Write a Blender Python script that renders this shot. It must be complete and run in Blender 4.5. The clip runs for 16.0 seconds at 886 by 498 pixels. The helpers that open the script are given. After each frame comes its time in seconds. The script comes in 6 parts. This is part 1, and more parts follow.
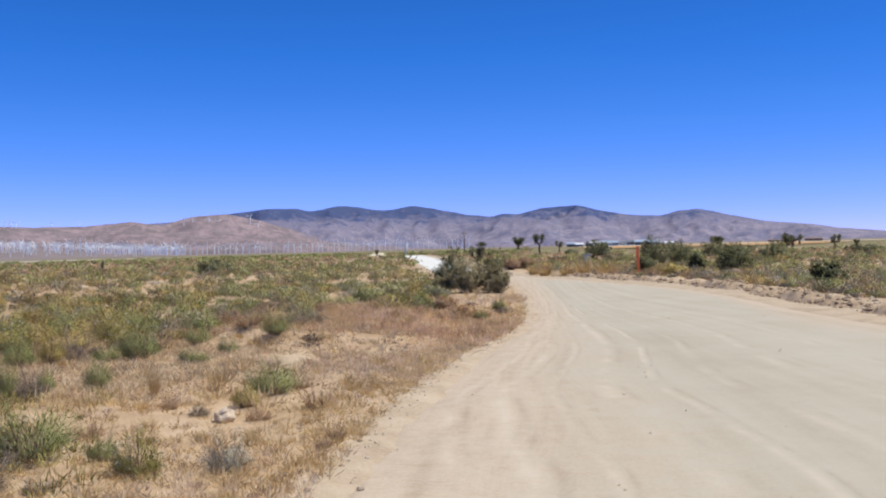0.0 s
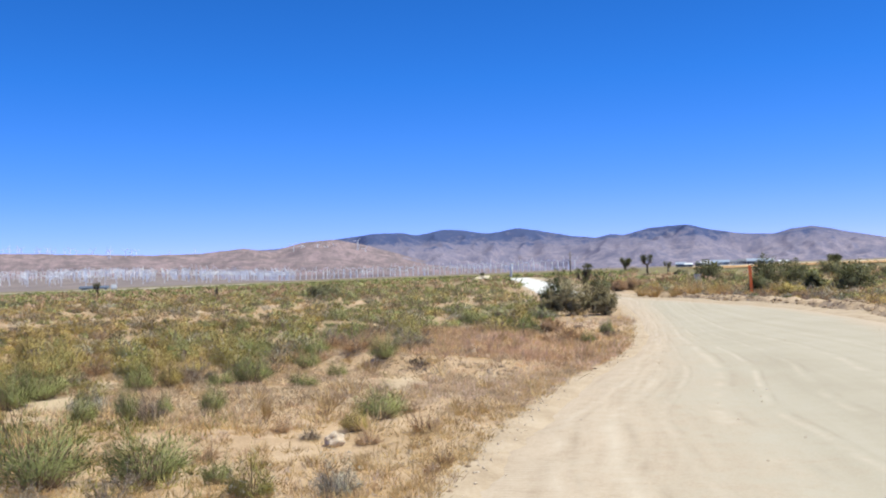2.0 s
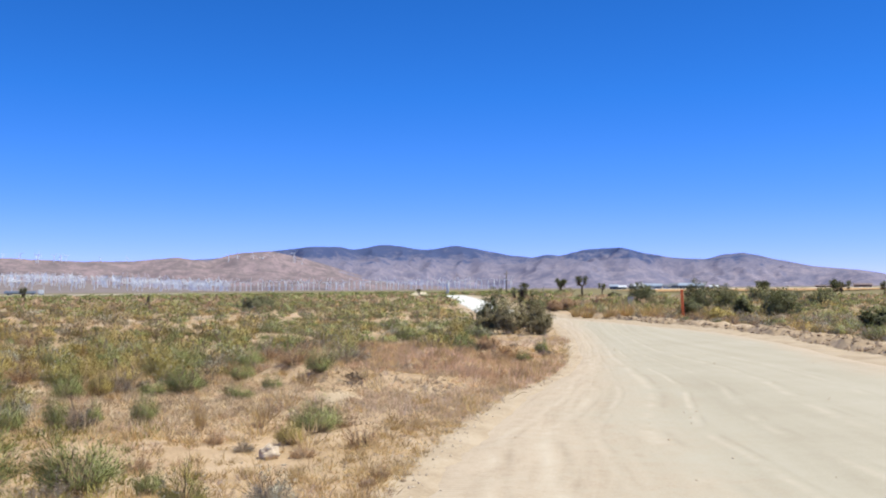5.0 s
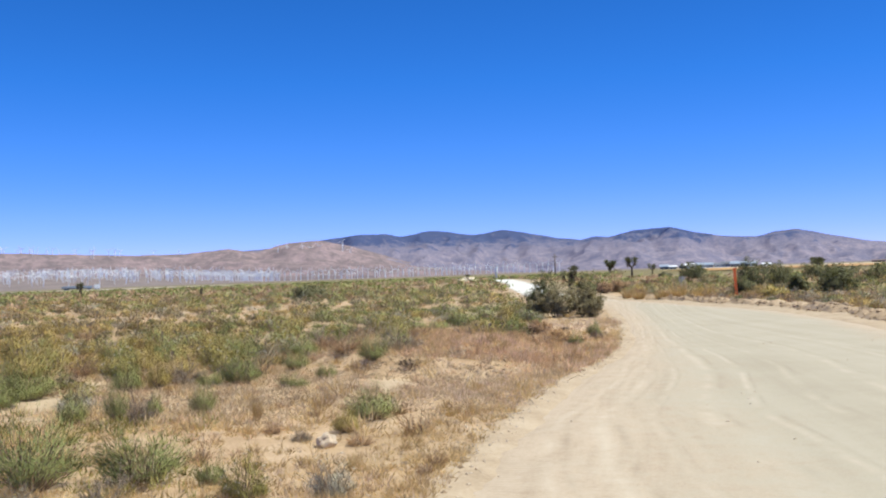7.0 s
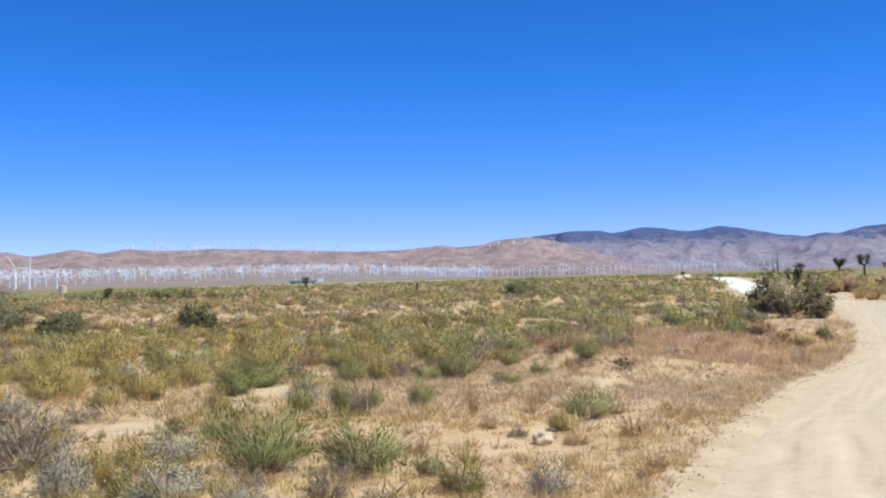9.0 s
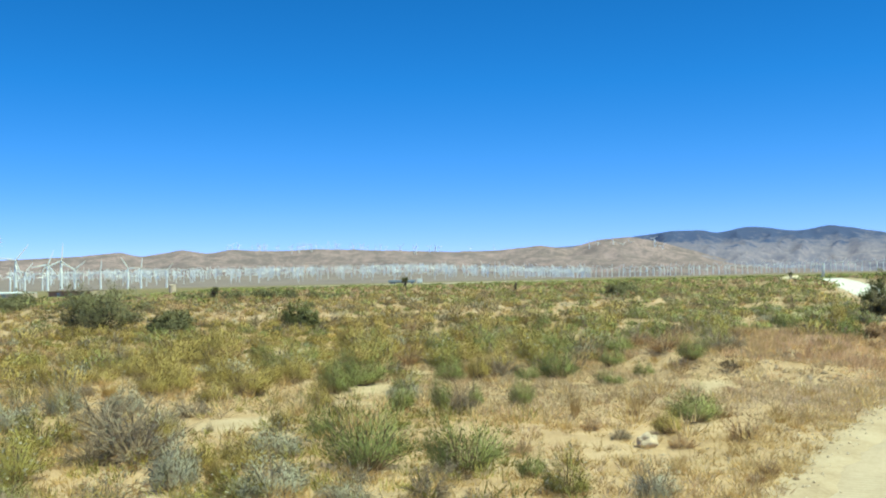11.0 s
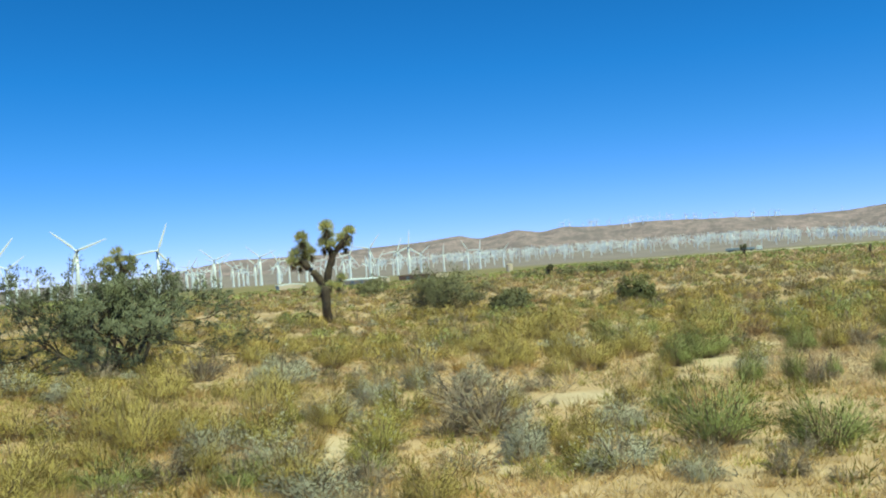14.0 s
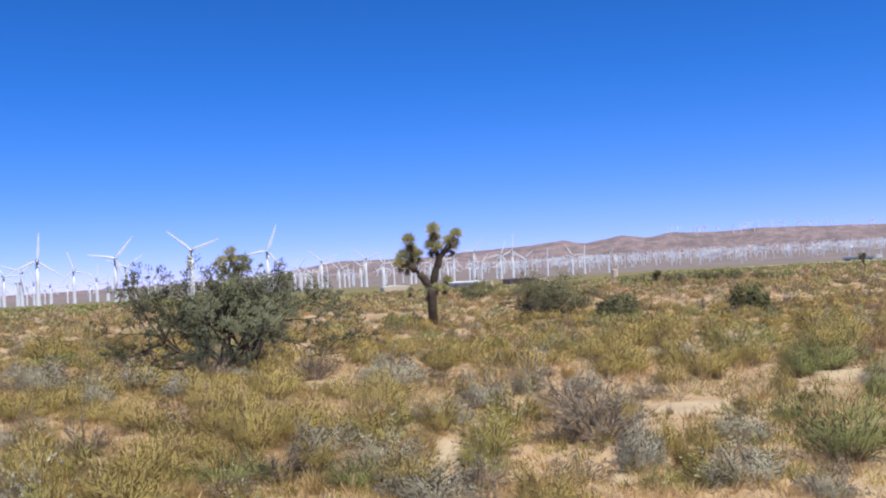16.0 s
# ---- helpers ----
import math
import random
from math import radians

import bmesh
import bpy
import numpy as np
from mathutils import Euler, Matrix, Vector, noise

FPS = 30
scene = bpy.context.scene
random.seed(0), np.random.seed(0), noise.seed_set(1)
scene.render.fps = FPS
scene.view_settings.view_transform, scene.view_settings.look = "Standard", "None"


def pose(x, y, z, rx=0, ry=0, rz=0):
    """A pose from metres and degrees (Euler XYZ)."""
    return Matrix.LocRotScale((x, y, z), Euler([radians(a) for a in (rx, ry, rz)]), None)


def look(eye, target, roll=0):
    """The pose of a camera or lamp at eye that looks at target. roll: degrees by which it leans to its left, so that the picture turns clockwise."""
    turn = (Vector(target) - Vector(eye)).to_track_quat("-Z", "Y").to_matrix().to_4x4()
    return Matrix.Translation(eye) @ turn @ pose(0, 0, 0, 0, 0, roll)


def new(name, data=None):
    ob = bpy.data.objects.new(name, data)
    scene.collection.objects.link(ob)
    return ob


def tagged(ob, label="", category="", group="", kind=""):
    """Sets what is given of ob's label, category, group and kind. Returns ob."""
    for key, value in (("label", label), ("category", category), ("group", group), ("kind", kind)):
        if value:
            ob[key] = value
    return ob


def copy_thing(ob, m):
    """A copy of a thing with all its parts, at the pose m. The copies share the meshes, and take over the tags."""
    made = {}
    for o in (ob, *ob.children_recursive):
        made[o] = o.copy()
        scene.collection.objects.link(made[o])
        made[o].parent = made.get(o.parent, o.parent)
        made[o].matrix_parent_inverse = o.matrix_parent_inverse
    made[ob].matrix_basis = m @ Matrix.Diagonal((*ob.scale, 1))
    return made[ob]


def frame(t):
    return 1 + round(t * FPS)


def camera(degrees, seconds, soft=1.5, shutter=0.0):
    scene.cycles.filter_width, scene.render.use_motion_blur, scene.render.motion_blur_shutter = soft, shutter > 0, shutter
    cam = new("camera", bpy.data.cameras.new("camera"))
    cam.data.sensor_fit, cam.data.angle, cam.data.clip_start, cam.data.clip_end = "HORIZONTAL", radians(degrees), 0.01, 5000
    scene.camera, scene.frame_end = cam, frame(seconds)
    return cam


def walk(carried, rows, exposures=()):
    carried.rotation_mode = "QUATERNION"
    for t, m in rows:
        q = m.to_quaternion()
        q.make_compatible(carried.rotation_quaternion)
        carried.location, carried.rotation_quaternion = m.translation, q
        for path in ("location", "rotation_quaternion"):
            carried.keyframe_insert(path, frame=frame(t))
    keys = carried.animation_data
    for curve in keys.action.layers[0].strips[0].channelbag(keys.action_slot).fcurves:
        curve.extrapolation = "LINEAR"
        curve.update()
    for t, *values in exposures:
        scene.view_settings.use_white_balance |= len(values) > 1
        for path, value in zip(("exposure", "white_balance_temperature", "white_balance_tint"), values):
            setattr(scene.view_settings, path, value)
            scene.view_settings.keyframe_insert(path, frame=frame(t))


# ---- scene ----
EYE = 1.5
ROWS = [
    (0.0, 0.0, -0.0, -0.0, 0.0, 0.15, 1.0),
    (0.5, -0.009, -0.016, 0.007, 2.44, 0.604, 1.295),
    (1.0, -0.027, -0.037, 0.017, 2.342, 2.138, 1.051),
    (1.5, -0.01, -0.016, 0.005, 4.082, 1.859, 2.196),
    (2.0, -0.0, 0.009, 0.014, 6.247, 1.639, 1.729),
    (2.5, -0.047, 0.004, 0.006, 5.832, 2.799, -0.771),
    (3.0, -0.035, 0.023, -0.003, 6.392, 1.109, -0.216),
    (3.5, -0.049, 0.029, 0.007, 9.014, 1.323, -1.46),
    (4.0, -0.041, 0.001, -0.005, 8.248, 3.034, 0.427),
    (4.5, -0.009, -0.045, 0.011, 4.514, 2.224, 0.558),
    (4.7, -0.023, -0.055, 0.009, 2.443, 2.608, 0.022),
    (6.8, -0.056, -0.039, 0.018, 4.663, 1.402, 1.391),
    (7.0, -0.066, -0.027, 0.018, 5.346, 1.697, 1.509),
    (7.5, -0.084, -0.019, 0.026, 7.756, 1.034, 1.65),
    (8.0, -0.121, 0.005, 0.017, 11.893, 0.681, 1.745),
    (8.5, -0.126, 0.023, 0.018, 15.775, 1.426, 1.415),
    (10.8, -0.149, 0.077, 0.013, 22.096, 1.876, 0.729),
    (11.0, -0.171, 0.083, 0.007, 23.645, 1.87, 0.878),
    (11.5, -0.206, 0.077, 0.003, 27.779, 2.331, 1.035),
    (12.0, -0.207, 0.085, 0.006, 30.619, 1.739, 1.828),
    (12.5, -0.223, 0.1, 0.001, 34.106, 1.204, 2.968),
    (13.0, -0.226, 0.114, 0.007, 37.214, 1.45, 3.36),
    (13.5, -0.232, 0.125, 0.002, 39.359, 1.383, 3.084),
    (14.0, -0.234, 0.127, -0.006, 43.219, 1.143, 3.741),
    (14.5, -0.212, 0.106, -0.005, 41.843, 1.009, 3.013),
    (15.0, -0.245, 0.079, 0.005, 43.043, 1.478, 2.334),
    (15.5, -0.301, 0.089, -0.007, 46.44, 1.767, 2.692),
    (16.0, -0.335, 0.094, -0.008, 49.359, 1.704, 2.786),
]

cam = camera(49.28, 16.0, soft=2.05)
walk(cam, [(t, pose(x, y, EYE + z, 90 + pitch, roll, yaw)) for t, x, y, z, yaw, pitch, roll in ROWS],
     exposures=[(0, -0.03, 6500, 2), (0.5, -0.05, 6500, 2), (1, -0.08, 6400, 1), (1.5, -0.06, 6300, 0), (1.8, 0.1, 6500, -2), (2, 0.22, 6600, -3), (4, 0.22, 6600, -5), (4.7, 0.22, 6600, -2), (7.5, 0.19, 6700, -4), (8.7, 0.24, 6600, -3), (10.8, 0.32, 7200, -32),
                (11, 0.32, 7200, -32), (11.5, 0.25, 6500, 4), (12, 0.26, 7300, -33), (14, 0.2, 7400, -34), (14.5, 0.13, 6600, 2), (16, 0.11, 6600, 2)])

# ---- light ----
SUN_UP, SUN_BEARING = 66.0, 98.0          # degrees above the horizon; clockwise from +y
world = bpy.data.worlds.new("desert_sky")
scene.world = world
world.use_nodes = True
wn, wl = world.node_tree.nodes, world.node_tree.links
sky = wn.new("ShaderNodeTexSky")
sky.sky_type = "NISHITA"
sky.sun_disc = False
sky.sun_elevation, sky.sun_rotation = radians(SUN_UP), radians(SUN_BEARING)
sky.altitude, sky.air_density, sky.dust_density, sky.ozone_density = 3000, 0.6, 0.0, 6.0
deep = wn.new("ShaderNodeHueSaturation")
deep.inputs["Saturation"].default_value = 1.18
wl.new(sky.outputs[0], deep.inputs["Color"])
clear = wn.new("ShaderNodeMix")
clear.data_type, clear.blend_type = "RGBA", "MULTIPLY"
clear.inputs[0].default_value = 1.0
clear.inputs[7].default_value = (1.48, 1.66, 2.44, 1)
wl.new(deep.outputs[0], clear.inputs[6])
# dry desert air: a lavender horizon that deepens to a clean azure higher up
height = wn.new("ShaderNodeSeparateXYZ")
wl.new(wn.new("ShaderNodeTexCoord").outputs["Generated"], height.inputs[0])
air = wn.new("ShaderNodeValToRGB")
air.color_ramp.interpolation = "LINEAR"
AIR = ((0.0, (0.71, 0.385, 0.445)), (0.065, (0.74, 0.475, 0.485)), (0.13, (0.60, 0.525, 0.50)), (0.2, (0.44, 0.54, 0.53)), (0.3, (0.39, 0.525, 0.52)), (0.5, (0.5, 0.5, 0.5)))
for k, (p, c) in enumerate(AIR):
    stop = air.color_ramp.elements[k] if k < 2 else air.color_ramp.elements.new(p)
    stop.position, stop.color = p, (*c, 1)
wl.new(height.outputs[2], air.inputs[0])
haze = wn.new("ShaderNodeMix")
haze.data_type, haze.blend_type = "RGBA", "MULTIPLY"
haze.inputs[0].default_value = 1.0
wl.new(clear.outputs[2], haze.inputs[6])
wl.new(air.outputs[0], haze.inputs[7])
wl.new(haze.outputs[2], wn["Background"].inputs[0])
wn["Background"].inputs[1].default_value = 0.17

sun_data = bpy.data.lights.new("sun", "SUN")
sun_data.energy, sun_data.angle, sun_data.color = 5.0, radians(0.53), (1.0, 0.94, 0.84)
sun = new("sun", sun_data)
b, e = radians(SUN_BEARING), radians(SUN_UP)
sun.matrix_world = look((40 * math.sin(b) * math.cos(e), 40 * math.cos(b) * math.cos(e), 40 * math.sin(e)), (0, 0, 0))


# ---- materials ----
def nodes_of(name):
    m = bpy.data.materials.new(name)
    m.use_nodes = True
    return m, m.node_tree.nodes, m.node_tree.links, m.node_tree.nodes["Principled BSDF"]


def noise_node(n, l, coords, scale, detail=4.0, rough=0.6):
    t = n.new("ShaderNodeTexNoise")
    t.inputs["Scale"].default_value = scale
    t.inputs["Detail"].default_value = detail
    t.inputs["Roughness"].default_value = rough
    l.new(coords, t.inputs["Vector"])
    return t.outputs["Fac"]


def ramp_node(n, l, fac, stops):
    r = n.new("ShaderNodeValToRGB")
    while len(r.color_ramp.elements) < len(stops):
        r.color_ramp.elements.new(0.5)
    for el, (p, c) in zip(r.color_ramp.elements, stops):
        el.position, el.color = p, (*c, 1)
    l.new(fac, r.inputs[0])
    return r.outputs[0]


def mix_node(n, l, fac, a, b, kind="MIX"):
    m = n.new("ShaderNodeMix")
    m.data_type, m.blend_type = "RGBA", kind
    if isinstance(fac, (int, float)):
        m.inputs[0].default_value = fac
    else:
        l.new(fac, m.inputs[0])
    for sock, v in ((m.inputs[6], a), (m.inputs[7], b)):
        if isinstance(v, tuple):
            sock.default_value = (*v, 1)
        else:
            l.new(v, sock)
    return m.outputs[2]


def math_node(n, l, op, a, b=0.0, c=None):
    m = n.new("ShaderNodeMath")
    m.operation = op
    for sock, v in zip(m.inputs, (a, b, c)):
        if v is None:
            continue
        if isinstance(v, (int, float)):
            sock.default_value = v
        else:
            l.new(v, sock)
    return m.outputs[0]


def bump_node(n, l, bsdf, height, strength, distance):
    b = n.new("ShaderNodeBump")
    b.inputs["Strength"].default_value = strength
    b.inputs["Distance"].default_value = distance
    l.new(height, b.inputs["Height"])
    l.new(b.outputs[0], bsdf.inputs["Normal"])


def surface(name, dark, light, coarse=2.0, fine=30.0, rough=0.85, bump=0.3, depth=0.01, metal=0.0, stain=None):
    """A worn surface: two colours in a coarse and a fine grain, with relief."""
    m, n, l, p = nodes_of(name)
    at = n.new("ShaderNodeTexCoord").outputs["Object"]
    big, small = noise_node(n, l, at, coarse, 3), noise_node(n, l, at, fine, 5)
    col = ramp_node(n, l, math_node(n, l, "MULTIPLY_ADD", big, 0.55, math_node(n, l, "MULTIPLY", small, 0.45)), [(0.32, dark), (0.68, light)])
    if stain:
        col = mix_node(n, l, ramp_node(n, l, noise_node(n, l, at, coarse * 0.6, 6, 0.7), [(0.5, (0, 0, 0)), (0.66, (0.7, 0.7, 0.7))]), col, stain)
    l.new(col, p.inputs["Base Color"])
    p.inputs["Roughness"].default_value, p.inputs["Metallic"].default_value = rough, metal
    bump_node(n, l, p, small, bump, depth)
    return m


def foliage(name, stops, shine=0.55, through_light=0.25):
    """Leaves or stems: each island and each plant has its own shade."""
    (p0, c0), (p1, c1), (p2, c2) = stops if len(stops) == 3 else (stops[0], (0.5, tuple((a + b) / 2 for a, b in zip(stops[0][1], stops[1][1]))), stops[1])
    stops = [(p0, tuple(0.62 * c for c in c0)), (p1, tuple(0.86 * c for c in c1)), (p2, c2)]
    m, n, l, p = nodes_of(name)
    own = n.new("ShaderNodeObjectInfo").outputs["Random"]
    isl = n.new("ShaderNodeNewGeometry").outputs["Random Per Island"]
    at = n.new("ShaderNodeNewGeometry").outputs["Position"]
    tuft = math_node(n, l, "MULTIPLY_ADD", math_node(n, l, "SUBTRACT", noise_node(n, l, at, 2.2, 2), 0.5), 1.5, 0.5)
    tone = n.new("ShaderNodeAttribute")
    tone.attribute_name = "tone"
    tuft = math_node(n, l, "MULTIPLY_ADD", tone.outputs["Fac"], 1.0, tuft)
    fac = math_node(n, l, "ADD", math_node(n, l, "MULTIPLY", tuft, 0.65), math_node(n, l, "MULTIPLY_ADD", own, 0.25, math_node(n, l, "MULTIPLY", isl, 0.1)))
    col = ramp_node(n, l, fac, stops)
    l.new(col, p.inputs["Base Color"])
    p.inputs["Roughness"].default_value = shine
    p.inputs["Specular IOR Level"].default_value = 0.25
    tr = n.new("ShaderNodeBsdfTranslucent")
    l.new(col, tr.inputs[0])
    mx = n.new("ShaderNodeMixShader")
    mx.inputs[0].default_value = through_light
    l.new(p.outputs[0], mx.inputs[1])
    l.new(tr.outputs[0], mx.inputs[2])
    l.new(mx.outputs[0], n["Material Output"].inputs[0])
    return m


def ground_material():
    m, n, l, p = nodes_of("desert_sand")
    pos = n.new("ShaderNodeNewGeometry").outputs["Position"]
    patches = noise_node(n, l, pos, 0.22, 5, 0.6)
    mid = noise_node(n, l, pos, 1.6, 5, 0.65)
    grit = noise_node(n, l, pos, 28, 4, 0.7)
    sand = ramp_node(n, l, math_node(n, l, "MULTIPLY_ADD", mid, 0.6, math_node(n, l, "MULTIPLY", grit, 0.4)),
                     [(0.3, (0.32, 0.215, 0.13)), (0.5, (0.50, 0.355, 0.23)), (0.7, (0.62, 0.465, 0.325))])
    litter = ramp_node(n, l, math_node(n, l, "MULTIPLY_ADD", noise_node(n, l, pos, 6, 6, 0.75), 0.6, math_node(n, l, "MULTIPLY", grit, 0.4)),
                       [(0.36, (0.16, 0.105, 0.05)), (0.6, (0.41, 0.27, 0.125))])
    col = mix_node(n, l, ramp_node(n, l, patches, [(0.42, (0, 0, 0)), (0.6, (0.6, 0.6, 0.6))]), sand, litter)
    # pale hard-baked silt in the hollows
    pale = ramp_node(n, l, noise_node(n, l, pos, 0.5, 4, 0.55), [(0.56, (0, 0, 0)), (0.7, (0.75, 0.75, 0.75))])
    col = mix_node(n, l, pale, col, (0.55, 0.45, 0.325))
    # the far plain is covered in low green scrub
    away = n.new("ShaderNodeVectorMath")
    away.operation = "LENGTH"
    l.new(pos, away.inputs[0])
    cover = n.new("ShaderNodeMapRange")
    cover.inputs["From Min"].default_value, cover.inputs["From Max"].default_value = 60, 220
    l.new(away.outputs["Value"], cover.inputs["Value"])
    scrub = ramp_node(n, l, math_node(n, l, "MULTIPLY_ADD", noise_node(n, l, pos, 0.35, 6, 0.7), 0.7, math_node(n, l, "MULTIPLY", noise_node(n, l, pos, 0.02, 3), 0.3)),
                      [(0.35, (0.10, 0.105, 0.04)), (0.5, (0.17, 0.15, 0.065)), (0.68, (0.28, 0.215, 0.115))])
    col = mix_node(n, l, math_node(n, l, "MULTIPLY", cover.outputs[0], 0.85), col, scrub)
    # from 650 m out, distance haze is mixed into the ground colour
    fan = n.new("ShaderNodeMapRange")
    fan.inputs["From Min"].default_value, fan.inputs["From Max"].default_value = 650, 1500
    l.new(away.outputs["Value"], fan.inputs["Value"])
    hazed_bajada = ramp_node(n, l, noise_node(n, l, pos, 0.012, 5, 0.65), [(0.4, (0.19, 0.155, 0.15)), (0.6, (0.26, 0.21, 0.195))])
    col = mix_node(n, l, fan.outputs[0], col, hazed_bajada)
    # pale sand washed and thrown off the road
    verge = n.new("ShaderNodeAttribute")
    verge.attribute_name = "verge"
    thrown = ramp_node(n, l, math_node(n, l, "MULTIPLY_ADD", math_node(n, l, "SUBTRACT", mid, 0.5), 0.9, verge.outputs["Fac"]), [(0.18, (0, 0, 0)), (0.55, (1, 1, 1))])
    col = mix_node(n, l, thrown, col, ramp_node(n, l, math_node(n, l, "MULTIPLY_ADD", mid, 0.6, math_node(n, l, "MULTIPLY", grit, 0.4)), [(0.32, (0.33, 0.245, 0.165)), (0.5, (0.46, 0.355, 0.25)), (0.68, (0.54, 0.435, 0.325))]))
    # crusted silt in the open hollows
    crust = n.new("ShaderNodeAttribute")
    crust.attribute_name = "silt"
    col = mix_node(n, l, ramp_node(n, l, math_node(n, l, "MULTIPLY_ADD", math_node(n, l, "SUBTRACT", grit, 0.5), 0.5, crust.outputs["Fac"]), [(0.1, (0, 0, 0)), (0.7, (0.8, 0.8, 0.8))]), col,
                   ramp_node(n, l, mid, [(0.35, (0.44, 0.335, 0.225)), (0.65, (0.58, 0.465, 0.335))]))
    l.new(col, p.inputs["Base Color"])
    p.inputs["Roughness"].default_value = 0.95
    p.inputs["Specular IOR Level"].default_value = 0.15
    bump_node(n, l, p, math_node(n, l, "MULTIPLY_ADD", mid, 0.7, math_node(n, l, "MULTIPLY", grit, 0.3)), 0.6, 0.04)
    return m


def road_material():
    m, n, l, p = nodes_of("packed_dirt")
    uv = n.new("ShaderNodeUVMap")
    uv.uv_map = "along"
    rim = n.new("ShaderNodeUVMap")
    rim.uv_map = "rim"
    pos = n.new("ShaderNodeNewGeometry").outputs["Position"]
    st = n.new("ShaderNodeMapping")
    st.inputs["Scale"].default_value = (1.5, 0.05, 1)
    l.new(uv.outputs[0], st.inputs[0])
    streak = noise_node(n, l, st.outputs[0], 1.0, 5, 0.6)
    grit, blotch = noise_node(n, l, pos, 30, 5, 0.75), noise_node(n, l, pos, 0.5, 5, 0.6)
    mid = noise_node(n, l, pos, 4.5, 5, 0.7)
    fac = math_node(n, l, "ADD", math_node(n, l, "MULTIPLY_ADD", streak, 0.3, math_node(n, l, "MULTIPLY", mid, 0.10)), math_node(n, l, "MULTIPLY_ADD", grit, 0.2, math_node(n, l, "MULTIPLY", blotch, 0.26)))
    col = ramp_node(n, l, fac, [(0.33, (0.39, 0.335, 0.255)), (0.435, (0.44, 0.385, 0.30)), (0.54, (0.48, 0.425, 0.34))])
    # softer sand and dirt towards both rims
    sep = n.new("ShaderNodeSeparateXYZ")
    l.new(rim.outputs[0], sep.inputs[0])
    soft = n.new("ShaderNodeMapRange")
    soft.interpolation_type = "SMOOTHSTEP"
    soft.inputs["From Min"].default_value, soft.inputs["From Max"].default_value = 0.3, 3.4
    l.new(math_node(n, l, "MULTIPLY_ADD", math_node(n, l, "SUBTRACT", mid, 0.5), 2.6, math_node(n, l, "MULTIPLY_ADD", math_node(n, l, "SUBTRACT", blotch, 0.5), 2.5, sep.outputs[0])), soft.inputs["Value"])
    # tyre grooves pressed into the soft sand
    gm = n.new("ShaderNodeMapping")
    gm.inputs["Scale"].default_value = (4.2, 0.22, 1)
    gm.inputs["Rotation"].default_value = (0, 0, 0.05)
    l.new(uv.outputs[0], gm.inputs[0])
    bent = n.new("ShaderNodeVectorMath")
    bent.operation = "MULTIPLY_ADD"
    sway = n.new("ShaderNodeTexNoise")
    sway.inputs["Scale"].default_value = 0.25
    l.new(pos, sway.inputs["Vector"])
    l.new(sway.outputs["Color"], bent.inputs[0])
    bent.inputs[1].default_value = (3, 0, 0)
    l.new(gm.outputs[0], bent.inputs[2])
    groove = noise_node(n, l, bent.outputs[0], 1.0, 4, 0.55)
    dirt = ramp_node(n, l, math_node(n, l, "ADD", math_node(n, l, "MULTIPLY", groove, 0.25), math_node(n, l, "MULTIPLY_ADD", mid, 0.35, math_node(n, l, "MULTIPLY", grit, 0.4))), [(0.32, (0.37, 0.28, 0.20)), (0.5, (0.50, 0.395, 0.295)), (0.68, (0.58, 0.475, 0.365))])
    dirt = mix_node(n, l, ramp_node(n, l, groove, [(0.34, (0.14, 0.14, 0.14)), (0.48, (0, 0, 0))]), dirt, (0.30, 0.22, 0.15))
    col = mix_node(n, l, soft.outputs[0], dirt, col)
    # single tyre tracks: pale pressed bands and the loose darker rims beside them
    across = n.new("ShaderNodeSeparateXYZ")
    l.new(uv.outputs[0], across.inputs[0])
    drift = n.new("ShaderNodeMapping")
    drift.inputs["Scale"].default_value = (0.05, 0.11, 1)
    l.new(uv.outputs[0], drift.inputs[0])
    wander = math_node(n, l, "SUBTRACT", noise_node(n, l, drift.outputs[0], 1.0, 2, 0.4), 0.5)
    lane = math_node(n, l, "MULTIPLY", math_node(n, l, "MULTIPLY_ADD", wander, 1.7, across.outputs[0]), 1 / 8.0)
    pale_stops, dark_stops = [(0.0, (0, 0, 0))], [(0.0, (0, 0, 0))]
    for at, wide, much in ((0.75, 0.10, 0.8), (1.25, 0.13, 1.0), (1.8, 0.07, 0.7), (2.45, 0.15, 0.8), (3.1, 0.08, 0.9), (3.9, 0.10, 0.6), (5.0, 0.14, 0.7), (6.3, 0.10, 0.5)):
        pale_stops += [((at - wide) / 8, (0, 0, 0)), (at / 8, (much, much, much)), ((at + wide) / 8, (0, 0, 0))]
        dark_stops += [((at + wide) / 8, (0, 0, 0)), ((at + wide * 1.5) / 8, (much, much, much)), ((at + wide * 2.1) / 8, (0, 0, 0))]
    worn = ramp_node(n, l, noise_node(n, l, pos, 0.9, 4, 0.6), [(0.42, (0, 0, 0)), (0.6, (1, 1, 1))])
    pressed = mix_node(n, l, 1.0, ramp_node(n, l, lane, pale_stops), worn, "MULTIPLY")
    ridged = mix_node(n, l, 1.0, ramp_node(n, l, lane, dark_stops), worn, "MULTIPLY")
    col = mix_node(n, l, math_node(n, l, "MULTIPLY", pressed, 0.5), col, (0.62, 0.53, 0.42))
    col = mix_node(n, l, math_node(n, l, "MULTIPLY", ridged, 0.38), col, (0.30, 0.24, 0.175))
    # tread bars left where a tyre crossed the soft rim
    bars = math_node(n, l, "SINE", math_node(n, l, "MULTIPLY_ADD", across.outputs[1], 62.0, math_node(n, l, "MULTIPLY", across.outputs[0], 22.0)))
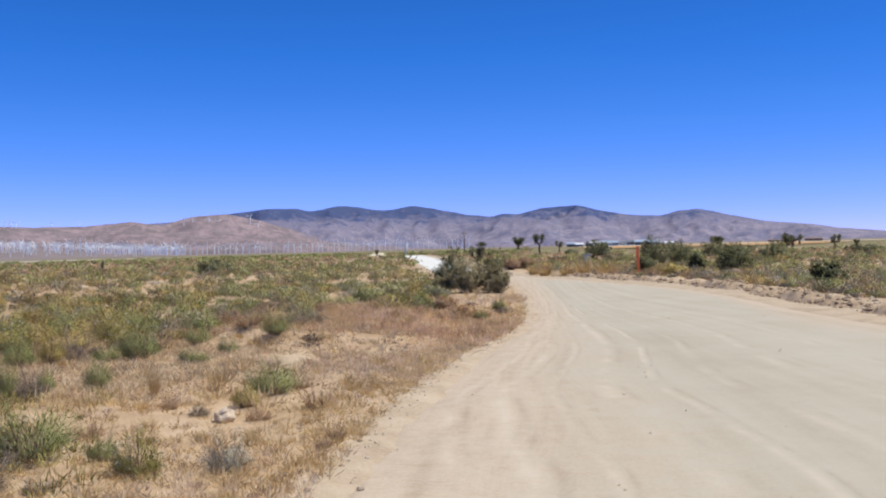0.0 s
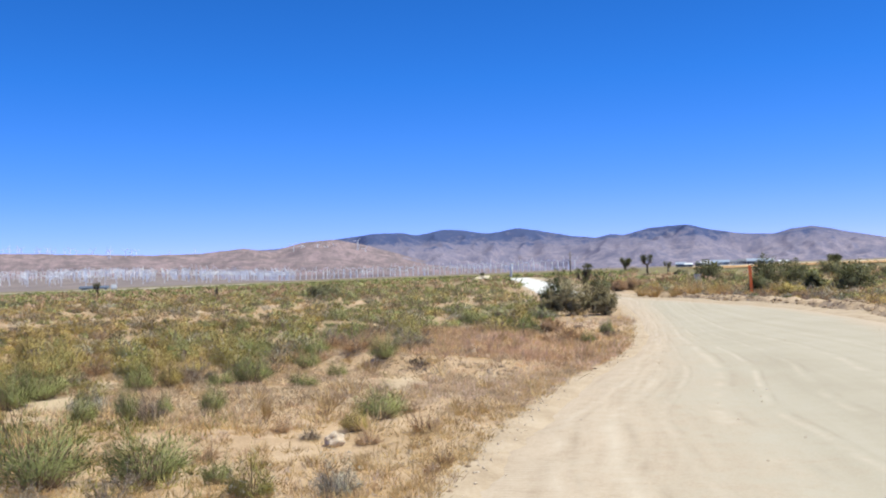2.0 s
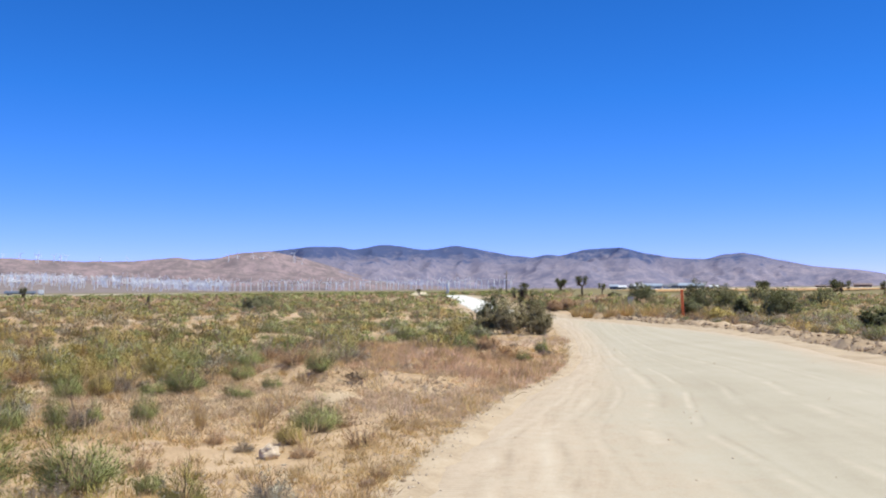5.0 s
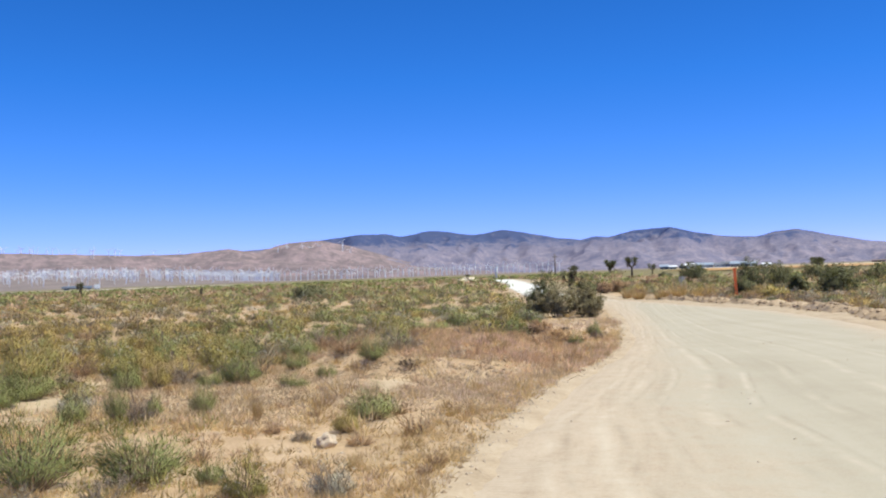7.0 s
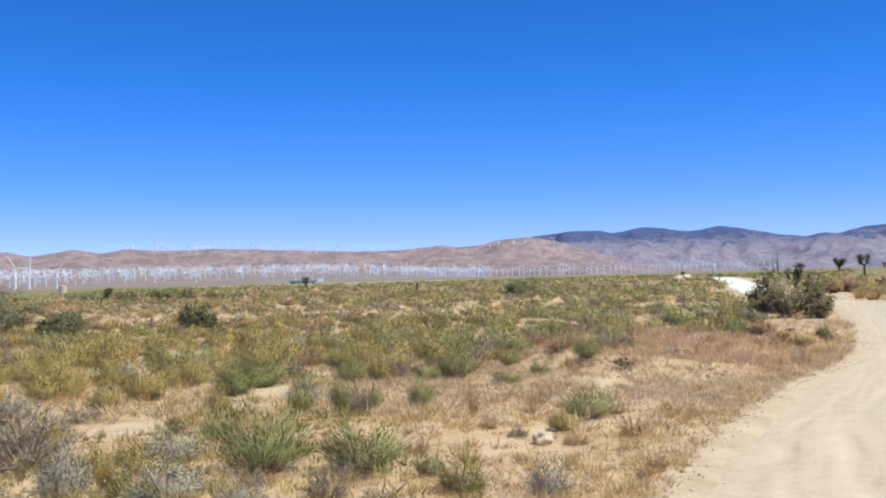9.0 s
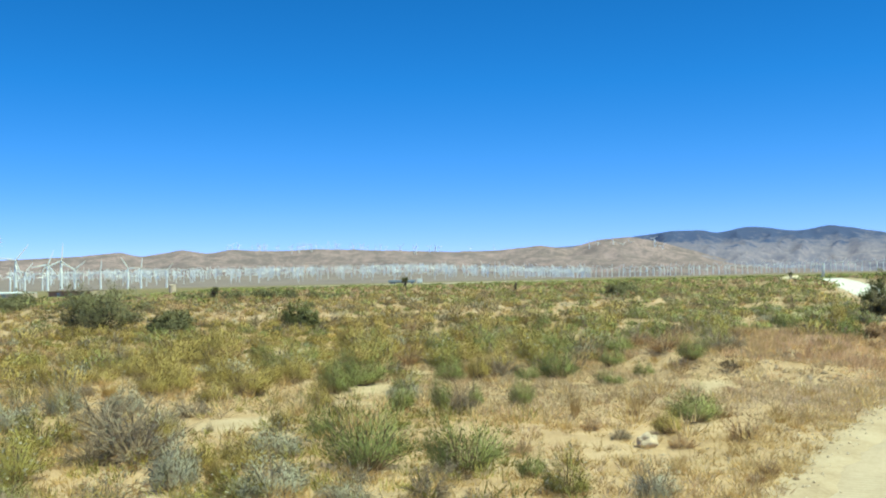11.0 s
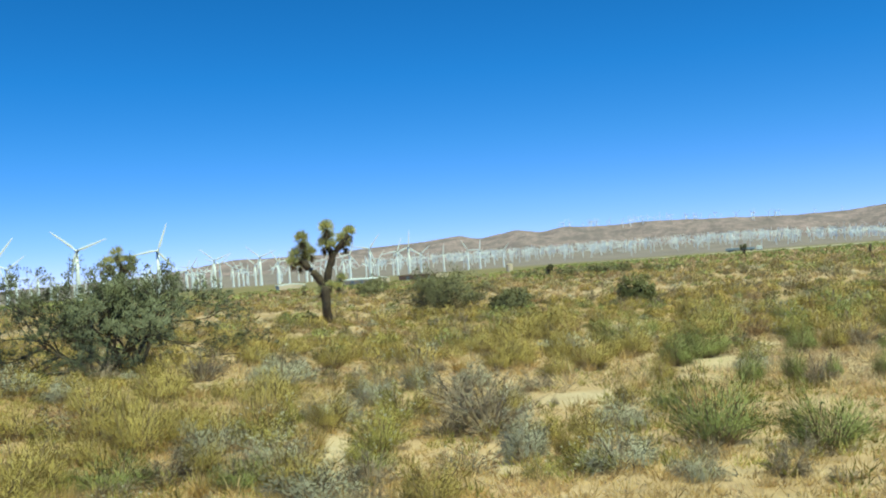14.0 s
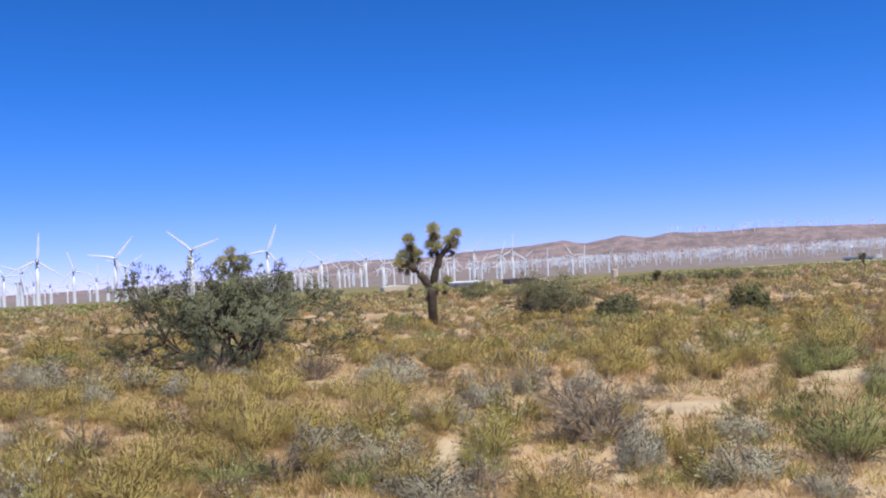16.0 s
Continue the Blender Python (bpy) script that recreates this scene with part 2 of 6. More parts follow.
    band = ramp_node(n, l, lane, [(0.03, (0, 0, 0)), (0.05, (1, 1, 1)), (0.085, (1, 1, 1)), (0.10, (0, 0, 0))])
    tread = mix_node(n, l, 1.0, band, ramp_node(n, l, blotch, [(0.47, (0, 0, 0)), (0.56, (1, 1, 1))]), "MULTIPLY")
    tread = math_node(n, l, "MULTIPLY", math_node(n, l, "MULTIPLY_ADD", bars, 0.5, 0.5), tread)
    col = mix_node(n, l, math_node(n, l, "MULTIPLY", tread, 0.28), col, (0.33, 0.26, 0.19))
    # much paler on the straight far stretch
    sea = n.new("ShaderNodeSeparateXYZ")
    l.new(pos, sea.inputs[0])
    far = n.new("ShaderNodeMapRange")
    far.inputs["From Min"].default_value, far.inputs["From Max"].default_value = 50, 62
    l.new(math_node(n, l, "MULTIPLY_ADD", mid, 6.0, sea.outputs[1]), far.inputs["Value"])
    col = mix_node(n, l, far.outputs[0], col, ramp_node(n, l, blotch, [(0.35, (0.60, 0.57, 0.52)), (0.65, (0.72, 0.70, 0.66))]))
    l.new(col, p.inputs["Base Color"])
    p.inputs["Roughness"].default_value = 0.95
    p.inputs["Specular IOR Level"].default_value = 0.15
    bump_node(n, l, p, math_node(n, l, "ADD", math_node(n, l, "MULTIPLY", groove, math_node(n, l, "SUBTRACT", 1.0, soft.outputs[0])), math_node(n, l, "MULTIPLY_ADD", streak, 0.5, math_node(n, l, "MULTIPLY", grit, 0.3))), 0.3, 0.03)
    return m


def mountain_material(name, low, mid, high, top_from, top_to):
    """Bare slopes in two colours, scrub cover on the heights; haze mixed into each."""
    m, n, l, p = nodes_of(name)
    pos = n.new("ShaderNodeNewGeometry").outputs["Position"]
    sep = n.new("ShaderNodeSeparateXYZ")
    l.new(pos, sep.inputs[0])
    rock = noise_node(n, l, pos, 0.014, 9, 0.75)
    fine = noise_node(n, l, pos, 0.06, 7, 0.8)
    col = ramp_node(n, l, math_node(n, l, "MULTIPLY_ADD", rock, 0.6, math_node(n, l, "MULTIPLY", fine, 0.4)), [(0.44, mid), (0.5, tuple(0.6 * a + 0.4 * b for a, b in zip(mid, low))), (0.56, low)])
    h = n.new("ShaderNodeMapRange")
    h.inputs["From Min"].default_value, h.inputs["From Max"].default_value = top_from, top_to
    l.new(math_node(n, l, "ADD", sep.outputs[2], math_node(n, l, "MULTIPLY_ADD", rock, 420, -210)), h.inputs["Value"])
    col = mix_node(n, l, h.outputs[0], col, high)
    l.new(col, p.inputs["Base Color"])
    p.inputs["Roughness"].default_value = 1.0
    p.inputs["Specular IOR Level"].default_value = 0.0
    return m


M_GROUND, M_ROAD = ground_material(), road_material()
# tan slopes with some air haze mixed into their colours
M_HILL = mountain_material("hazy_tan_hillside", (0.312, 0.234, 0.245), (0.172, 0.142, 0.15), (0.18, 0.15, 0.15), 400, 600)
# distance haze is put into the mauve slopes and the blue of the scrub heights
M_RANGE = mountain_material("haze_tinted_mountainside", (0.285, 0.245, 0.295), (0.16, 0.155, 0.225), (0.07, 0.09, 0.18), 120, 180)
M_EPHEDRA = foliage("ephedra_stems", [(0.1, (0.20, 0.22, 0.078)), (0.5, (0.32, 0.335, 0.122)), (0.9, (0.43, 0.43, 0.17))], 0.6, 0.2)
M_SAGE = foliage("sage_leaves", [(0.1, (0.36, 0.33, 0.25)), (0.5, (0.46, 0.43, 0.335)), (0.9, (0.54, 0.505, 0.40))], 0.6, 0.15)
M_GOLDEN = foliage("goldenbush_leaves", [(0.1, (0.41, 0.295, 0.085)), (0.5, (0.55, 0.395, 0.135)), (0.9, (0.64, 0.475, 0.185))], 0.55, 0.3)
M_FLOWER = foliage("dried_flower_heads", [(0.1, (0.33, 0.18, 0.09)), (0.5, (0.50, 0.32, 0.18)), (0.9, (0.66, 0.50, 0.34))])
M_PALEFLOWER = foliage("pale_flowers", [(0.1, (0.55, 0.48, 0.36)), (0.9, (0.75, 0.70, 0.58))])
M_DEAD = foliage("dead_twigs", [(0.1, (0.12, 0.08, 0.05)), (0.5, (0.26, 0.18, 0.12)), (0.9, (0.44, 0.335, 0.235))], 0.7, 0.1)
M_DRYGRASS = foliage("dry_grass_blades", [(0.1, (0.62, 0.42, 0.19)), (0.5, (0.74, 0.53, 0.26)), (0.9, (0.82, 0.64, 0.36))], 0.6, 0.5)
M_PINKGRASS = foliage("rusty_grass_blades", [(0.1, (0.74, 0.52, 0.33)), (0.5, (0.83, 0.63, 0.43)), (0.9, (0.88, 0.73, 0.54))], 0.6, 0.5)
M_ROSEGRASS = foliage("rose_brown_grass_blades", [(0.1, (0.70, 0.44, 0.265)), (0.5, (0.82, 0.56, 0.35)), (0.9, (0.88, 0.66, 0.45))], 0.6, 0.5)
M_CREOSOTE = foliage("creosote_leaves", [(0.1, (0.15, 0.145, 0.075)), (0.5, (0.24, 0.23, 0.125)), (0.9, (0.36, 0.34, 0.20))], 0.5, 0.3)
M_TUMBLE = foliage("russet_brush", [(0.1, (0.33, 0.20, 0.12)), (0.5, (0.50, 0.325, 0.20)), (0.9, (0.66, 0.47, 0.31))], 0.6, 0.4)
M_GREYTWIG = foliage("grey_dead_twigs", [(0.1, (0.22, 0.16, 0.11)), (0.5, (0.38, 0.29, 0.205)), (0.9, (0.54, 0.43, 0.32))])
M_YELLOWGREEN = foliage("yellow_green_leaves", [(0.1, (0.28, 0.25, 0.07)), (0.5, (0.40, 0.35, 0.105)), (0.9, (0.52, 0.44, 0.155))], 0.55, 0.2)
M_OLIVEGOLD = foliage("olive_gold_stems", [(0.1, (0.34, 0.265, 0.08)), (0.5, (0.49, 0.38, 0.13)), (0.9, (0.605, 0.47, 0.185))], 0.6, 0.2)
M_THATCH = foliage("flattened_straw", [(0.1, (0.52, 0.37, 0.22)), (0.5, (0.62, 0.47, 0.30)), (0.9, (0.70, 0.56, 0.38))], 0.7, 0.2)
M_RUST = foliage("rust_orange_brush", [(0.1, (0.46, 0.28, 0.145)), (0.5, (0.62, 0.405, 0.225)), (0.9, (0.74, 0.53, 0.33))], 0.6, 0.35)
M_BROWNOLIVE = foliage("brown_olive_leaves", [(0.1, (0.20, 0.16, 0.08)), (0.5, (0.31, 0.255, 0.135)), (0.9, (0.42, 0.35, 0.20))], 0.5, 0.3)
M_BIGBUSH = foliage("grey_olive_leaves", [(0.1, (0.125, 0.135, 0.075)), (0.5, (0.232, 0.242, 0.148)), (0.9, (0.41, 0.415, 0.275))], 0.5, 0.3)
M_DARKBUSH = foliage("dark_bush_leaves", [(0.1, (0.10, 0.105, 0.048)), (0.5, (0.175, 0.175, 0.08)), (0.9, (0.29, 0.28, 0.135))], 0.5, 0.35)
M_DUSTOLIVE = foliage("dusty_olive_leaves", [(0.1, (0.20, 0.165, 0.085)), (0.5, (0.33, 0.275, 0.155)), (0.9, (0.47, 0.40, 0.245))], 0.6, 0.35)
# darker copy of the yucca leaves, with shade and haze put into the colour
M_JDARK = foliage("shaded_yucca_leaves", [(0.1, (0.10, 0.105, 0.05)), (0.5, (0.19, 0.19, 0.09)), (0.9, (0.31, 0.30, 0.16))], 0.5, 0.3)
M_BARK = surface("shrub_bark", (0.035, 0.027, 0.02), (0.11, 0.085, 0.065), 6, 60, 0.9, 0.6)
M_JTRUNK = surface("shaggy_trunk_bark", (0.03, 0.022, 0.015), (0.13, 0.095, 0.065), 5, 45, 0.95, 0.9, 0.03)
M_JLEAF = foliage("yucca_leaves", [(0.1, (0.48, 0.46, 0.21)), (0.5, (0.68, 0.65, 0.34)), (0.9, (0.84, 0.80, 0.50))], 0.45, 0.4)
M_JDEAD = foliage("dead_yucca_leaves", [(0.1, (0.08, 0.055, 0.03)), (0.9, (0.24, 0.17, 0.10))], 0.7, 0.1)
M_WHITE = surface("white_painted_steel", (0.78, 0.79, 0.80), (0.88, 0.88, 0.88), 0.15, 3, 0.4, 0.05, 0.002)
M_GEAR = surface("grey_nacelle_steel", (0.10, 0.10, 0.11), (0.22, 0.22, 0.23), 0.4, 5, 0.5, 0.1, 0.002)
M_ORANGE = surface("orange_plastic", (0.76, 0.16, 0.04), (0.88, 0.22, 0.06), 3, 40, 0.5, 0.1, 0.002)
M_GREYBOX = surface("grey_galvanised_metal", (0.28, 0.29, 0.31), (0.42, 0.43, 0.45), 3, 30, 0.45, 0.1, 0.002, 0.3)
M_WOODPOLE = surface("weathered_pole_wood", (0.10, 0.075, 0.055), (0.22, 0.17, 0.13), 2, 30, 0.9, 0.4)
M_ROCK = surface("pale_rock", (0.42, 0.32, 0.23), (0.64, 0.52, 0.40), 3, 25, 0.9, 0.7, 0.02)
M_PALEROCK = surface("pale_pinkish_rock", (0.48, 0.375, 0.265), (0.66, 0.53, 0.39), 5, 30, 0.9, 0.5, 0.01)
M_CLOD = surface("dry_dirt_clods", (0.20, 0.14, 0.085), (0.50, 0.365, 0.245), 1.5, 20, 0.95, 0.7, 0.02)
M_TANWALL = surface("tan_block_wall", (0.60, 0.47, 0.35), (0.72, 0.58, 0.45), 0.3, 4, 0.9, 0.2)
M_ROOF = surface("white_metal_roof", (0.68, 0.69, 0.70), (0.80, 0.80, 0.79), 0.2, 3, 0.45, 0.1)
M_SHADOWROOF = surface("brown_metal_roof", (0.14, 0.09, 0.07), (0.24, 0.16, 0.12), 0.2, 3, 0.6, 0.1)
M_BLUEWHITE = surface("blue_grey_cladding", (0.52, 0.58, 0.65), (0.70, 0.75, 0.80), 0.05, 1, 0.5, 0.1)
M_GLASS = surface("dark_glazing", (0.05, 0.06, 0.08), (0.10, 0.12, 0.15), 0.2, 2, 0.2, 0.05)
M_REDBROWN = surface("red_brown_cladding", (0.28, 0.16, 0.12), (0.40, 0.25, 0.19), 0.05, 1, 0.7, 0.1)
M_FIELD = surface("dry_stubble_field", (0.38, 0.20, 0.07), (0.58, 0.36, 0.15), 0.02, 0.4, 0.95, 0.3)
M_PALEFIELD = surface("pale_dry_field", (0.55, 0.45, 0.30), (0.70, 0.60, 0.44), 0.02, 0.4, 0.95, 0.3)
M_ASPHALT = surface("pale_worn_asphalt", (0.38, 0.31, 0.25), (0.50, 0.42, 0.34), 0.05, 1, 0.9, 0.2)


# ---- building helpers ----
def link_mesh(name, verts, faces, mat, parent=None, label="", smooth=False):
    me = bpy.data.meshes.new(name)
    if isinstance(faces, np.ndarray):
        v, f = np.asarray(verts, np.float32), faces.astype(np.int32)
        me.vertices.add(len(v))
        me.vertices.foreach_set("co", v.ravel())
        me.loops.add(f.size)
        me.loops.foreach_set("vertex_index", f.ravel())
        me.polygons.add(len(f))
        me.polygons.foreach_set("loop_start", (np.arange(len(f)) * f.shape[1]).astype(np.int32))
        me.update(calc_edges=True)
    else:
        me.from_pydata([tuple(map(float, v)) for v in verts], [], [tuple(map(int, q)) for q in faces])
    me.materials.append(mat)
    if smooth:
        me.polygons.foreach_set("use_smooth", [True] * len(me.polygons))
    me.update()
    ob = new(name, me)
    ob.parent = parent
    if label:
        tagged(ob, label)
    return ob


def part(name, bm, mat, parent, label="", smooth=False):
    me = bpy.data.meshes.new(name)
    bm.to_mesh(me)
    bm.free()
    me.materials.append(mat)
    if smooth:
        me.polygons.foreach_set("use_smooth", [True] * len(me.polygons))
    ob = new(name, me)
    ob.parent = parent
    if label:
        tagged(ob, label)
    return ob


def thing(name, label, category, group="", at=None):
    ob = new(name)
    ob.empty_display_size = 0.2
    if at is not None:
        ob.matrix_basis = at
    return tagged(ob, label, category, group)


def box(bm, x0, x1, y0, y1, z0, z1, bevel=0.0):
    vs = [bm.verts.new(c) for c in ((x0, y0, z0), (x1, y0, z0), (x1, y1, z0), (x0, y1, z0), (x0, y0, z1), (x1, y0, z1), (x1, y1, z1), (x0, y1, z1))]
    fs = [bm.faces.new([vs[i] for i in q]) for q in ((3, 2, 1, 0), (4, 5, 6, 7), (0, 1, 5, 4), (1, 2, 6, 5), (2, 3, 7, 6), (3, 0, 4, 7))]
    if bevel:
        es = list({ed for fc in fs for ed in fc.edges})
        bmesh.ops.bevel(bm, geom=es, offset=bevel, segments=2, affect="EDGES")


def tube(points, radii, sides=6, cap=True):
    """Vertices and faces of a tapered tube along points."""
    vs, fs = [], []
    pts = [Vector(q) for q in points]
    for i, q in enumerate(pts):
        d = (pts[min(i + 1, len(pts) - 1)] - pts[max(i - 1, 0)]).normalized()
        a = d.orthogonal().normalized() if abs(d.z) < 0.9 else d.cross(Vector((0, 1, 0))).normalized()
        c = d.cross(a)
        for k in range(sides):
            w = 2 * math.pi * k / sides
            vs.append(q + (a * math.cos(w) + c * math.sin(w)) * radii[i])
    for i in range(len(pts) - 1):
        for k in range(sides):
            fs.append((i * sides + k, i * sides + (k + 1) % sides, (i + 1) * sides + (k + 1) % sides, (i + 1) * sides + k))
    if cap:
        fs.append(tuple(range((len(pts) - 1) * sides, len(pts) * sides)))
        fs.append(tuple(reversed(range(sides))))
    return vs, fs


def rounded(v, f, root, size):
    """Faces turned to look out of a crown, and leaf normals that follow the crown's round form."""
    mid = v[f].mean(axis=1)
    flat = np.cross(v[f[:, 1]] - v[f[:, 0]], v[f[:, 2]] - v[f[:, 0]])
    flat /= np.linalg.norm(flat, axis=1, keepdims=True) + 1e-12
    out = (mid - root) / (np.asarray(size) + 1e-6)
    out /= np.linalg.norm(out, axis=1, keepdims=True) + 1e-9
    back = (flat * out).sum(1) < 0
    f[back] = f[back][:, ::-1]
    flat[back] *= -1
    n = 0.75 * out + 0.35 * flat
    n /= np.linalg.norm(n, axis=1, keepdims=True) + 1e-9
    normals = np.zeros_like(v)
    for k in range(f.shape[1]):
        normals[f[:, k]] = n
    return f, normals


def soft_normals(ob, normals):
    ob.data.attributes.new("custom_normal", "FLOAT_VECTOR", "POINT").data.foreach_set("vector", normals.astype(np.float32).ravel())
    ob.data.update()


class Bag:
    """Collects loose pieces into one mesh."""
    def __init__(self):
        self.v, self.f = [], []

    def add(self, vs, fs):
        o = len(self.v)
        self.v.extend(tuple(v) for v in vs)
        self.f.extend(tuple(i + o for i in q) for q in fs)

    def leaf(self, at, way, side, length, width):
        o = len(self.v)
        self.v += [tuple(at), tuple(at + way * length * 0.5 + side * width), tuple(at + way * length), tuple(at + way * length * 0.5 - side * width)]
        self.f.append((o, o + 1, o + 2, o + 3))

    def made(self, name, mat, parent=None, label="", smooth=False):
        if name == "foliage":
            v, f = np.array(self.v, float), np.array(self.f, int)
            root = np.array([v[:, 0].mean(), v[:, 1].mean(), v[:, 2].max() * 0.15])
            f, normals = rounded(v, f, root, np.ptp(v, axis=0))
            ob = link_mesh(name, v, f, mat, parent, label)
            soft_normals(ob, normals)
            return ob
        ob = link_mesh(name, self.v, self.f, mat, parent, label, smooth)
        if name in ("branchwork", "dead_skirt"):
            tagged(ob, kind="stuff")
        return ob


def rand_dir(rnd):
    z = rnd.uniform(-1, 1)
    a = rnd.uniform(0, 2 * math.pi)
    s = math.sqrt(1 - z * z)
    return Vector((s * math.cos(a), s * math.sin(a), z))


# ---- ground ----
def value_noise(x, y, seed):
    xi, yi = np.floor(x).astype(np.int64), np.floor(y).astype(np.int64)
    fx, fy = x - xi, y - yi
    fx, fy = fx * fx * (3 - 2 * fx), fy * fy * (3 - 2 * fy)

    def h(i, j):
        k = (i * 374761393 + j * 668265263 + seed * 144269504) & 0x7FFFFFFF
        k = ((k ^ (k >> 13)) * 1274126177) & 0x7FFFFFFF
        return ((k ^ (k >> 16)) & 0xFFFF) / 65535.0
    return (h(xi, yi) * (1 - fx) + h(xi + 1, yi) * fx) * (1 - fy) + (h(xi, yi + 1) * (1 - fx) + h(xi + 1, yi + 1) * fx) * fy


def fbm(x, y, scale, octaves=4, seed=1):
    s, a, tot = 0.0, 1.0, 0.0
    for k in range(octaves):
        s = s + a * value_noise(x * scale * 2 ** k + 17.3 * k, y * scale * 2 ** k + 5.1 * k, seed + k)
        tot += a
        a *= 0.5
    return s / tot - 0.5


def smooth(v, a, b):
    s = np.clip((v - a) / (b - a), 0, 1)
    return s * s * (3 - 2 * s)


ROAD_LEFT = [(-6.5, -60), (-1.5, 0), (-0.8, 5.9), (-0.54, 8.5), (-0.29, 10.3), (0.09, 12.4), (0.63, 14.7), (1.3, 17.2), (1.85, 20.6), (2.35, 27.1),
             (2.7, 35), (2.85, 42), (2.2, 48.5), (-0.2, 56), (-0.95, 63.7), (-2.4, 92), (-5.1, 140), (-9.5, 215)]
ROAD_RIGHT = [(14.5, -60), (9.6, 0), (8.6, 6), (8.2, 10), (8.0, 14), (7.8, 17), (7.75, 21), (8.1, 26.8), (7.9, 32.4), (6.9, 37.3),
              (6.0, 41), (5.3, 44.5), (4.4, 48.5), (3.2, 54), (2.2, 63.7), (1.2, 92), (-1.0, 146), (-4.5, 215)]


def resample(line, count):
    p = np.array(line, float)
    d = np.concatenate(([0], np.cumsum(np.hypot(*np.diff(p, axis=0).T))))
    idx = np.linspace(0, len(p) - 1, count)
    out = np.stack([np.interp(idx, range(len(p)), p[:, 0]), np.interp(idx, range(len(p)), p[:, 1])], -1)
    k = np.array([1, 4, 6, 4, 1]) / 16
    for _ in range(3):
        q = np.pad(out, ((2, 2), (0, 0)), "edge")
        sm = sum(k[i] * q[i:i + len(out)] for i in range(5))
        out[2:-2] = sm[2:-2]
    return out


EDGE_L, EDGE_R = resample(ROAD_LEFT, 150), resample(ROAD_RIGHT, 150)
ROAD_RING = np.concatenate([EDGE_L, EDGE_R[::-1]])


def line_distance(x, y, line):
    best = np.full(np.shape(x), 1e9)
    for (ax, ay), (bx, by) in zip(line[:-1], line[1:]):
        dx, dy = bx - ax, by - ay
        t = np.clip(((x - ax) * dx + (y - ay) * dy) / (dx * dx + dy * dy + 1e-9), 0, 1)
        best = np.minimum(best, np.hypot(x - ax - t * dx, y - ay - t * dy))
    return best


def inside_road(x, y):
    c = np.zeros(np.shape(x), bool)
    ring = ROAD_RING
    for (ax, ay), (bx, by) in zip(ring, np.roll(ring, -1, axis=0)):
        if ay == by:
            continue
        hit = ((ay > y) != (by > y)) & (x < (bx - ax) * (y - ay) / (by - ay) + ax)
        c ^= hit
    return c


def lie(x, y):
    """Height of the land without its small relief."""
    r = np.hypot(x, y)
    az = np.degrees(np.arctan2(-x, y))
    z = 0.0037 * y + 0.0075 * x
    z = z - 2.2 * np.exp(-((r - 450) / 220.0) ** 2) * smooth(az, 36, 42) * (1 - smooth(az, 58, 66))
    z = z + 34 * smooth(r, 1500, 3300) * smooth(az, 14, 26) * (1 - smooth(az, 62, 80))
    return z


def land(x, y, road=True):
    """Height of the ground at x, y (numbers or arrays)."""
    x, y = np.asarray(x, float), np.asarray(y, float)
    shape = x.shape
    x, y = x.ravel(), y.ravel()
    r = np.hypot(x, y)
    z = lie(x, y)
    rough = smooth(r, 2, 8)
    relief = 0.10 * fbm(x, y, 0.35, 3, 3) + 0.05 * fbm(x, y, 1.7, 3, 7)
    relief += 0.18 * fbm(x, y, 0.05, 3, 11) * smooth(r, 25, 90) * (1 - smooth(r, 300, 700))
    # a low bank with a scraped face and a grassy top
    bank = smooth(y + 0.28 * x + 0.9 * fbm(x, y, 0.8, 3, 23), 13.6, 14.5) * (1 - smooth(y, 19, 26)) * smooth(x, -4.4, -3.0) * (1 - smooth(x, -0.9, 0.3))
    relief += 0.2 * bank * (1 + 1.6 * fbm(x, y, 0.9, 4, 29))
    if road:
        near = r < 260
        dl, dr, ins = np.full(len(x), 99.0), np.full(len(x), 99.0), np.zeros(len(x), bool)
        dl[near] = line_distance(x[near], y[near], EDGE_L)
        dr[near] = line_distance(x[near], y[near], EDGE_R)
        ins[near] = inside_road(x[near], y[near])
        # graded ridge of clods along the far edge
        wob = 0.7 + 1.1 * fbm(x, y, 0.6, 3, 31)
        ridge = 0.17 * np.exp(-((dr - 1.5) / 0.5) ** 2) * np.clip(wob, 0.15, 2) * smooth(y, 12, 20) * (1 - smooth(y, 45, 52))
        relief = relief + np.where(ins, 0, ridge + 0.14 * fbm(x, y, 2.6, 4, 37) * np.exp(-((dr - 1.6) / 0.8) ** 2) * smooth(y, 12, 20) * (1 - smooth(y, 45, 52)))
        d = np.minimum(dl, dr)
        relief = np.where(ins, -0.10 * smooth(d, 0.0, 0.7), relief * smooth(d, 0.0, 0.8))
        relief = relief + 0.05 * fbm(x, y, 3.4, 3, 53) * np.exp(-(dl / 0.45) ** 2)
        rough = np.where(ins, 1.0, rough)
    z = z + relief * rough
    return z.reshape(shape) if shape else float(z[0])


# hollows of bare sand and silt: x, y and half-widths across and along the bearing
BARE = ((-2.11, 13.35, 0.42, 1.01), (-6.86, 5.6, 0.22, 1.0), (-6.36, 8.78, 0.49, 0.74), (-6.1, 10.75, 0.36, 0.6), (-9.21, 3.39, 0.28, 0.55), (-6.9, 14.2, 0.3, 0.9), (-6.67, 12.13, 0.53, 1.19), (-5.2, 5.84, 0.2, 0.7))


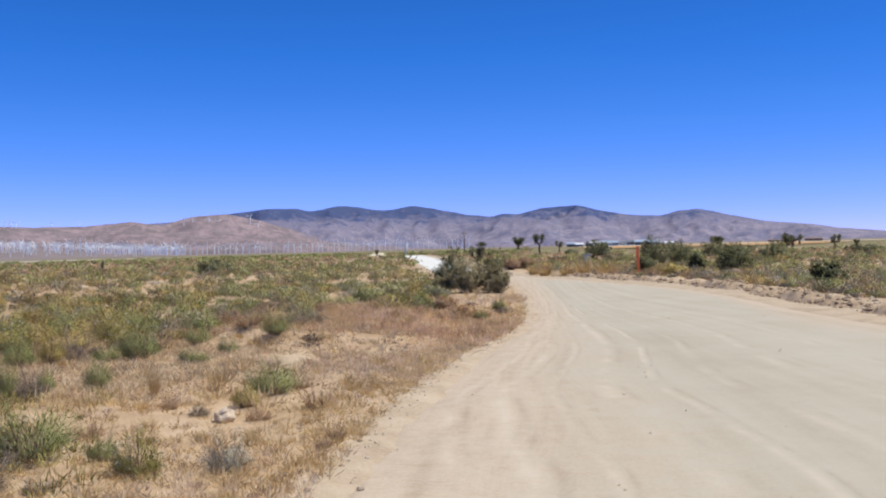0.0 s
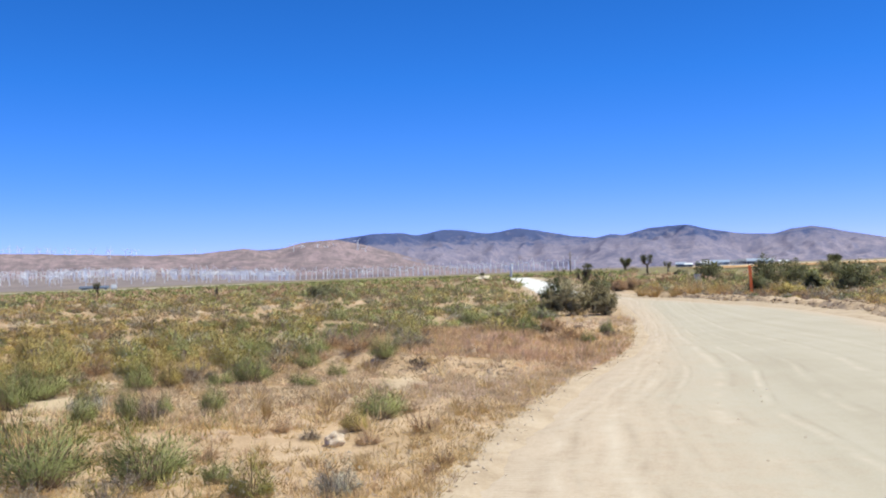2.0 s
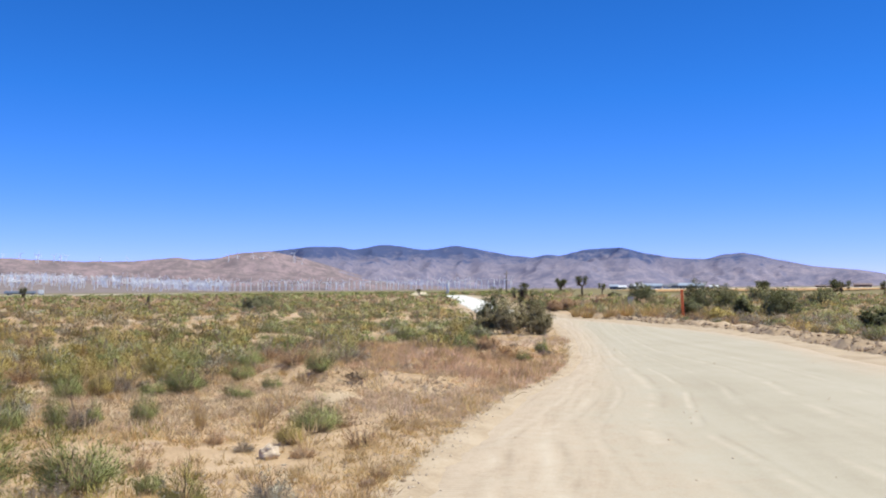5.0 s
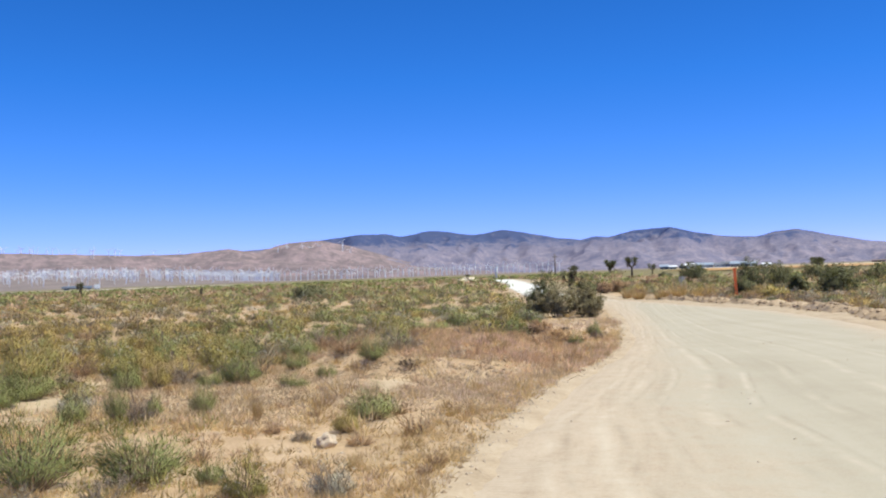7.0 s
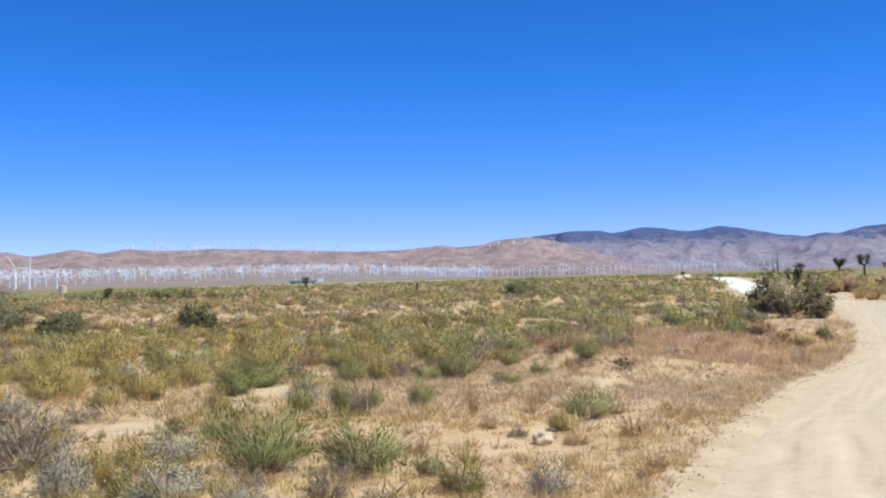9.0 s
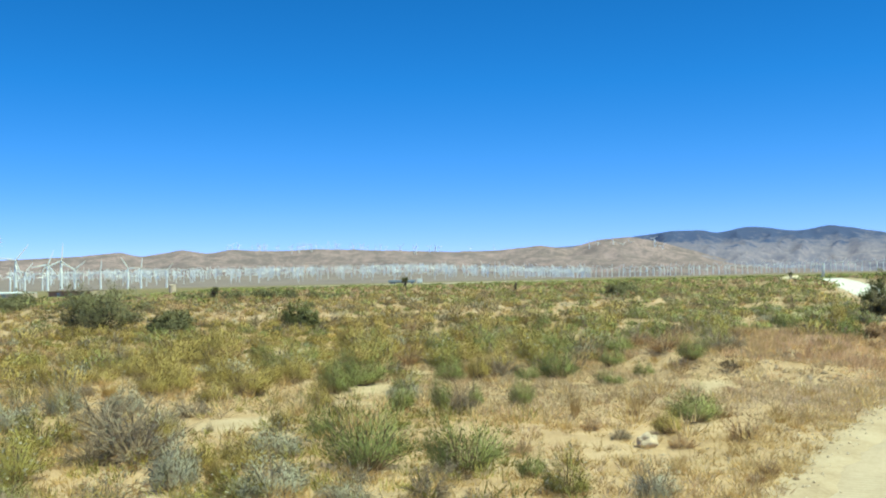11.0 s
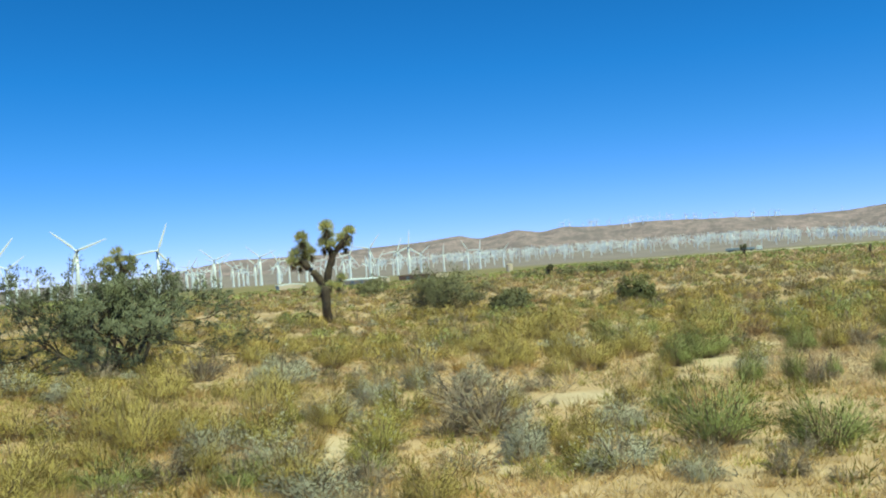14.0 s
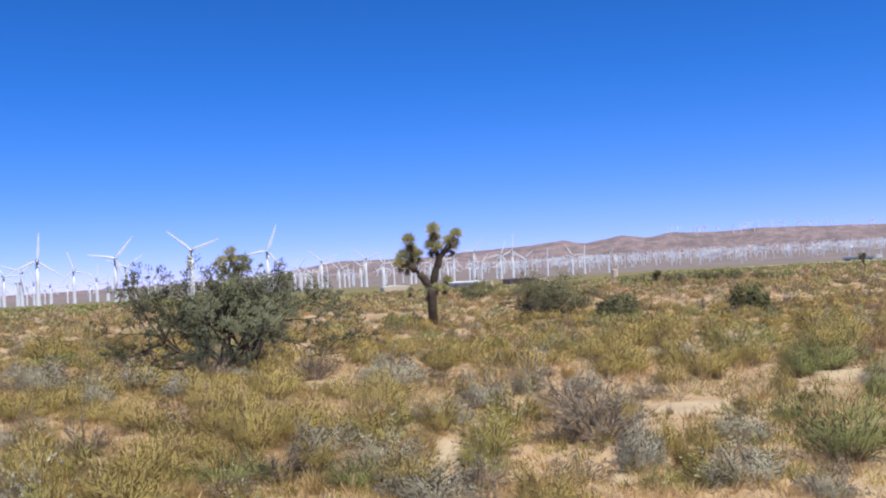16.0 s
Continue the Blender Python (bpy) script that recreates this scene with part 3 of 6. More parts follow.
def hollow(x, y):
    """How far into the nearest bare hollow: 1 at its middle, 0 at its rim, below 0 outside."""
    best = np.full(np.shape(x), -9.0)
    for cx, cy, across, along in BARE:
        d = math.hypot(cx, cy)
        u, v = ((x - cx) * cy - (y - cy) * cx) / d, ((x - cx) * cx + (y - cy) * cy) / d
        best = np.maximum(best, 1 - np.hypot(u / across, v / along))
    return best


def build_ground():
    az = np.radians(np.concatenate([np.arange(-180, -32, 4.0), np.arange(-32, 82, 0.3), np.arange(82, 180, 4.0)]))
    rad = [0.5]
    while rad[-1] < 4700:
        rad.append(rad[-1] * (1.022 if rad[-1] < 120 else 1.06))
    rad = np.array(rad)
    a, r = np.meshgrid(az, rad)
    x, y = -np.sin(a) * r, np.cos(a) * r
    z = land(x, y)
    na, nr = len(az), len(rad)
    verts = np.stack([x, y, z], -1).reshape(-1, 3)
    i = np.arange((nr - 1) * na).reshape(nr - 1, na)
    j = np.roll(i, -1, axis=1)
    faces = np.stack([i, i + na, j + na, j], -1).reshape(-1, 4)[:, ::-1]
    verts = np.concatenate([verts, [[0, 0, float(land(0.0, 0.0))]]])
    cap = [((k + 1) % na, k, len(verts) - 1) for k in range(na)]
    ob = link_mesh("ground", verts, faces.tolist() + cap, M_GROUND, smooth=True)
    va = ob.data.attributes.new("verge", "FLOAT", "POINT")
    vx, vy = verts[:, 0], verts[:, 1]
    d = np.minimum(line_distance(vx, vy, EDGE_L) * 6, line_distance(vx, vy, EDGE_R) * 0.6)
    va.data.foreach_set("value", np.where(inside_road(vx, vy), 1.0, np.exp(-d / 0.85)).astype(np.float32))
    silt = 0.2 + 0.8 * hollow(vx, vy) + 0.9 * fbm(vx, vy, 1.5, 3, 87)
    ob.data.attributes.new("silt", "FLOAT", "POINT").data.foreach_set("value", np.clip(silt, 0, 1).astype(np.float32))
    tagged(ob, "sandy tan desert plain with dry litter and pale silt patches", "ground", kind="structure")


def build_road():
    n, m = 400, 30
    L, R = resample(ROAD_LEFT, n), resample(ROAD_RIGHT, n)
    s = np.concatenate(([0], np.cumsum(np.hypot(*np.diff((L + R) / 2, axis=0).T))))
    verts, uv, rim = [], [], []
    u = np.linspace(-0.06, 1.06, m)
    for i in range(n):
        w = np.hypot(*(R[i] - L[i]))
        jl, jr = 0.5 * float(fbm(np.array(s[i]), np.array(3.0), 0.7, 4, 41)) + 0.45 * float(fbm(np.array(s[i]), np.array(6.0), 2.6, 3, 45)), 0.5 * float(fbm(np.array(s[i]), np.array(9.0), 0.7, 4, 43))
        for k in range(m):
            p = L[i] + (R[i] - L[i]) * u[k]
            inside = min(u[k] * w + jl, (1 - u[k]) * w + jr)
            z = float(lie(p[0], p[1])) - 0.07 + 0.062 * float(smooth(np.array(inside), -0.1, 0.5))
            ruts = 0.035 * float(fbm(np.array(u[k] * w * 2.3), np.array(s[i] * 0.10), 1.0, 3, 47))
            verts.append((p[0], p[1], z + ruts * float(smooth(np.array(inside), 0, 0.6))))
            uv.append((u[k] * w, s[i]))
            rim.append((min(u[k] * w, (1 - u[k]) * w * 1.6), 0))
    faces = [(i * m + k, i * m + k + 1, (i + 1) * m + k + 1, (i + 1) * m + k) for i in range(n - 1) for k in range(m - 1)]
    ob = link_mesh("road", verts, faces, M_ROAD, smooth=True)
    lay = ob.data.uv_layers.new(name="along")
    for loop in ob.data.loops:
        lay.data[loop.index].uv = uv[loop.vertex_index]
    lay = ob.data.uv_layers.new(name="rim")
    for loop in ob.data.loops:
        lay.data[loop.index].uv = rim[loop.vertex_index]
    tagged(ob, "wide pale graded dirt road curving away through scrub", "road", kind="structure")


def build_berm():
    """The low ridge of broken dirt that the grader left beyond the road."""
    keep = (EDGE_R[:, 1] > 11) & (EDGE_R[:, 1] < 56)
    line = EDGE_R[keep]
    s = np.concatenate(([0], np.cumsum(np.hypot(*np.diff(line, axis=0).T))))
    n, m = int(s[-1] / 0.09), 26
    at = np.linspace(0, s[-1], n)
    cx, cy = np.interp(at, s, line[:, 0]), np.interp(at, s, line[:, 1])
    tx, ty = np.gradient(cx), np.gradient(cy)
    ln = np.hypot(tx, ty)
    off = np.linspace(0.5, 2.4, m)
    wander = 0.5 * fbm(at, at * 0, 0.25, 3, 91)
    X = cx[:, None] + (ty / ln)[:, None] * (off[None] + wander[:, None])
    Y = cy[:, None] - (tx / ln)[:, None] * (off[None] + wander[:, None])
    u = (off[None] - off[0]) / (off[-1] - off[0])
    shape = smooth(u, 0.02, 0.22 + 0.14 * fbm(X, Y, 1.3, 3, 99)) * (1 - smooth(u, 0.35, 1.0))
    chunk = 1 - np.abs(2 * value_noise(X * 5.5, Y * 5.5, 93) - 1)
    tall = 0.09 + 0.18 * np.clip(0.5 + 1.9 * fbm(X, Y, 0.35, 3, 95), 0, 1)
    ends = smooth(at, 0, 4) * (1 - smooth(at, s[-1] - 6, s[-1]))
    Z = lie(X, Y) - 0.06 + shape * (tall + 0.14 * (chunk - 0.5) + 0.18 * fbm(X, Y, 6.0, 3, 97)) * ends[:, None]
    verts = np.stack([X, Y, Z], -1).reshape(-1, 3)
    i = (np.arange(n - 1)[:, None] * m + np.arange(m - 1)[None, :])
    faces = np.stack([i, i + 1, i + m + 1, i + m], -1).reshape(-1, 4)
    ob = link_mesh("road_berm", verts, faces, M_CLOD)
    tagged(ob, "low broken ridge of graded brown dirt beside the road", "berm", kind="structure")
    r = np.random.RandomState(103)
    pieces = Bag()
    for _ in range(900):
        i, k = r.randint(0, n), r.randint(2, 17)
        size = r.uniform(0.02, 0.075) * ends[i] + 0.008
        shape8 = np.array([(1.3, 0, 0), (-1.3, 0, 0), (0, 1, 0), (0, -1, 0), (0, 0, 0.8), (0, 0, -0.8)]) * size * r.uniform(0.6, 1.4, (6, 1))
        pieces.add(shape8 + np.array([X[i, k], Y[i, k], Z[i, k] + size * 0.25]), [(0, 2, 4), (2, 1, 4), (1, 3, 4), (3, 0, 4), (2, 0, 5), (1, 2, 5), (3, 1, 5), (0, 3, 5)])
    ob = pieces.made("berm_clods", M_CLOD)
    tagged(ob, "angular clods of dried brown dirt along the berm", "clods", kind="stuff")


build_ground()
build_road()
build_berm()

# ---- mountains ----
HILL_CREST = [(-2, 0.15), (2, 0.3), (5, 0.6), (8, 1.2), (10.6, 1.95), (12.6, 2.38), (14.6, 2.22), (16.2, 1.76), (17.9, 1.98), (20.4, 1.74), (23, 1.70), (26.5, 1.82), (29.5, 1.92),
              (31.1, 1.97), (33.1, 1.86), (34.5, 1.90), (36, 1.99), (37.2, 1.74), (38.8, 1.98), (40.9, 1.58), (42.1, 1.85), (44.3, 1.64), (46.7, 1.53),
              (48.3, 1.43), (50.8, 1.22), (55.4, 1.26), (58, 0.9), (60.4, 0.6), (66, 0.35), (75, 0.15), (86, 0.0)]
RANGE_CREST = [(-60, 0.3), (-34, 0.45), (-24.7, 0.70), (-22.2, 0.96), (-21, 1.19), (-18.4, 1.42), (-16.2, 1.89), (-14.8, 2.22), (-13.7, 2.12), (-12.8, 1.86), (-10.8, 1.97),
               (-9.2, 2.28), (-7.9, 2.60), (-5.9, 2.48), (-4.4, 2.09), (-3.6, 2.23), (-2.9, 2.02), (-1.6, 2.13), (0.1, 2.46), (1.7, 2.75), (3.45, 2.46), (4.8, 2.68), (6.1, 2.78),
               (7.7, 2.48), (8.7, 2.65), (10.2, 2.68), (12.3, 2.40), (14, 2.1), (20, 1.6)]


def build_heights(name, crest, r0, r1, foot, mat, label, seed, spur):
    """A range whose crest stands at r1, its foot at r0, with spurs and gullies between."""
    az = np.arange(crest[0][0], crest[-1][0], 0.07)
    top = np.interp(az, [c[0] for c in crest], [c[1] for c in crest])
    k = np.exp(-0.5 * (np.arange(-7, 8) / 2.6) ** 2)
    top = np.convolve(np.pad(top, 7, "edge"), k / k.sum(), "valid") + 0.07 * fbm(az, az * 0, 1.4, 5, seed)
    rows = 44
    s = np.concatenate([np.linspace(0, 1, rows), [1.03, 1.08]])
    A, S = np.meshgrid(az, s)
    T = np.broadcast_to(top, A.shape)
    base = foot + (-0.16 - foot) * smooth(A, 30, 60)
    rr = r0 + (r1 - r0) * S
    px, py = -np.sin(np.radians(A)) * rr, np.cos(np.radians(A)) * rr

    def spurs(scale, k):
        wx, wy = 0.5 * fbm(px, py, scale * 0.7, 2, k + 20) / scale, 0.5 * fbm(px, py, scale * 0.7, 2, k + 30) / scale
        return 1 - np.abs(2 * value_noise((px + wx) * scale, (py + wy) * scale, k) - 1)
    p = np.clip(S, 0, 1) ** 1.1
    env = np.clip(4 * S * (1 - S), 0, 1) ** 0.8
    el = base + (T - base) * np.clip(p + env * spur * (0.26 * (spurs(1 / 420, seed + 5) - 0.5) + 0.14 * (spurs(1 / 170, seed + 6) - 0.5) + 0.07 * (spurs(1 / 70, seed + 7) - 0.5)), 0, 0.995)
    el = np.where(S >= 1, np.where(S > 1, T - (S - 1) * 4, T), el)
    z = np.tan(np.radians(el)) * rr + EYE
    z[0] = z[0] - 25
    a = np.radians(A)
    verts = np.stack([-np.sin(a) * rr, np.cos(a) * rr, z], -1).reshape(-1, 3)
    na = len(az)
    i = (np.arange(len(s) - 1)[:, None] * na + np.arange(na - 1)[None, :])
    faces = np.stack([i, i + na, i + na + 1, i + 1], -1).reshape(-1, 4)[:, ::-1]
    ob = link_mesh(name, verts, faces, mat, smooth=True)
    tagged(ob, label, "mountains", kind="structure")


build_heights("backdrop_hills", HILL_CREST, 3150, 4150, 0.12, M_HILL, "bare rounded hazy tan desert hills behind the wind farm", 61, 1.7)
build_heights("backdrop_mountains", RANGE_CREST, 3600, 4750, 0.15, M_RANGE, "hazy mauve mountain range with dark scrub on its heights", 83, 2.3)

# ---- wind turbines ----
def at_polar(bearing, r):
    a = radians(bearing)
    return -math.sin(a) * r, math.cos(a) * r


def blade_mesh(length):
    vs, fs = [], []
    prof = [(0.0, 0.42, 0.36), (0.06, 0.48, 0.36), (0.2, 1.15, 0.28), (0.5, 0.92, 0.20), (0.8, 0.66, 0.13), (1.0, 0.28, 0.06)]
    for t, c, th in prof:
        z = t * length
        vs += [(-c * 0.4, 0, z), (0, th, z), (c * 0.9, 0, z), (0, -th * 0.6, z)]
    for i in range(len(prof) - 1):
        for k in range(4):
            fs.append((4 * i + k, 4 * i + (k + 1) % 4, 4 * i + 4 + (k + 1) % 4, 4 * i + 4 + k))
    fs += [(3, 2, 1, 0), tuple(range(4 * len(prof) - 4, 4 * len(prof)))]
    return vs, fs


def wind_turbine(turn, height=25.0, length=15.5):
    """A three-bladed machine on a tapered tubular tower, its rotor turned by turn degrees."""
    t = thing("wind_turbine", "white three-bladed wind turbine on a tubular steel tower", "wind turbine", "wind turbines")
    v, f = tube([(0, 0, -2), (0, 0, 0.4), (0, 0, height * 0.5), (0, 0, height - 0.6)], [1.5, 1.45, 1.15, 0.8], 10)
    link_mesh("tower", v, f, M_WHITE, t, smooth=True)
    bm = bmesh.new()
    box(bm, -0.9, 0.9, -1.6, 3.4, height - 0.7, height + 0.9, 0.25)
    nac = part("nacelle", bm, M_GEAR, t, "dark grey nacelle")
    v, f = tube([(0, -1.6, height), (0, -2.2, height), (0, -2.7, height)], [0.75, 0.65, 0.2], 8)
    hub = link_mesh("hub", v, f, M_WHITE, t, smooth=True)
    v, f = blade_mesh(length)
    first = None
    for k in range(3):
        if first is None:
            first = link_mesh("blade", v, f, M_WHITE, t)
            ob = first
        else:
            ob = new("blade", first.data)
            ob.parent = t
        ob.matrix_basis = pose(0, -2.15, height, 0, turn + 120 * k, 0)
    return t


rnd = random.Random(7)
TURNS = [5, 20, 38, 52, 70, 88, 104]
TURBINES = [wind_turbine(a) for a in TURNS]
spare = list(TURBINES)


def stand_turbine(bearing, r, turn=None, height=None, scale=1.0):
    x, y = at_polar(bearing, r)
    z = land(x, y, road=False) if height is None else height
    k = rnd.randrange(len(TURBINES)) if turn is None else min(range(len(TURNS)), key=lambda i: abs(TURNS[i] - turn))
    face = bearing + rnd.uniform(-28, 28) if turn is None else bearing + rnd.uniform(-10, 10)
    m = pose(x, y, z, 0, 0, face) @ Matrix.Scale(scale, 4)
    if TURBINES[k] in spare:
        spare.remove(TURBINES[k])
        ob = TURBINES[k]
        ob.matrix_basis = m
    else:
        ob = copy_thing(TURBINES[k], pose(x, y, z, 0, 0, face))
        ob.scale = (scale, scale, scale)
    return ob


# the nearest ones: bearing, distance, turn of the rotor
for bearing, r, turn in ((72.1, 580, 5), (70.25, 790, 104), (68.05, 585, 38), (63.9, 515, 70), (59.6, 540, 20), (56.5, 860, 70), (53.9, 857, 70), (48.7, 1010, 20), (47.5, 825, 38),
                         (45.2, 873, 5), (44.5, 1230, 52), (43.15, 1400, 5), (41.7, 1230, 88), (45.9, 1000, 20), (72.9, 774, 52), (56.2, 1010, 52), (52.9, 1080, 88), (67.5, 760, 52), (41.0, 1300, 5),
                         (50.1, 1160, 20), (73.8, 860, 88), (39.6, 1500, 38)):
    stand_turbine(bearing, r, turn)
for i in range(95):
    b = 42 + 36 * rnd.random() ** 0.8
    stand_turbine(b, rnd.uniform(900, 1900) * (1.25 if b < 50 else 1.0), scale=0.9)
for i in range(70):
    stand_turbine(-1.5 + i * 0.33 + rnd.uniform(-0.06, 0.06), 3000 + rnd.uniform(-60, 60))
for i in range(75):
    stand_turbine(15 + 27 * rnd.random(), rnd.uniform(2200, 3050), scale=0.72)
# on the slopes and along the crest of the tan hills
for bearing, up in ((15.0, 1.78), (14.5, 1.78), (13.6, 1.8), (12.6, 1.72), (12.35, 1.5), (11.2, 1.42), (10.8, 1.45), (11.25, 1.9), (13.1, 1.6)):
    stand_turbine(bearing, 3780, None, math.tan(radians(up)) * 3780 + EYE - 8, 1.2)
for bearing in (33.4, 32.6, 32.0, 31.4, 30.7, 29.1, 28.5, 28.1, 27.6, 27.0, 26.2, 24.1, 22.0, 20.6, 36.2, 35.6, 34.8):
    stand_turbine(bearing, 4140, None, math.tan(radians(float(np.interp(bearing, [c[0] for c in HILL_CREST], [c[1] for c in HILL_CREST])))) * 4140 + EYE - 10, 0.9)

for i in range(34):
    bearing = 23.5 + 13.5 * rnd.random()
    crest = float(np.interp(bearing, [c[0] for c in HILL_CREST], [c[1] for c in HILL_CREST]))
    stand_turbine(bearing, 4120 - 40 * (i % 3), None, math.tan(radians(crest - 0.05 * (i % 3))) * 4120 + EYE - 8, 1.1)


def far_turbines():
    bag = Bag()
    for i in range(700):
        if i < 590:
            b, r = 15 + 33 * rnd.random(), 1750 + 1350 * rnd.random() ** 0.6
        else:
            b, r = 2 + 60 * rnd.random(), rnd.uniform(2500, 3100)
        x, y = at_polar(b, r)
        base = Vector((x, y, land(x, y, road=False)))
        v, f = tube([(0, 0, -2), (0, 0, 16.5)], [0.75, 0.45], 5)
        bag.add([base + q for q in v], f)
        side = Vector((math.cos(radians(b)), math.sin(radians(b)), 0))
        front = Vector((math.sin(radians(b)), -math.cos(radians(b)), 0)) * 2
        t0 = rnd.uniform(0, 120)
        for k in range(3):
            a = radians(t0 + 120 * k)
            way = side * math.sin(a) + Vector((0, 0, 1)) * math.cos(a)
            v, f = tube([base + front + Vector((0, 0, 17)), base + front + Vector((0, 0, 17)) + way * 10.5], [0.8, 0.4], 3)
            bag.add(v, f)
    ob = bag.made("distant_wind_turbines", M_WHITE)
    tagged(ob, "hundreds of small white wind turbines crowding the foot of the hills", "wind turbines", kind="stuff")


far_turbines()


# ---- plants ----
def fan(r, count, spread, foot=0.10, low=0.7, flop=0.0):
    """Stems of a plant that is one wide and one tall: four points each, from the root out to a vase-shaped crown."""
    a = r.uniform(0, 2 * np.pi, count)
    lean = spread * np.sqrt(r.rand(count))
    d = np.stack([np.sin(lean) * np.cos(a), np.sin(lean) * np.sin(a), np.cos(lean)], -1)
    lobes = 1 + 0.22 * np.sin(2 * a + r.uniform(0, 6)) + 0.16 * np.sin(5 * a + r.uniform(0, 6))
    reach = r.uniform(low, 1.0, count) * lobes / np.sqrt((np.sin(lean) / 0.5) ** 2 + np.cos(lean) ** 2)
    root = np.stack([np.cos(a), np.sin(a), a * 0], -1) * (foot * np.sqrt(r.rand(count)))[:, None]
    tip = root * 0.5 + d * reach[:, None]
    up = np.array([0, 0, 1.0])
    pts = []
    for k in (0, 0.35, 0.7, 1.0):
        bow = 4 * k * (1 - k) * (0.06 - flop)
        pts.append(root + (tip - root) * k + up * bow + r.normal(0, 0.018 * (k > 0), (count, 3)))
    p = np.stack(pts, 1)
    p[..., 2] = np.maximum(p[..., 2], 0.01)
    return p


def on_stems(r, p, count, start):
    """Points on the stems p and the ways the stems run there, more of them towards the tips."""
    i = r.randint(0, len(p), count)
    f = 3 * (start + (1 - start) * r.rand(count) ** 0.8)
    k = np.minimum(f.astype(int), 2)
    u = (f - k)[:, None]
    way = p[i, k + 1] - p[i, k]
    way /= np.linalg.norm(way, axis=1, keepdims=True) + 1e-9
    return p[i, k] * (1 - u) + p[i, k + 1] * u, way


def blades(r, at, way, length, width, stray=0.4, rise=0.3):
    """A pointed blade at each place, along way but for some stray."""
    n = len(at)
    d = way + r.normal(0, stray, (n, 3)) + np.array([0, 0, rise])
    d /= np.linalg.norm(d, axis=1, keepdims=True)
    s = np.cross(d, r.normal(0, 1, (n, 3)))
    s /= np.linalg.norm(s, axis=1, keepdims=True)
    ln, wd = length * r.uniform(0.5, 1.2, (n, 1)), width * r.uniform(0.7, 1.2, (n, 1))
    return np.stack([at - s * wd, at + s * wd, at + d * ln], 1).reshape(-1, 3)


def stalks(r, p, width):
    """Flat tapering stems along the rows of points p."""
    s = np.cross(p[:, 3] - p[:, 0], r.normal(0, 1, (len(p), 3)))
    s /= np.linalg.norm(s, axis=1, keepdims=True) + 1e-9
    w = width * np.array([1, 0.8, 0.55, 0.2])
    v = np.stack([p - s[:, None] * w[None, :, None], p + s[:, None] * w[None, :, None]], 2).reshape(len(p), 8, 3)
    q = np.array([(0, 1, 3, 2), (2, 3, 5, 4), (4, 5, 7, 6)])
    return v.reshape(-1, 3), (np.arange(len(p))[:, None, None] * 8 + q[None]).reshape(-1, 4)


def stuff_part(name, v, f, mat, parent, label=""):
    return tagged(link_mesh(name, v, f, mat, parent, label), kind="stuff")


def leaf_part(name, v, mat, parent, label="", tall=0.5):
    """A crown of blades whose shading follows its round form."""
    f = np.arange(len(v)).reshape(-1, 3)
    f, normals = rounded(v, f, np.array([0, 0, 0.1]), np.array([1, 1, 1.3]))
    ob = link_mesh(name, v, f, mat, parent, label)
    soft_normals(ob, normals)
    return ob


def ephedra(seed, parent, stems=None):
    r = np.random.RandomState(seed)
    p = fan(r, 150, 1.08, 0.14)
    v, f = stalks(r, p, 0.007)
    stuff_part("woody_base", v, f, M_DEAD, parent, "brown woody stems")
    at, way = on_stems(r, p, 3700, 0.38)
    at = at + r.normal(0, 0.055, at.shape)
    at[:, 2] = np.maximum(at[:, 2], 0.04)
    leaf_part("foliage", blades(r, at, way, 0.095, 0.0047, 0.42, 0.45), stems or M_EPHEDRA, parent)


def gold_ephedra(seed, parent):
    ephedra(seed, parent, M_OLIVEGOLD)


def sage(seed, parent):
    r = np.random.RandomState(seed)
    p = fan(r, 120, 1.3, 0.16, 0.75)
    v, f = stalks(r, p, 0.008)
    stuff_part("woody_base", v, f, M_GREYTWIG, parent, "grey-brown woody stems")
    at, way = on_stems(r, p, 3300, 0.4)
    at = at + r.normal(0, 0.05, at.shape)
    at[:, 2] = np.maximum(at[:, 2], 0.03)
    leaf_part("foliage", blades(r, at, way, 0.08, 0.0072, 0.7, 0.35), M_SAGE, parent)


def goldenbush(seed, parent):
    r = np.random.RandomState(seed)
    p = fan(r, 130, 1.2, 0.14, 0.75)
    v, f = stalks(r, p, 0.007)
    stuff_part("woody_base", v, f, M_DEAD, parent, "brown stems")
    at, way = on_stems(r, p, 3200, 0.35)
    leaf_part("foliage", blades(r, at + r.normal(0, 0.035, at.shape), way, 0.09, 0.0055, 0.5, 0.35), M_YELLOWGREEN, parent)
    tips = p[r.rand(len(p)) < 0.3, 3]
    at = np.repeat(tips, 5, axis=0) + r.normal(0, 0.012, (len(tips) * 5, 3))
    v = blades(r, at, r.normal(0, 1, at.shape), 0.05, 0.016, 0.5, 0.5)
    stuff_part("bloom", v, np.arange(len(v)).reshape(-1, 3), M_PALEFLOWER, parent, "small pale dried flowers")


def buckwheat(seed, parent):
    r = np.random.RandomState(seed)
    p = fan(r, 120, 1.3, 0.14, 0.78)
    v, f = stalks(r, p, 0.008)
    stuff_part("woody_base", v, f, M_DEAD, parent, "rusty brown stems")
    at, way = on_stems(r, p, 800, 0.25)
    leaf_part("foliage", blades(r, at, way, 0.09, 0.010, 0.6, 0.2), M_SAGE, parent, "grey-green leaves")
    at = np.repeat(p[:, 3], 9, axis=0) + r.normal(0, 0.024, (len(p) * 9, 3))
    v = blades(r, at, r.normal(0, 1, at.shape), 0.05, 0.018, 0.5, 0.4)
    stuff_part("bloom", v, np.arange(len(v)).reshape(-1, 3), M_FLOWER, parent, "rust and straw coloured dried flower heads")


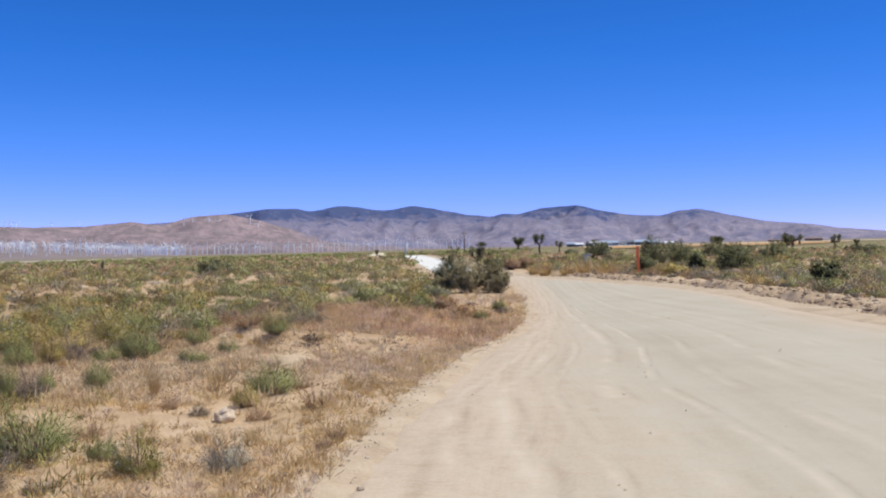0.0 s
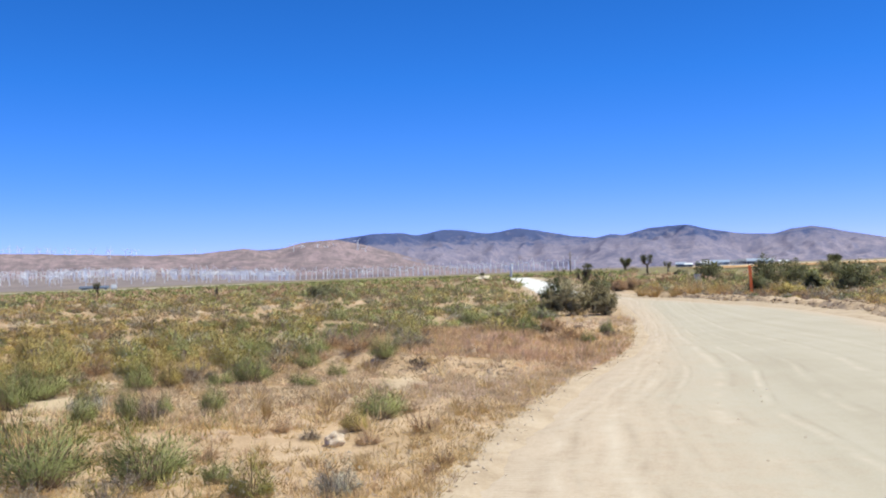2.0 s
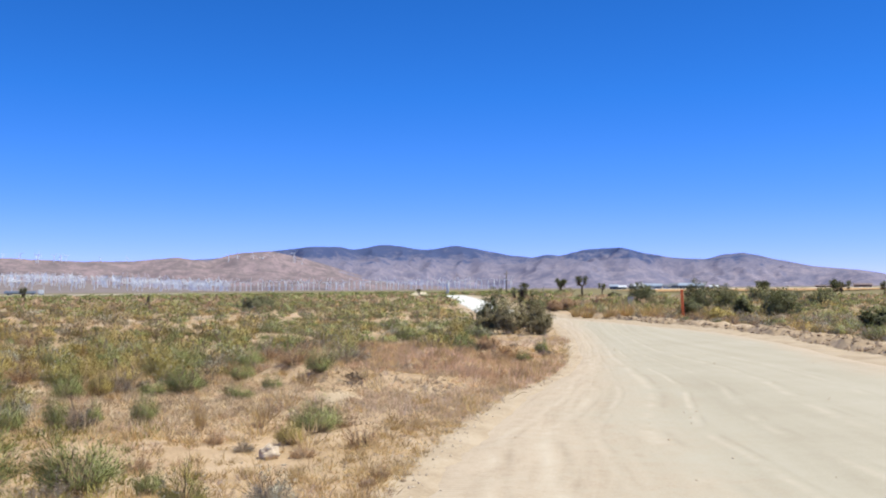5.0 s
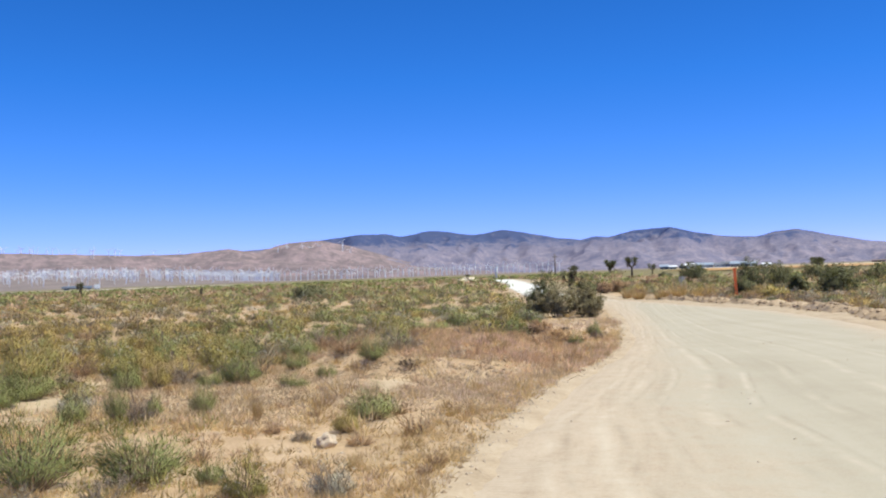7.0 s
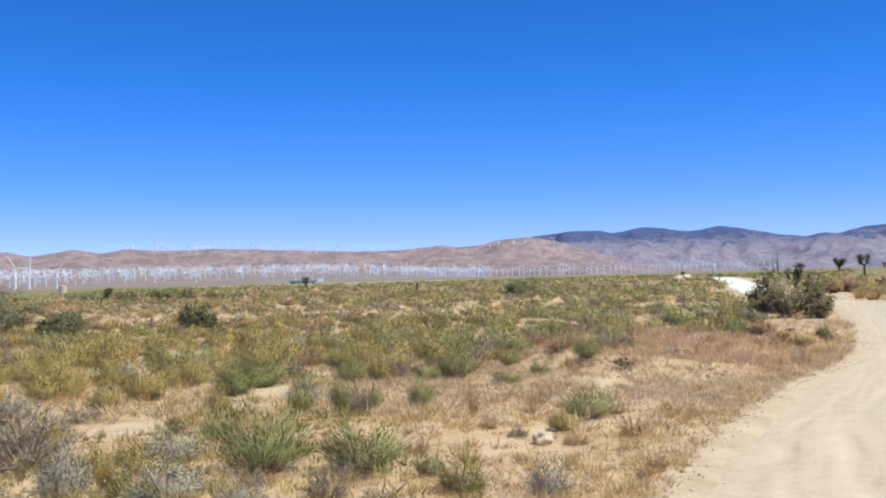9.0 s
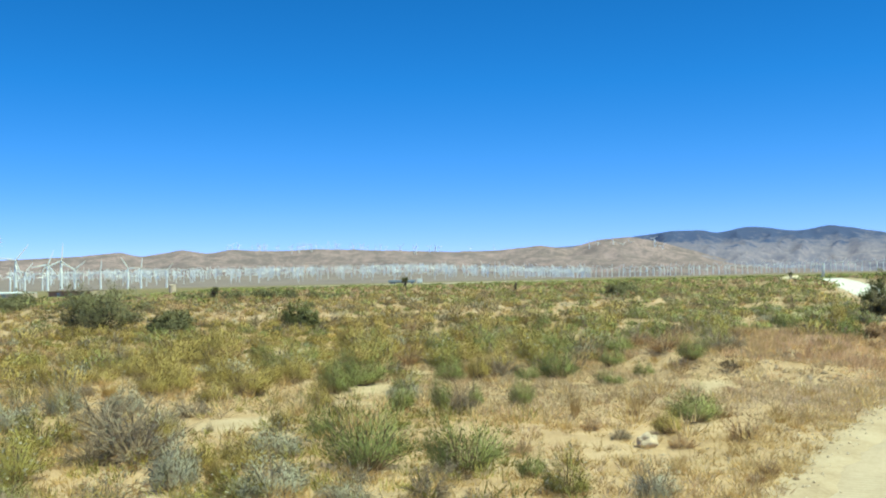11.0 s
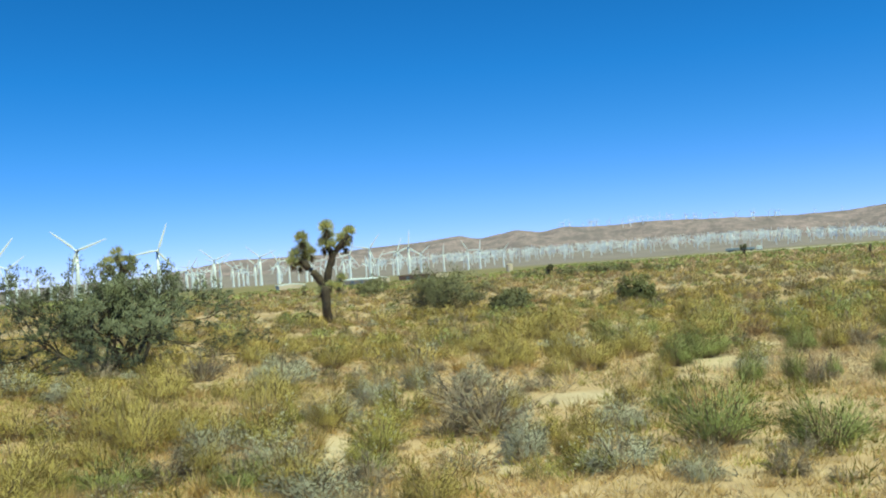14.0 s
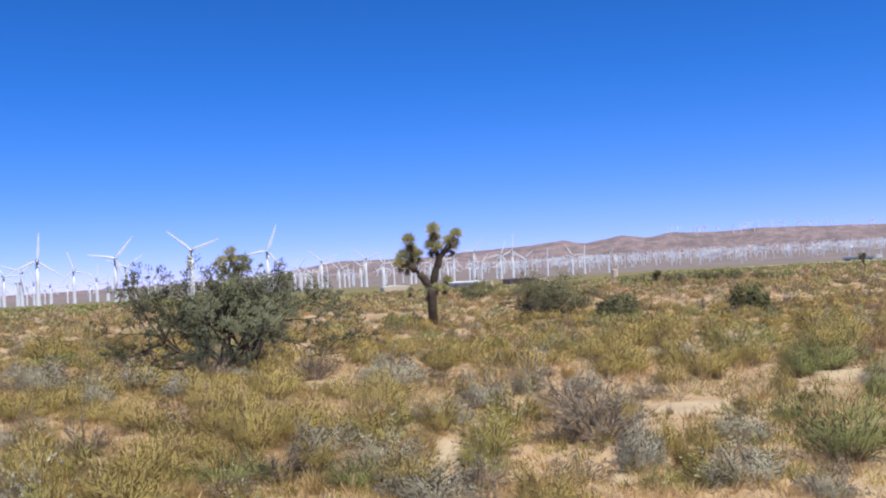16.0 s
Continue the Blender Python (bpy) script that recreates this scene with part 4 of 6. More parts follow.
def deadbrush(seed, parent):
    r = np.random.RandomState(seed)
    p = fan(r, 70, 1.3, 0.12, 0.65)
    v, f = stalks(r, p, 0.014)
    stuff_part("woody_base", v, f, M_GREYTWIG, parent)
    at, way = on_stems(r, p, 1100, 0.3)
    v = blades(r, at, way, 0.24, 0.0065, 0.55, 0.15)
    stuff_part("twiggery", v, np.arange(len(v)).reshape(-1, 3), M_GREYTWIG, parent)
    at, way = on_stems(r, p, 420, 0.6)
    leaf_part("foliage", blades(r, at, way, 0.08, 0.010, 0.8, 0.2), M_SAGE, parent, "sparse grey leaves")


def grasstuft(seed, parent):
    r = np.random.RandomState(seed)
    p = fan(r, 190, 0.85, 0.2, 0.6, 0.03)
    v, f = stalks(r, p, 0.009)
    stuff_part("dry_growth", v, f, M_DRYGRASS, parent)
    p = fan(r, 45, 0.7, 0.15, 0.5)
    v, f = stalks(r, p, 0.009)
    stuff_part("young_growth", v, f, M_GOLDEN, parent, "yellow-green young blades")


def russet_tuft(seed, parent):
    r = np.random.RandomState(seed)
    p = fan(r, 120, 1.1, 0.16, 0.6)
    v, f = stalks(r, p, 0.009)
    stuff_part("woody_base", v, f, M_DEAD, parent, "dark brown stems")
    at, way = on_stems(r, p, 1100, 0.3)
    v = blades(r, at, way, 0.15, 0.008, 0.4, 0.3)
    stuff_part("dry_growth", v, np.arange(len(v)).reshape(-1, 3), M_RUST, parent)


KINDS = {
    "ephedra": (ephedra, "green wispy desert shrub with brown woody stems on sand"),
    "gold_ephedra": (gold_ephedra, "olive-gold wispy desert shrub with brown woody stems"),
    "sage": (sage, "silvery grey-green sagebrush clump on sandy ground"),
    "goldenbush": (goldenbush, "yellow-green bush dotted with pale dried flowers"),
    "buckwheat": (buckwheat, "low bush with rusty straw-coloured dried flower heads"),
    "deadbrush": (deadbrush, "half-dead dark brown twiggy bush on sand"),
    "grasstuft": (grasstuft, "golden dry bunchgrass tuft on sandy ground"),
    "russet": (russet_tuft, "low russet-brown dry bush on sandy ground"),
}
MASTERS, USED = {}, set()
plant_rnd = random.Random(19)


def master(kind, k):
    if (kind, k) not in MASTERS:
        make, label = KINDS[kind]
        ob = thing("grass_tuft" if kind == "grasstuft" else "desert_shrub", label, "grass" if kind == "grasstuft" else "shrub", "desert shrubs")
        make(100 + 7 * k + len(kind), ob)
        MASTERS[kind, k] = ob
    return MASTERS[kind, k]


def shrub(kind, x, y, width, height):
    """A plant of that kind, width across and height tall, rooted in the ground."""
    k = plant_rnd.randrange(3)
    ob = master(kind, k)
    m = pose(x, y, land(x, y) - 0.015, plant_rnd.uniform(-5, 5), plant_rnd.uniform(-5, 5), plant_rnd.uniform(0, 360))
    if (kind, k) in USED:
        ob = copy_thing(ob, m)
    else:
        USED.add((kind, k))
        ob.matrix_basis = m
    ob.scale = (width * 1.08, width * plant_rnd.uniform(0.9, 1.2), height * 1.28)
    return ob


shrub("ephedra", -3.88, 6.96, 0.71, 0.53)
shrub("ephedra", -3.08, 7.15, 0.62, 0.41)
shrub("deadbrush", -3.13, 6.78, 0.33, 0.19)
shrub("ephedra", -2.52, 7.05, 0.22, 0.20)
shrub("goldenbush", -2.10, 6.56, 0.35, 0.26)
shrub("sage", -1.48, 6.58, 0.25, 0.24)
shrub("ephedra", -1.81, 10.18, 0.55, 0.33)
shrub("gold_ephedra", -1.94, 9.37, 0.31, 0.23)
shrub("grasstuft", -3.08, 10.21, 0.16, 0.31)
shrub("russet", -1.24, 9.26, 0.30, 0.21)
shrub("ephedra", -5.19, 10.31, 0.27, 0.31)
shrub("ephedra", -4.72, 10.38, 0.24, 0.43)
shrub("deadbrush", -4.39, 10.20, 0.29, 0.33)
shrub("ephedra", -4.48, 10.84, 0.22, 0.25)
shrub("ephedra", -3.94, 10.92, 0.27, 0.34)
shrub("ephedra", -5.94, 13.45, 0.48, 0.38)
shrub("gold_ephedra", -5.57, 13.67, 0.40, 0.42)
shrub("deadbrush", -5.33, 14.03, 0.48, 0.40)
shrub("ephedra", -4.38, 13.85, 0.65, 0.43)
shrub("ephedra", -4.77, 13.56, 0.35, 0.25)
shrub("ephedra", -3.97, 15.41, 0.43, 0.30)
shrub("ephedra", -3.43, 13.11, 0.40, 0.21)
shrub("ephedra", -3.18, 14.20, 0.27, 0.23)
shrub("ephedra", -7.04, 12.83, 0.79, 0.45)
shrub("ephedra", -6.93, 11.91, 0.49, 0.37)
shrub("deadbrush", -7.24, 14.23, 0.30, 0.24)
shrub("gold_ephedra", -8.99, 17.40, 0.67, 0.46)
shrub("deadbrush", -7.90, 16.34, 0.48, 0.30)
shrub("ephedra", -8.03, 17.84, 0.60, 0.39)
shrub("gold_ephedra", -6.87, 18.17, 0.57, 0.36)
shrub("ephedra", -5.66, 18.39, 0.54, 0.34)
shrub("gold_ephedra", -7.17, 20.48, 0.64, 0.41)
shrub("ephedra", -5.02, 19.23, 0.51, 0.30)
shrub("ephedra", -9.15, 28.12, 0.52, 0.38)
shrub("deadbrush", -4.14, 23.42, 0.50, 0.36)
shrub("ephedra", -2.13, 28.00, 0.72, 0.43)
shrub("gold_ephedra", -0.98, 30.23, 0.60, 0.50)
shrub("ephedra", -0.80, 22.40, 0.53, 0.32)
shrub("ephedra", 1.26, 22.40, 0.34, 0.33)
shrub("ephedra", 0.75, 19.95, 0.30, 0.23)
shrub("russet", 0.04, 19.82, 0.70, 0.26)
shrub("russet", 0.53, 16.04, 0.43, 0.21)
shrub("russet", -0.65, 19.70, 0.69, 0.23)
shrub("deadbrush", -2.28, 8.89, 0.22, 0.12)
shrub("russet", -2.67, 9.34, 0.23, 0.14)
shrub("grasstuft", -0.99, 10.34, 0.25, 0.13)
shrub("russet", -0.87, 7.61, 0.18, 0.13)
shrub("russet", -0.94, 7.34, 0.15, 0.10)
shrub("sage", -5.08, 6.07, 0.43, 0.36)
shrub("gold_ephedra", -5.22, 6.60, 0.26, 0.21)
shrub("sage", -4.11, 5.96, 0.56, 0.27)
shrub("sage", -4.91, 7.23, 0.47, 0.29)
shrub("gold_ephedra", -4.89, 6.73, 0.44, 0.25)
shrub("goldenbush", -4.25, 5.76, 0.42, 0.19)
shrub("sage", -3.44, 5.85, 0.31, 0.19)
shrub("deadbrush", -3.73, 6.51, 0.21, 0.16)
shrub("gold_ephedra", -5.66, 8.52, 0.24, 0.28)
shrub("deadbrush", -7.39, 9.19, 0.41, 0.23)
shrub("gold_ephedra", -6.53, 7.70, 0.31, 0.31)
shrub("sage", -7.24, 8.60, 0.29, 0.21)
shrub("ephedra", -5.13, 8.30, 0.26, 0.24)
shrub("gold_ephedra", -6.20, 10.10, 0.32, 0.32)
shrub("deadbrush", -7.72, 11.03, 0.20, 0.20)
shrub("gold_ephedra", -7.86, 11.03, 0.70, 0.48)
shrub("gold_ephedra", -8.95, 11.82, 0.43, 0.43)
shrub("gold_ephedra", -8.20, 12.15, 0.31, 0.39)
shrub("ephedra", -6.86, 11.62, 0.47, 0.44)
shrub("ephedra", -6.92, 12.55, 0.44, 0.34)
shrub("gold_ephedra", -8.55, 13.27, 0.52, 0.42)
shrub("gold_ephedra", -9.80, 11.81, 0.63, 0.50)
shrub("gold_ephedra", -12.30, 15.02, 1.02, 0.57)
shrub("gold_ephedra", -10.60, 14.04, 0.62, 0.47)
shrub("ephedra", -9.41, 14.89, 0.64, 0.41)
shrub("gold_ephedra", -14.00, 18.01, 0.83, 0.53)
shrub("deadbrush", -7.38, 14.54, 0.32, 0.19)
shrub("gold_ephedra", -10.61, 15.33, 0.54, 0.37)
shrub("ephedra", -9.08, 16.95, 0.56, 0.38)
shrub("gold_ephedra", -7.78, 6.32, 0.36, 0.43)
shrub("goldenbush", -6.51, 5.86, 0.57, 0.39)
shrub("deadbrush", -5.69, 4.99, 0.49, 0.22)
shrub("sage", -7.01, 5.03, 0.53, 0.29)
shrub("deadbrush", -6.47, 6.68, 0.39, 0.27)
shrub("deadbrush", -7.09, 7.72, 0.88, 0.38)
shrub("buckwheat", -5.23, 5.55, 0.42, 0.23)
shrub("sage", -5.27, 6.29, 0.34, 0.34)
shrub("goldenbush", -4.45, 5.49, 0.30, 0.17)
shrub("gold_ephedra", -4.75, 6.24, 0.24, 0.24)
shrub("gold_ephedra", -9.34, 6.79, 0.62, 0.51)
shrub("goldenbush", -7.77, 5.63, 0.61, 0.30)
shrub("sage", -12.19, 9.17, 1.06, 0.41)
shrub("deadbrush", -11.13, 9.17, 0.27, 0.23)
shrub("sage", -8.83, 7.91, 0.49, 0.41)
shrub("sage", -9.20, 9.07, 0.39, 0.42)
shrub("gold_ephedra", -12.35, 11.71, 0.41, 0.41)
shrub("deadbrush", -10.46, 10.74, 0.28, 0.23)
shrub("gold_ephedra", -15.41, 10.93, 0.68, 0.50)
shrub("gold_ephedra", -9.20, 10.72, 0.57, 0.46)
shrub("gold_ephedra", -8.99, 11.03, 0.41, 0.33)
shrub("gold_ephedra", -8.04, 12.51, 0.54, 0.36)
shrub("grasstuft", -12.99, 12.60, 0.42, 0.29)
shrub("grasstuft", -9.87, 10.58, 0.34, 0.25)
shrub("gold_ephedra", -12.24, 13.40, 0.58, 0.38)
shrub("sage", -12.44, 12.59, 0.41, 0.31)
shrub("gold_ephedra", -13.75, 11.93, 0.49, 0.38)
shrub("gold_ephedra", -15.91, 12.39, 0.70, 0.40)
shrub("deadbrush", -15.34, 10.13, 0.25, 0.23)
shrub("deadbrush", -15.47, 10.93, 0.48, 0.28)
shrub("sage", -13.81, 6.48, 0.63, 0.37)
shrub("buckwheat", -10.22, 4.91, 0.73, 0.39)
shrub("deadbrush", -9.60, 3.47, 0.46, 0.37)
shrub("gold_ephedra", -8.28, 2.56, 0.55, 0.42)
shrub("gold_ephedra", -10.90, 4.61, 0.81, 0.38)
shrub("sage", -15.73, 6.23, 1.27, 0.45)
shrub("sage", -17.26, 5.57, 0.96, 0.52)
shrub("sage", -11.15, 3.23, 0.27, 0.24)
shrub("deadbrush", -7.26, 4.21, 0.53, 0.22)
shrub("deadbrush", -7.04, 3.61, 0.54, 0.17)
shrub("gold_ephedra", -8.58, 4.12, 0.54, 0.29)
shrub("gold_ephedra", -12.29, 7.16, 0.75, 0.43)
shrub("gold_ephedra", -9.68, 5.47, 0.64, 0.36)
shrub("gold_ephedra", -8.83, 5.53, 0.49, 0.30)
shrub("gold_ephedra", -8.16, 3.45, 0.61, 0.36)
shrub("gold_ephedra", -12.41, 4.60, 0.68, 0.32)
shrub("deadbrush", -6.83, 5.16, 0.45, 0.23)
shrub("deadbrush", -6.68, 4.49, 0.42, 0.23)
shrub("sage", -13.04, 9.75, 0.86, 0.34)
shrub("gold_ephedra", -10.14, 7.53, 0.61, 0.38)
shrub("deadbrush", -9.18, 6.64, 0.40, 0.20)
shrub("gold_ephedra", -7.80, 5.53, 0.49, 0.25)
shrub("grasstuft", -5.57, 4.07, 0.28, 0.15)
shrub("gold_ephedra", -25.41, 8.38, 1.42, 0.71)
shrub("grasstuft", -21.82, 8.10, 0.56, 0.75)
shrub("deadbrush", -18.07, 7.01, 0.47, 0.29)
shrub("gold_ephedra", -13.41, 4.07, 0.72, 0.37)
shrub("grasstuft", -6.60, 4.11, 0.31, 0.20)
shrub("grasstuft", -7.00, 3.24, 0.35, 0.18)
shrub("gold_ephedra", -16.14, 10.09, 0.66, 0.33)
shrub("gold_ephedra", -11.02, 10.13, 0.48, 0.26)
shrub("deadbrush", -11.78, 11.24, 0.38, 0.21)
shrub("gold_ephedra", -11.47, 7.66, 0.48, 0.29)
shrub("gold_ephedra", -9.67, 8.45, 0.34, 0.30)
shrub("deadbrush", -9.33, 8.48, 0.29, 0.22)
shrub("gold_ephedra", -9.26, 9.13, 0.34, 0.34)
shrub("gold_ephedra", -19.69, 13.31, 0.82, 0.47)
shrub("gold_ephedra", -17.91, 13.64, 0.78, 0.39)
shrub("gold_ephedra", -8.48, 4.64, 0.70, 0.55)
shrub("gold_ephedra", -8.61, 5.21, 0.53, 0.48)
shrub("gold_ephedra", -9.58, 4.84, 0.56, 0.51)
shrub("gold_ephedra", -8.52, 5.54, 0.54, 0.35)
shrub("ephedra", -7.33, 3.78, 0.57, 0.29)
shrub("deadbrush", -7.20, 4.12, 0.44, 0.22)
shrub("gold_ephedra", -7.19, 4.50, 0.40, 0.29)
shrub("ephedra", -6.52, 4.42, 0.42, 0.24)
shrub("gold_ephedra", -13.01, 6.44, 0.69, 0.39)
shrub("gold_ephedra", -12.87, 7.43, 0.70, 0.40)
shrub("gold_ephedra", -11.26, 6.05, 0.61, 0.37)
shrub("deadbrush", -6.42, 8.29, 0.09, 0.12)
shrub("gold_ephedra", -4.78, 4.71, 0.48, 0.31)
shrub("deadbrush", -6.14, 6.89, 0.85, 0.48)
shrub("sage", -5.56, 4.37, 0.57, 0.29)

PLACED = [(o.matrix_basis.translation.x, o.matrix_basis.translation.y) for o in scene.objects if o.name.startswith(("desert_shrub", "grass_tuft"))]


def fill(count, b0, b1, r0, r1, kinds, wide, gap, seed):
    """More plants of the same kinds in the spaces between."""
    r = random.Random(seed)
    done = 0
    for _ in range(count * 40):
        if done == count:
            break
        d = r0 + (r1 - r0) * r.random()
        x, y = at_polar(r.uniform(b0, b1), d)
        s = r.uniform(*wide)
        if min((x - a) ** 2 + (y - c) ** 2 for a, c in PLACED) < (gap + s * 0.4) ** 2:
            continue
        ax, ay = np.array([x]), np.array([y])
        if inside_road(ax, ay)[0] or line_distance(ax, ay, EDGE_L)[0] < 0.8 or not away_from_bare(ax, ay)[0]:
            continue
        PLACED.append((x, y))
        kind = r.choice(kinds)
        if kind == "ephedra" and r.random() < 0.85 * float(smooth(np.array(math.degrees(math.atan2(-x, y))), 12, 27)):
            kind = "gold_ephedra"
        shrub(kind, x, y, s, s * r.uniform(0.5, 0.75))
        done += 1


def away_from_bare(x, y):
    """Bare sand: the scraped bank and a few silt hollows stay open."""
    return hollow(x, y) + 0.5 * fbm(x, y, 1.5, 3, 87) + 1.6 * fbm(x, y, 5.0, 2, 88) < 0.1


fill(42, 44, 80, 6.3, 11, ["ephedra", "ephedra", "goldenbush", "sage", "deadbrush", "grasstuft"], (0.3, 0.65), 0.25, 901)
fill(46, 26, 80, 11, 22, ["ephedra", "ephedra", "ephedra", "goldenbush", "sage", "deadbrush", "russet"], (0.4, 0.75), 0.45, 902)
fill(44, 8, 30, 15, 25, ["ephedra", "ephedra", "ephedra", "goldenbush", "deadbrush", "russet"], (0.4, 0.75), 0.5, 904)
fill(10, 3, 26, 6.5, 11, ["russet", "deadbrush", "grasstuft"], (0.15, 0.3), 0.3, 905)


# ---- large bushes ----
def leafy_bush(name, label, x, y, width, height, leaf_mat, seed, leaves=2600, limbs=26, size=0.05, flat=0.8, spread=1.35):
    """An open bush: forking limbs with clumps of small leaves at their ends."""
    r = random.Random(seed)
    ob = thing(name, label, "shrub", "large bushes", pose(x, y, land(x, y) - 0.03, 0, 0, r.uniform(0, 360) if flat > 0.7 else math.degrees(math.atan2(-x, y))))
    wood, leaf = Bag(), Bag()
    clumps = []
    for _ in range(limbs):
        a, lean = r.uniform(0, 2 * math.pi), spread * math.sqrt(r.uniform(0.02, 1))
        way = Vector((math.cos(a) * math.sin(lean), math.sin(a) * math.sin(lean), math.cos(lean)))
        reach = r.uniform(0.72, 1.05)
        pts = [Vector((r.uniform(-0.06, 0.06), r.uniform(-0.06, 0.06), 0))]
        for k in range(5):
            way = (way + rand_dir(r) * 0.22 + Vector((0, 0, 0.05))).normalized()
            pts.append(pts[-1] + way * reach / 5)
        sc = [Vector((p.x * width * 0.5, p.y * width * 0.5 * flat, max(p.z, 0.02) * height * 0.98)) for p in pts]
        thick = 0.007 * (width + height) / 2 + 0.004
        v, f = tube(sc, [thick * (1 - 0.16 * k) for k in range(6)], 5)
        wood.add(v, f)
        for k in (3, 4, 5):
            for _ in range(2 if k < 5 else 3):
                end = sc[k] + Vector((r.gauss(0, 0.085) * width, r.gauss(0, 0.085) * width * flat, r.gauss(0.02, 0.06) * height))
                if end.z < 0.08 * height:
                    continue
                v, f = tube([sc[k], (sc[k] + end) / 2 + rand_dir(r) * 0.03 * width, end], [thick * 0.45, thick * 0.3, thick * 0.12], 3, False)
                wood.add(v, f)
                clumps.append(end)
    each = max(6, leaves // max(1, len(clumps)))
    for c in clumps:
        rad = (0.055 + 0.05 * r.random()) * (width + height) / 2
        for _ in range(each):
            q = c + rand_dir(r) * rad * r.random() ** 0.5
            if q.z < 0.03:
                continue
            w = (rand_dir(r) + Vector((0, 0, 0.5))).normalized()
            leaf.leaf(q, w, w.cross(rand_dir(r)).normalized(), size * r.uniform(0.6, 1.3), size * 0.3)
    wood.made("branchwork", M_BARK, ob, "dark grey-brown branches")
    leaf.made("foliage", leaf_mat, ob)
    return ob


def open_bush(x, y, width, height):
    """A large old bush: crooked limbs that lean out low from one root, forked twice, leaves in tight clumps at the ends."""
    r = random.Random(326)
    ob = thing("large_creosote_bush", "large open grey-green bush with dark bare limbs", "shrub", "large bushes", pose(x, y, land(x, y) - 0.03, 0, 0, math.degrees(math.atan2(-x, y))))
    leaf, ends = Bag(), []

    def grow(bag, at, way, length, thick, level):
        pts = [at]
        for k in range(4):
            way = (way + rand_dir(r) * 0.2 + Vector((0, 0, 0.0 if level else 0.05))).normalized()
            pts.append(pts[-1] + way * length / 4)
            if pts[-1].z < 0.07:
                pts[-1].z = 0.07
        v, f = tube(pts, [thick * (1 - 0.17 * k) for k in range(5)], 5)
        bag.add(v, f)
        if level == 3:
            ends.append(pts[-1])
            ends.append(pts[2] + rand_dir(r) * 0.05)
            return
        if level > 0:
            ends.append(pts[3] + rand_dir(r) * 0.12)
        for k in range(3 if level < 2 else 4):
            out = (way + rand_dir(r) * 0.85 + Vector((0, 0, 0.02))).normalized()
            grow(bag, pts[4 if k == 0 else r.choice((2, 3, 4))], out, length * r.uniform(0.5, 0.8), thick * 0.5, level + 1)

    for i in range(24):
        a = 2 * math.pi * i / 24 + r.uniform(-0.2, 0.2)
        lean = (0.35, 0.75, 1.05, 1.28)[i % 4] + r.uniform(-0.1, 0.1)
        reach = Vector((math.cos(a) * math.sin(lean) * width * 0.52, math.sin(a) * math.sin(lean) * width * 0.36, (0.2 + 0.72 * math.cos(lean)) * height))
        limb = Bag()
        grow(limb, Vector((r.uniform(-0.4, 0.4), r.uniform(-0.2, 0.2), 0)), reach.normalized(), reach.length * r.uniform(0.38, 0.46) * (0.92 if lean < 0.5 else 1), 0.042, 0)
        limb.made("limb", M_BARK, ob, "dark grey-brown crooked limb")
    limb = Bag()
    v, f = tube([(0, 0, 0.05), (-0.7, -0.2, 0.12), (-1.4, -0.3, 0.16), (-1.9, -0.3, 0.3)], [0.06, 0.05, 0.035, 0.02], 6)
    limb.add(v, f)
    ends.append(Vector((-1.9, -0.3, 0.35)))
    limb.made("limb", M_BARK, ob, "dark bare limb lying out along the ground")
    for c in ends:
        if c.z < 0.12 + 0.11 * abs(c.x) and r.random() < 0.8:
            continue
        rad = r.uniform(0.05, 0.11)
        for _ in range(24):
            q = c + rand_dir(r) * rad * r.random() ** 0.5
            w = (rand_dir(r) + Vector((0, 0, 0.6))).normalized()
            leaf.leaf(q, w, w.cross(rand_dir(r)).normalized(), r.uniform(0.03, 0.065), 0.012)
    leaf.made("foliage", M_BIGBUSH, ob)
    return ob


CREO = "dark olive-green creosote bush on the desert plain"
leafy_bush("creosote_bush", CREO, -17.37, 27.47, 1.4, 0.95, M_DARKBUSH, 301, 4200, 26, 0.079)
leafy_bush("creosote_bush", CREO, -26.0, 27.68, 4.0, 1.75, M_CREOSOTE, 302, 15000, 48, 0.06)
leafy_bush("creosote_bush", CREO, -20.91, 25.27, 1.6, 0.75, M_CREOSOTE, 303, 6000, 34, 0.06)
leafy_bush("creosote_bush", CREO, -79.21, 73.25, 3.02, 1.74, M_CREOSOTE, 304, 4200, 26, 0.122)
leafy_bush("creosote_bush", CREO, -58.2, 53.04, 2.76, 1.26, M_CREOSOTE, 305, 4200, 26, 0.103)
leafy_bush("creosote_bush", CREO, -23.65, 28.88, 1.57, 0.61, M_CREOSOTE, 306, 4200, 26, 0.080)
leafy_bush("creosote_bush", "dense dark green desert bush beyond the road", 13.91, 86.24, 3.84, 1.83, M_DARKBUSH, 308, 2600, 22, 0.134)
leafy_bush("creosote_bush", "open grey-green desert bush beyond the road", 26.94, 89.27, 4.77, 1.29, M_CREOSOTE, 315, 2600, 22, 0.137)
leafy_bush("creosote_bush", CREO, -15.66, 66.16, 2.87, 1.09, M_CREOSOTE, 317, 4200, 26, 0.116)
leafy_bush("russet_bush", "russet-brown rounded dry bush at the road bend", 5.39, 63.3, 1.75, 0.9, M_TUMBLE, 320, 4200, 30, 0.07)
leafy_bush("russet_bush", "russet-brown rounded dry bush at the road bend", 4.25, 61.2, 1.6, 0.8, M_TUMBLE, 321, 4000, 30, 0.07)
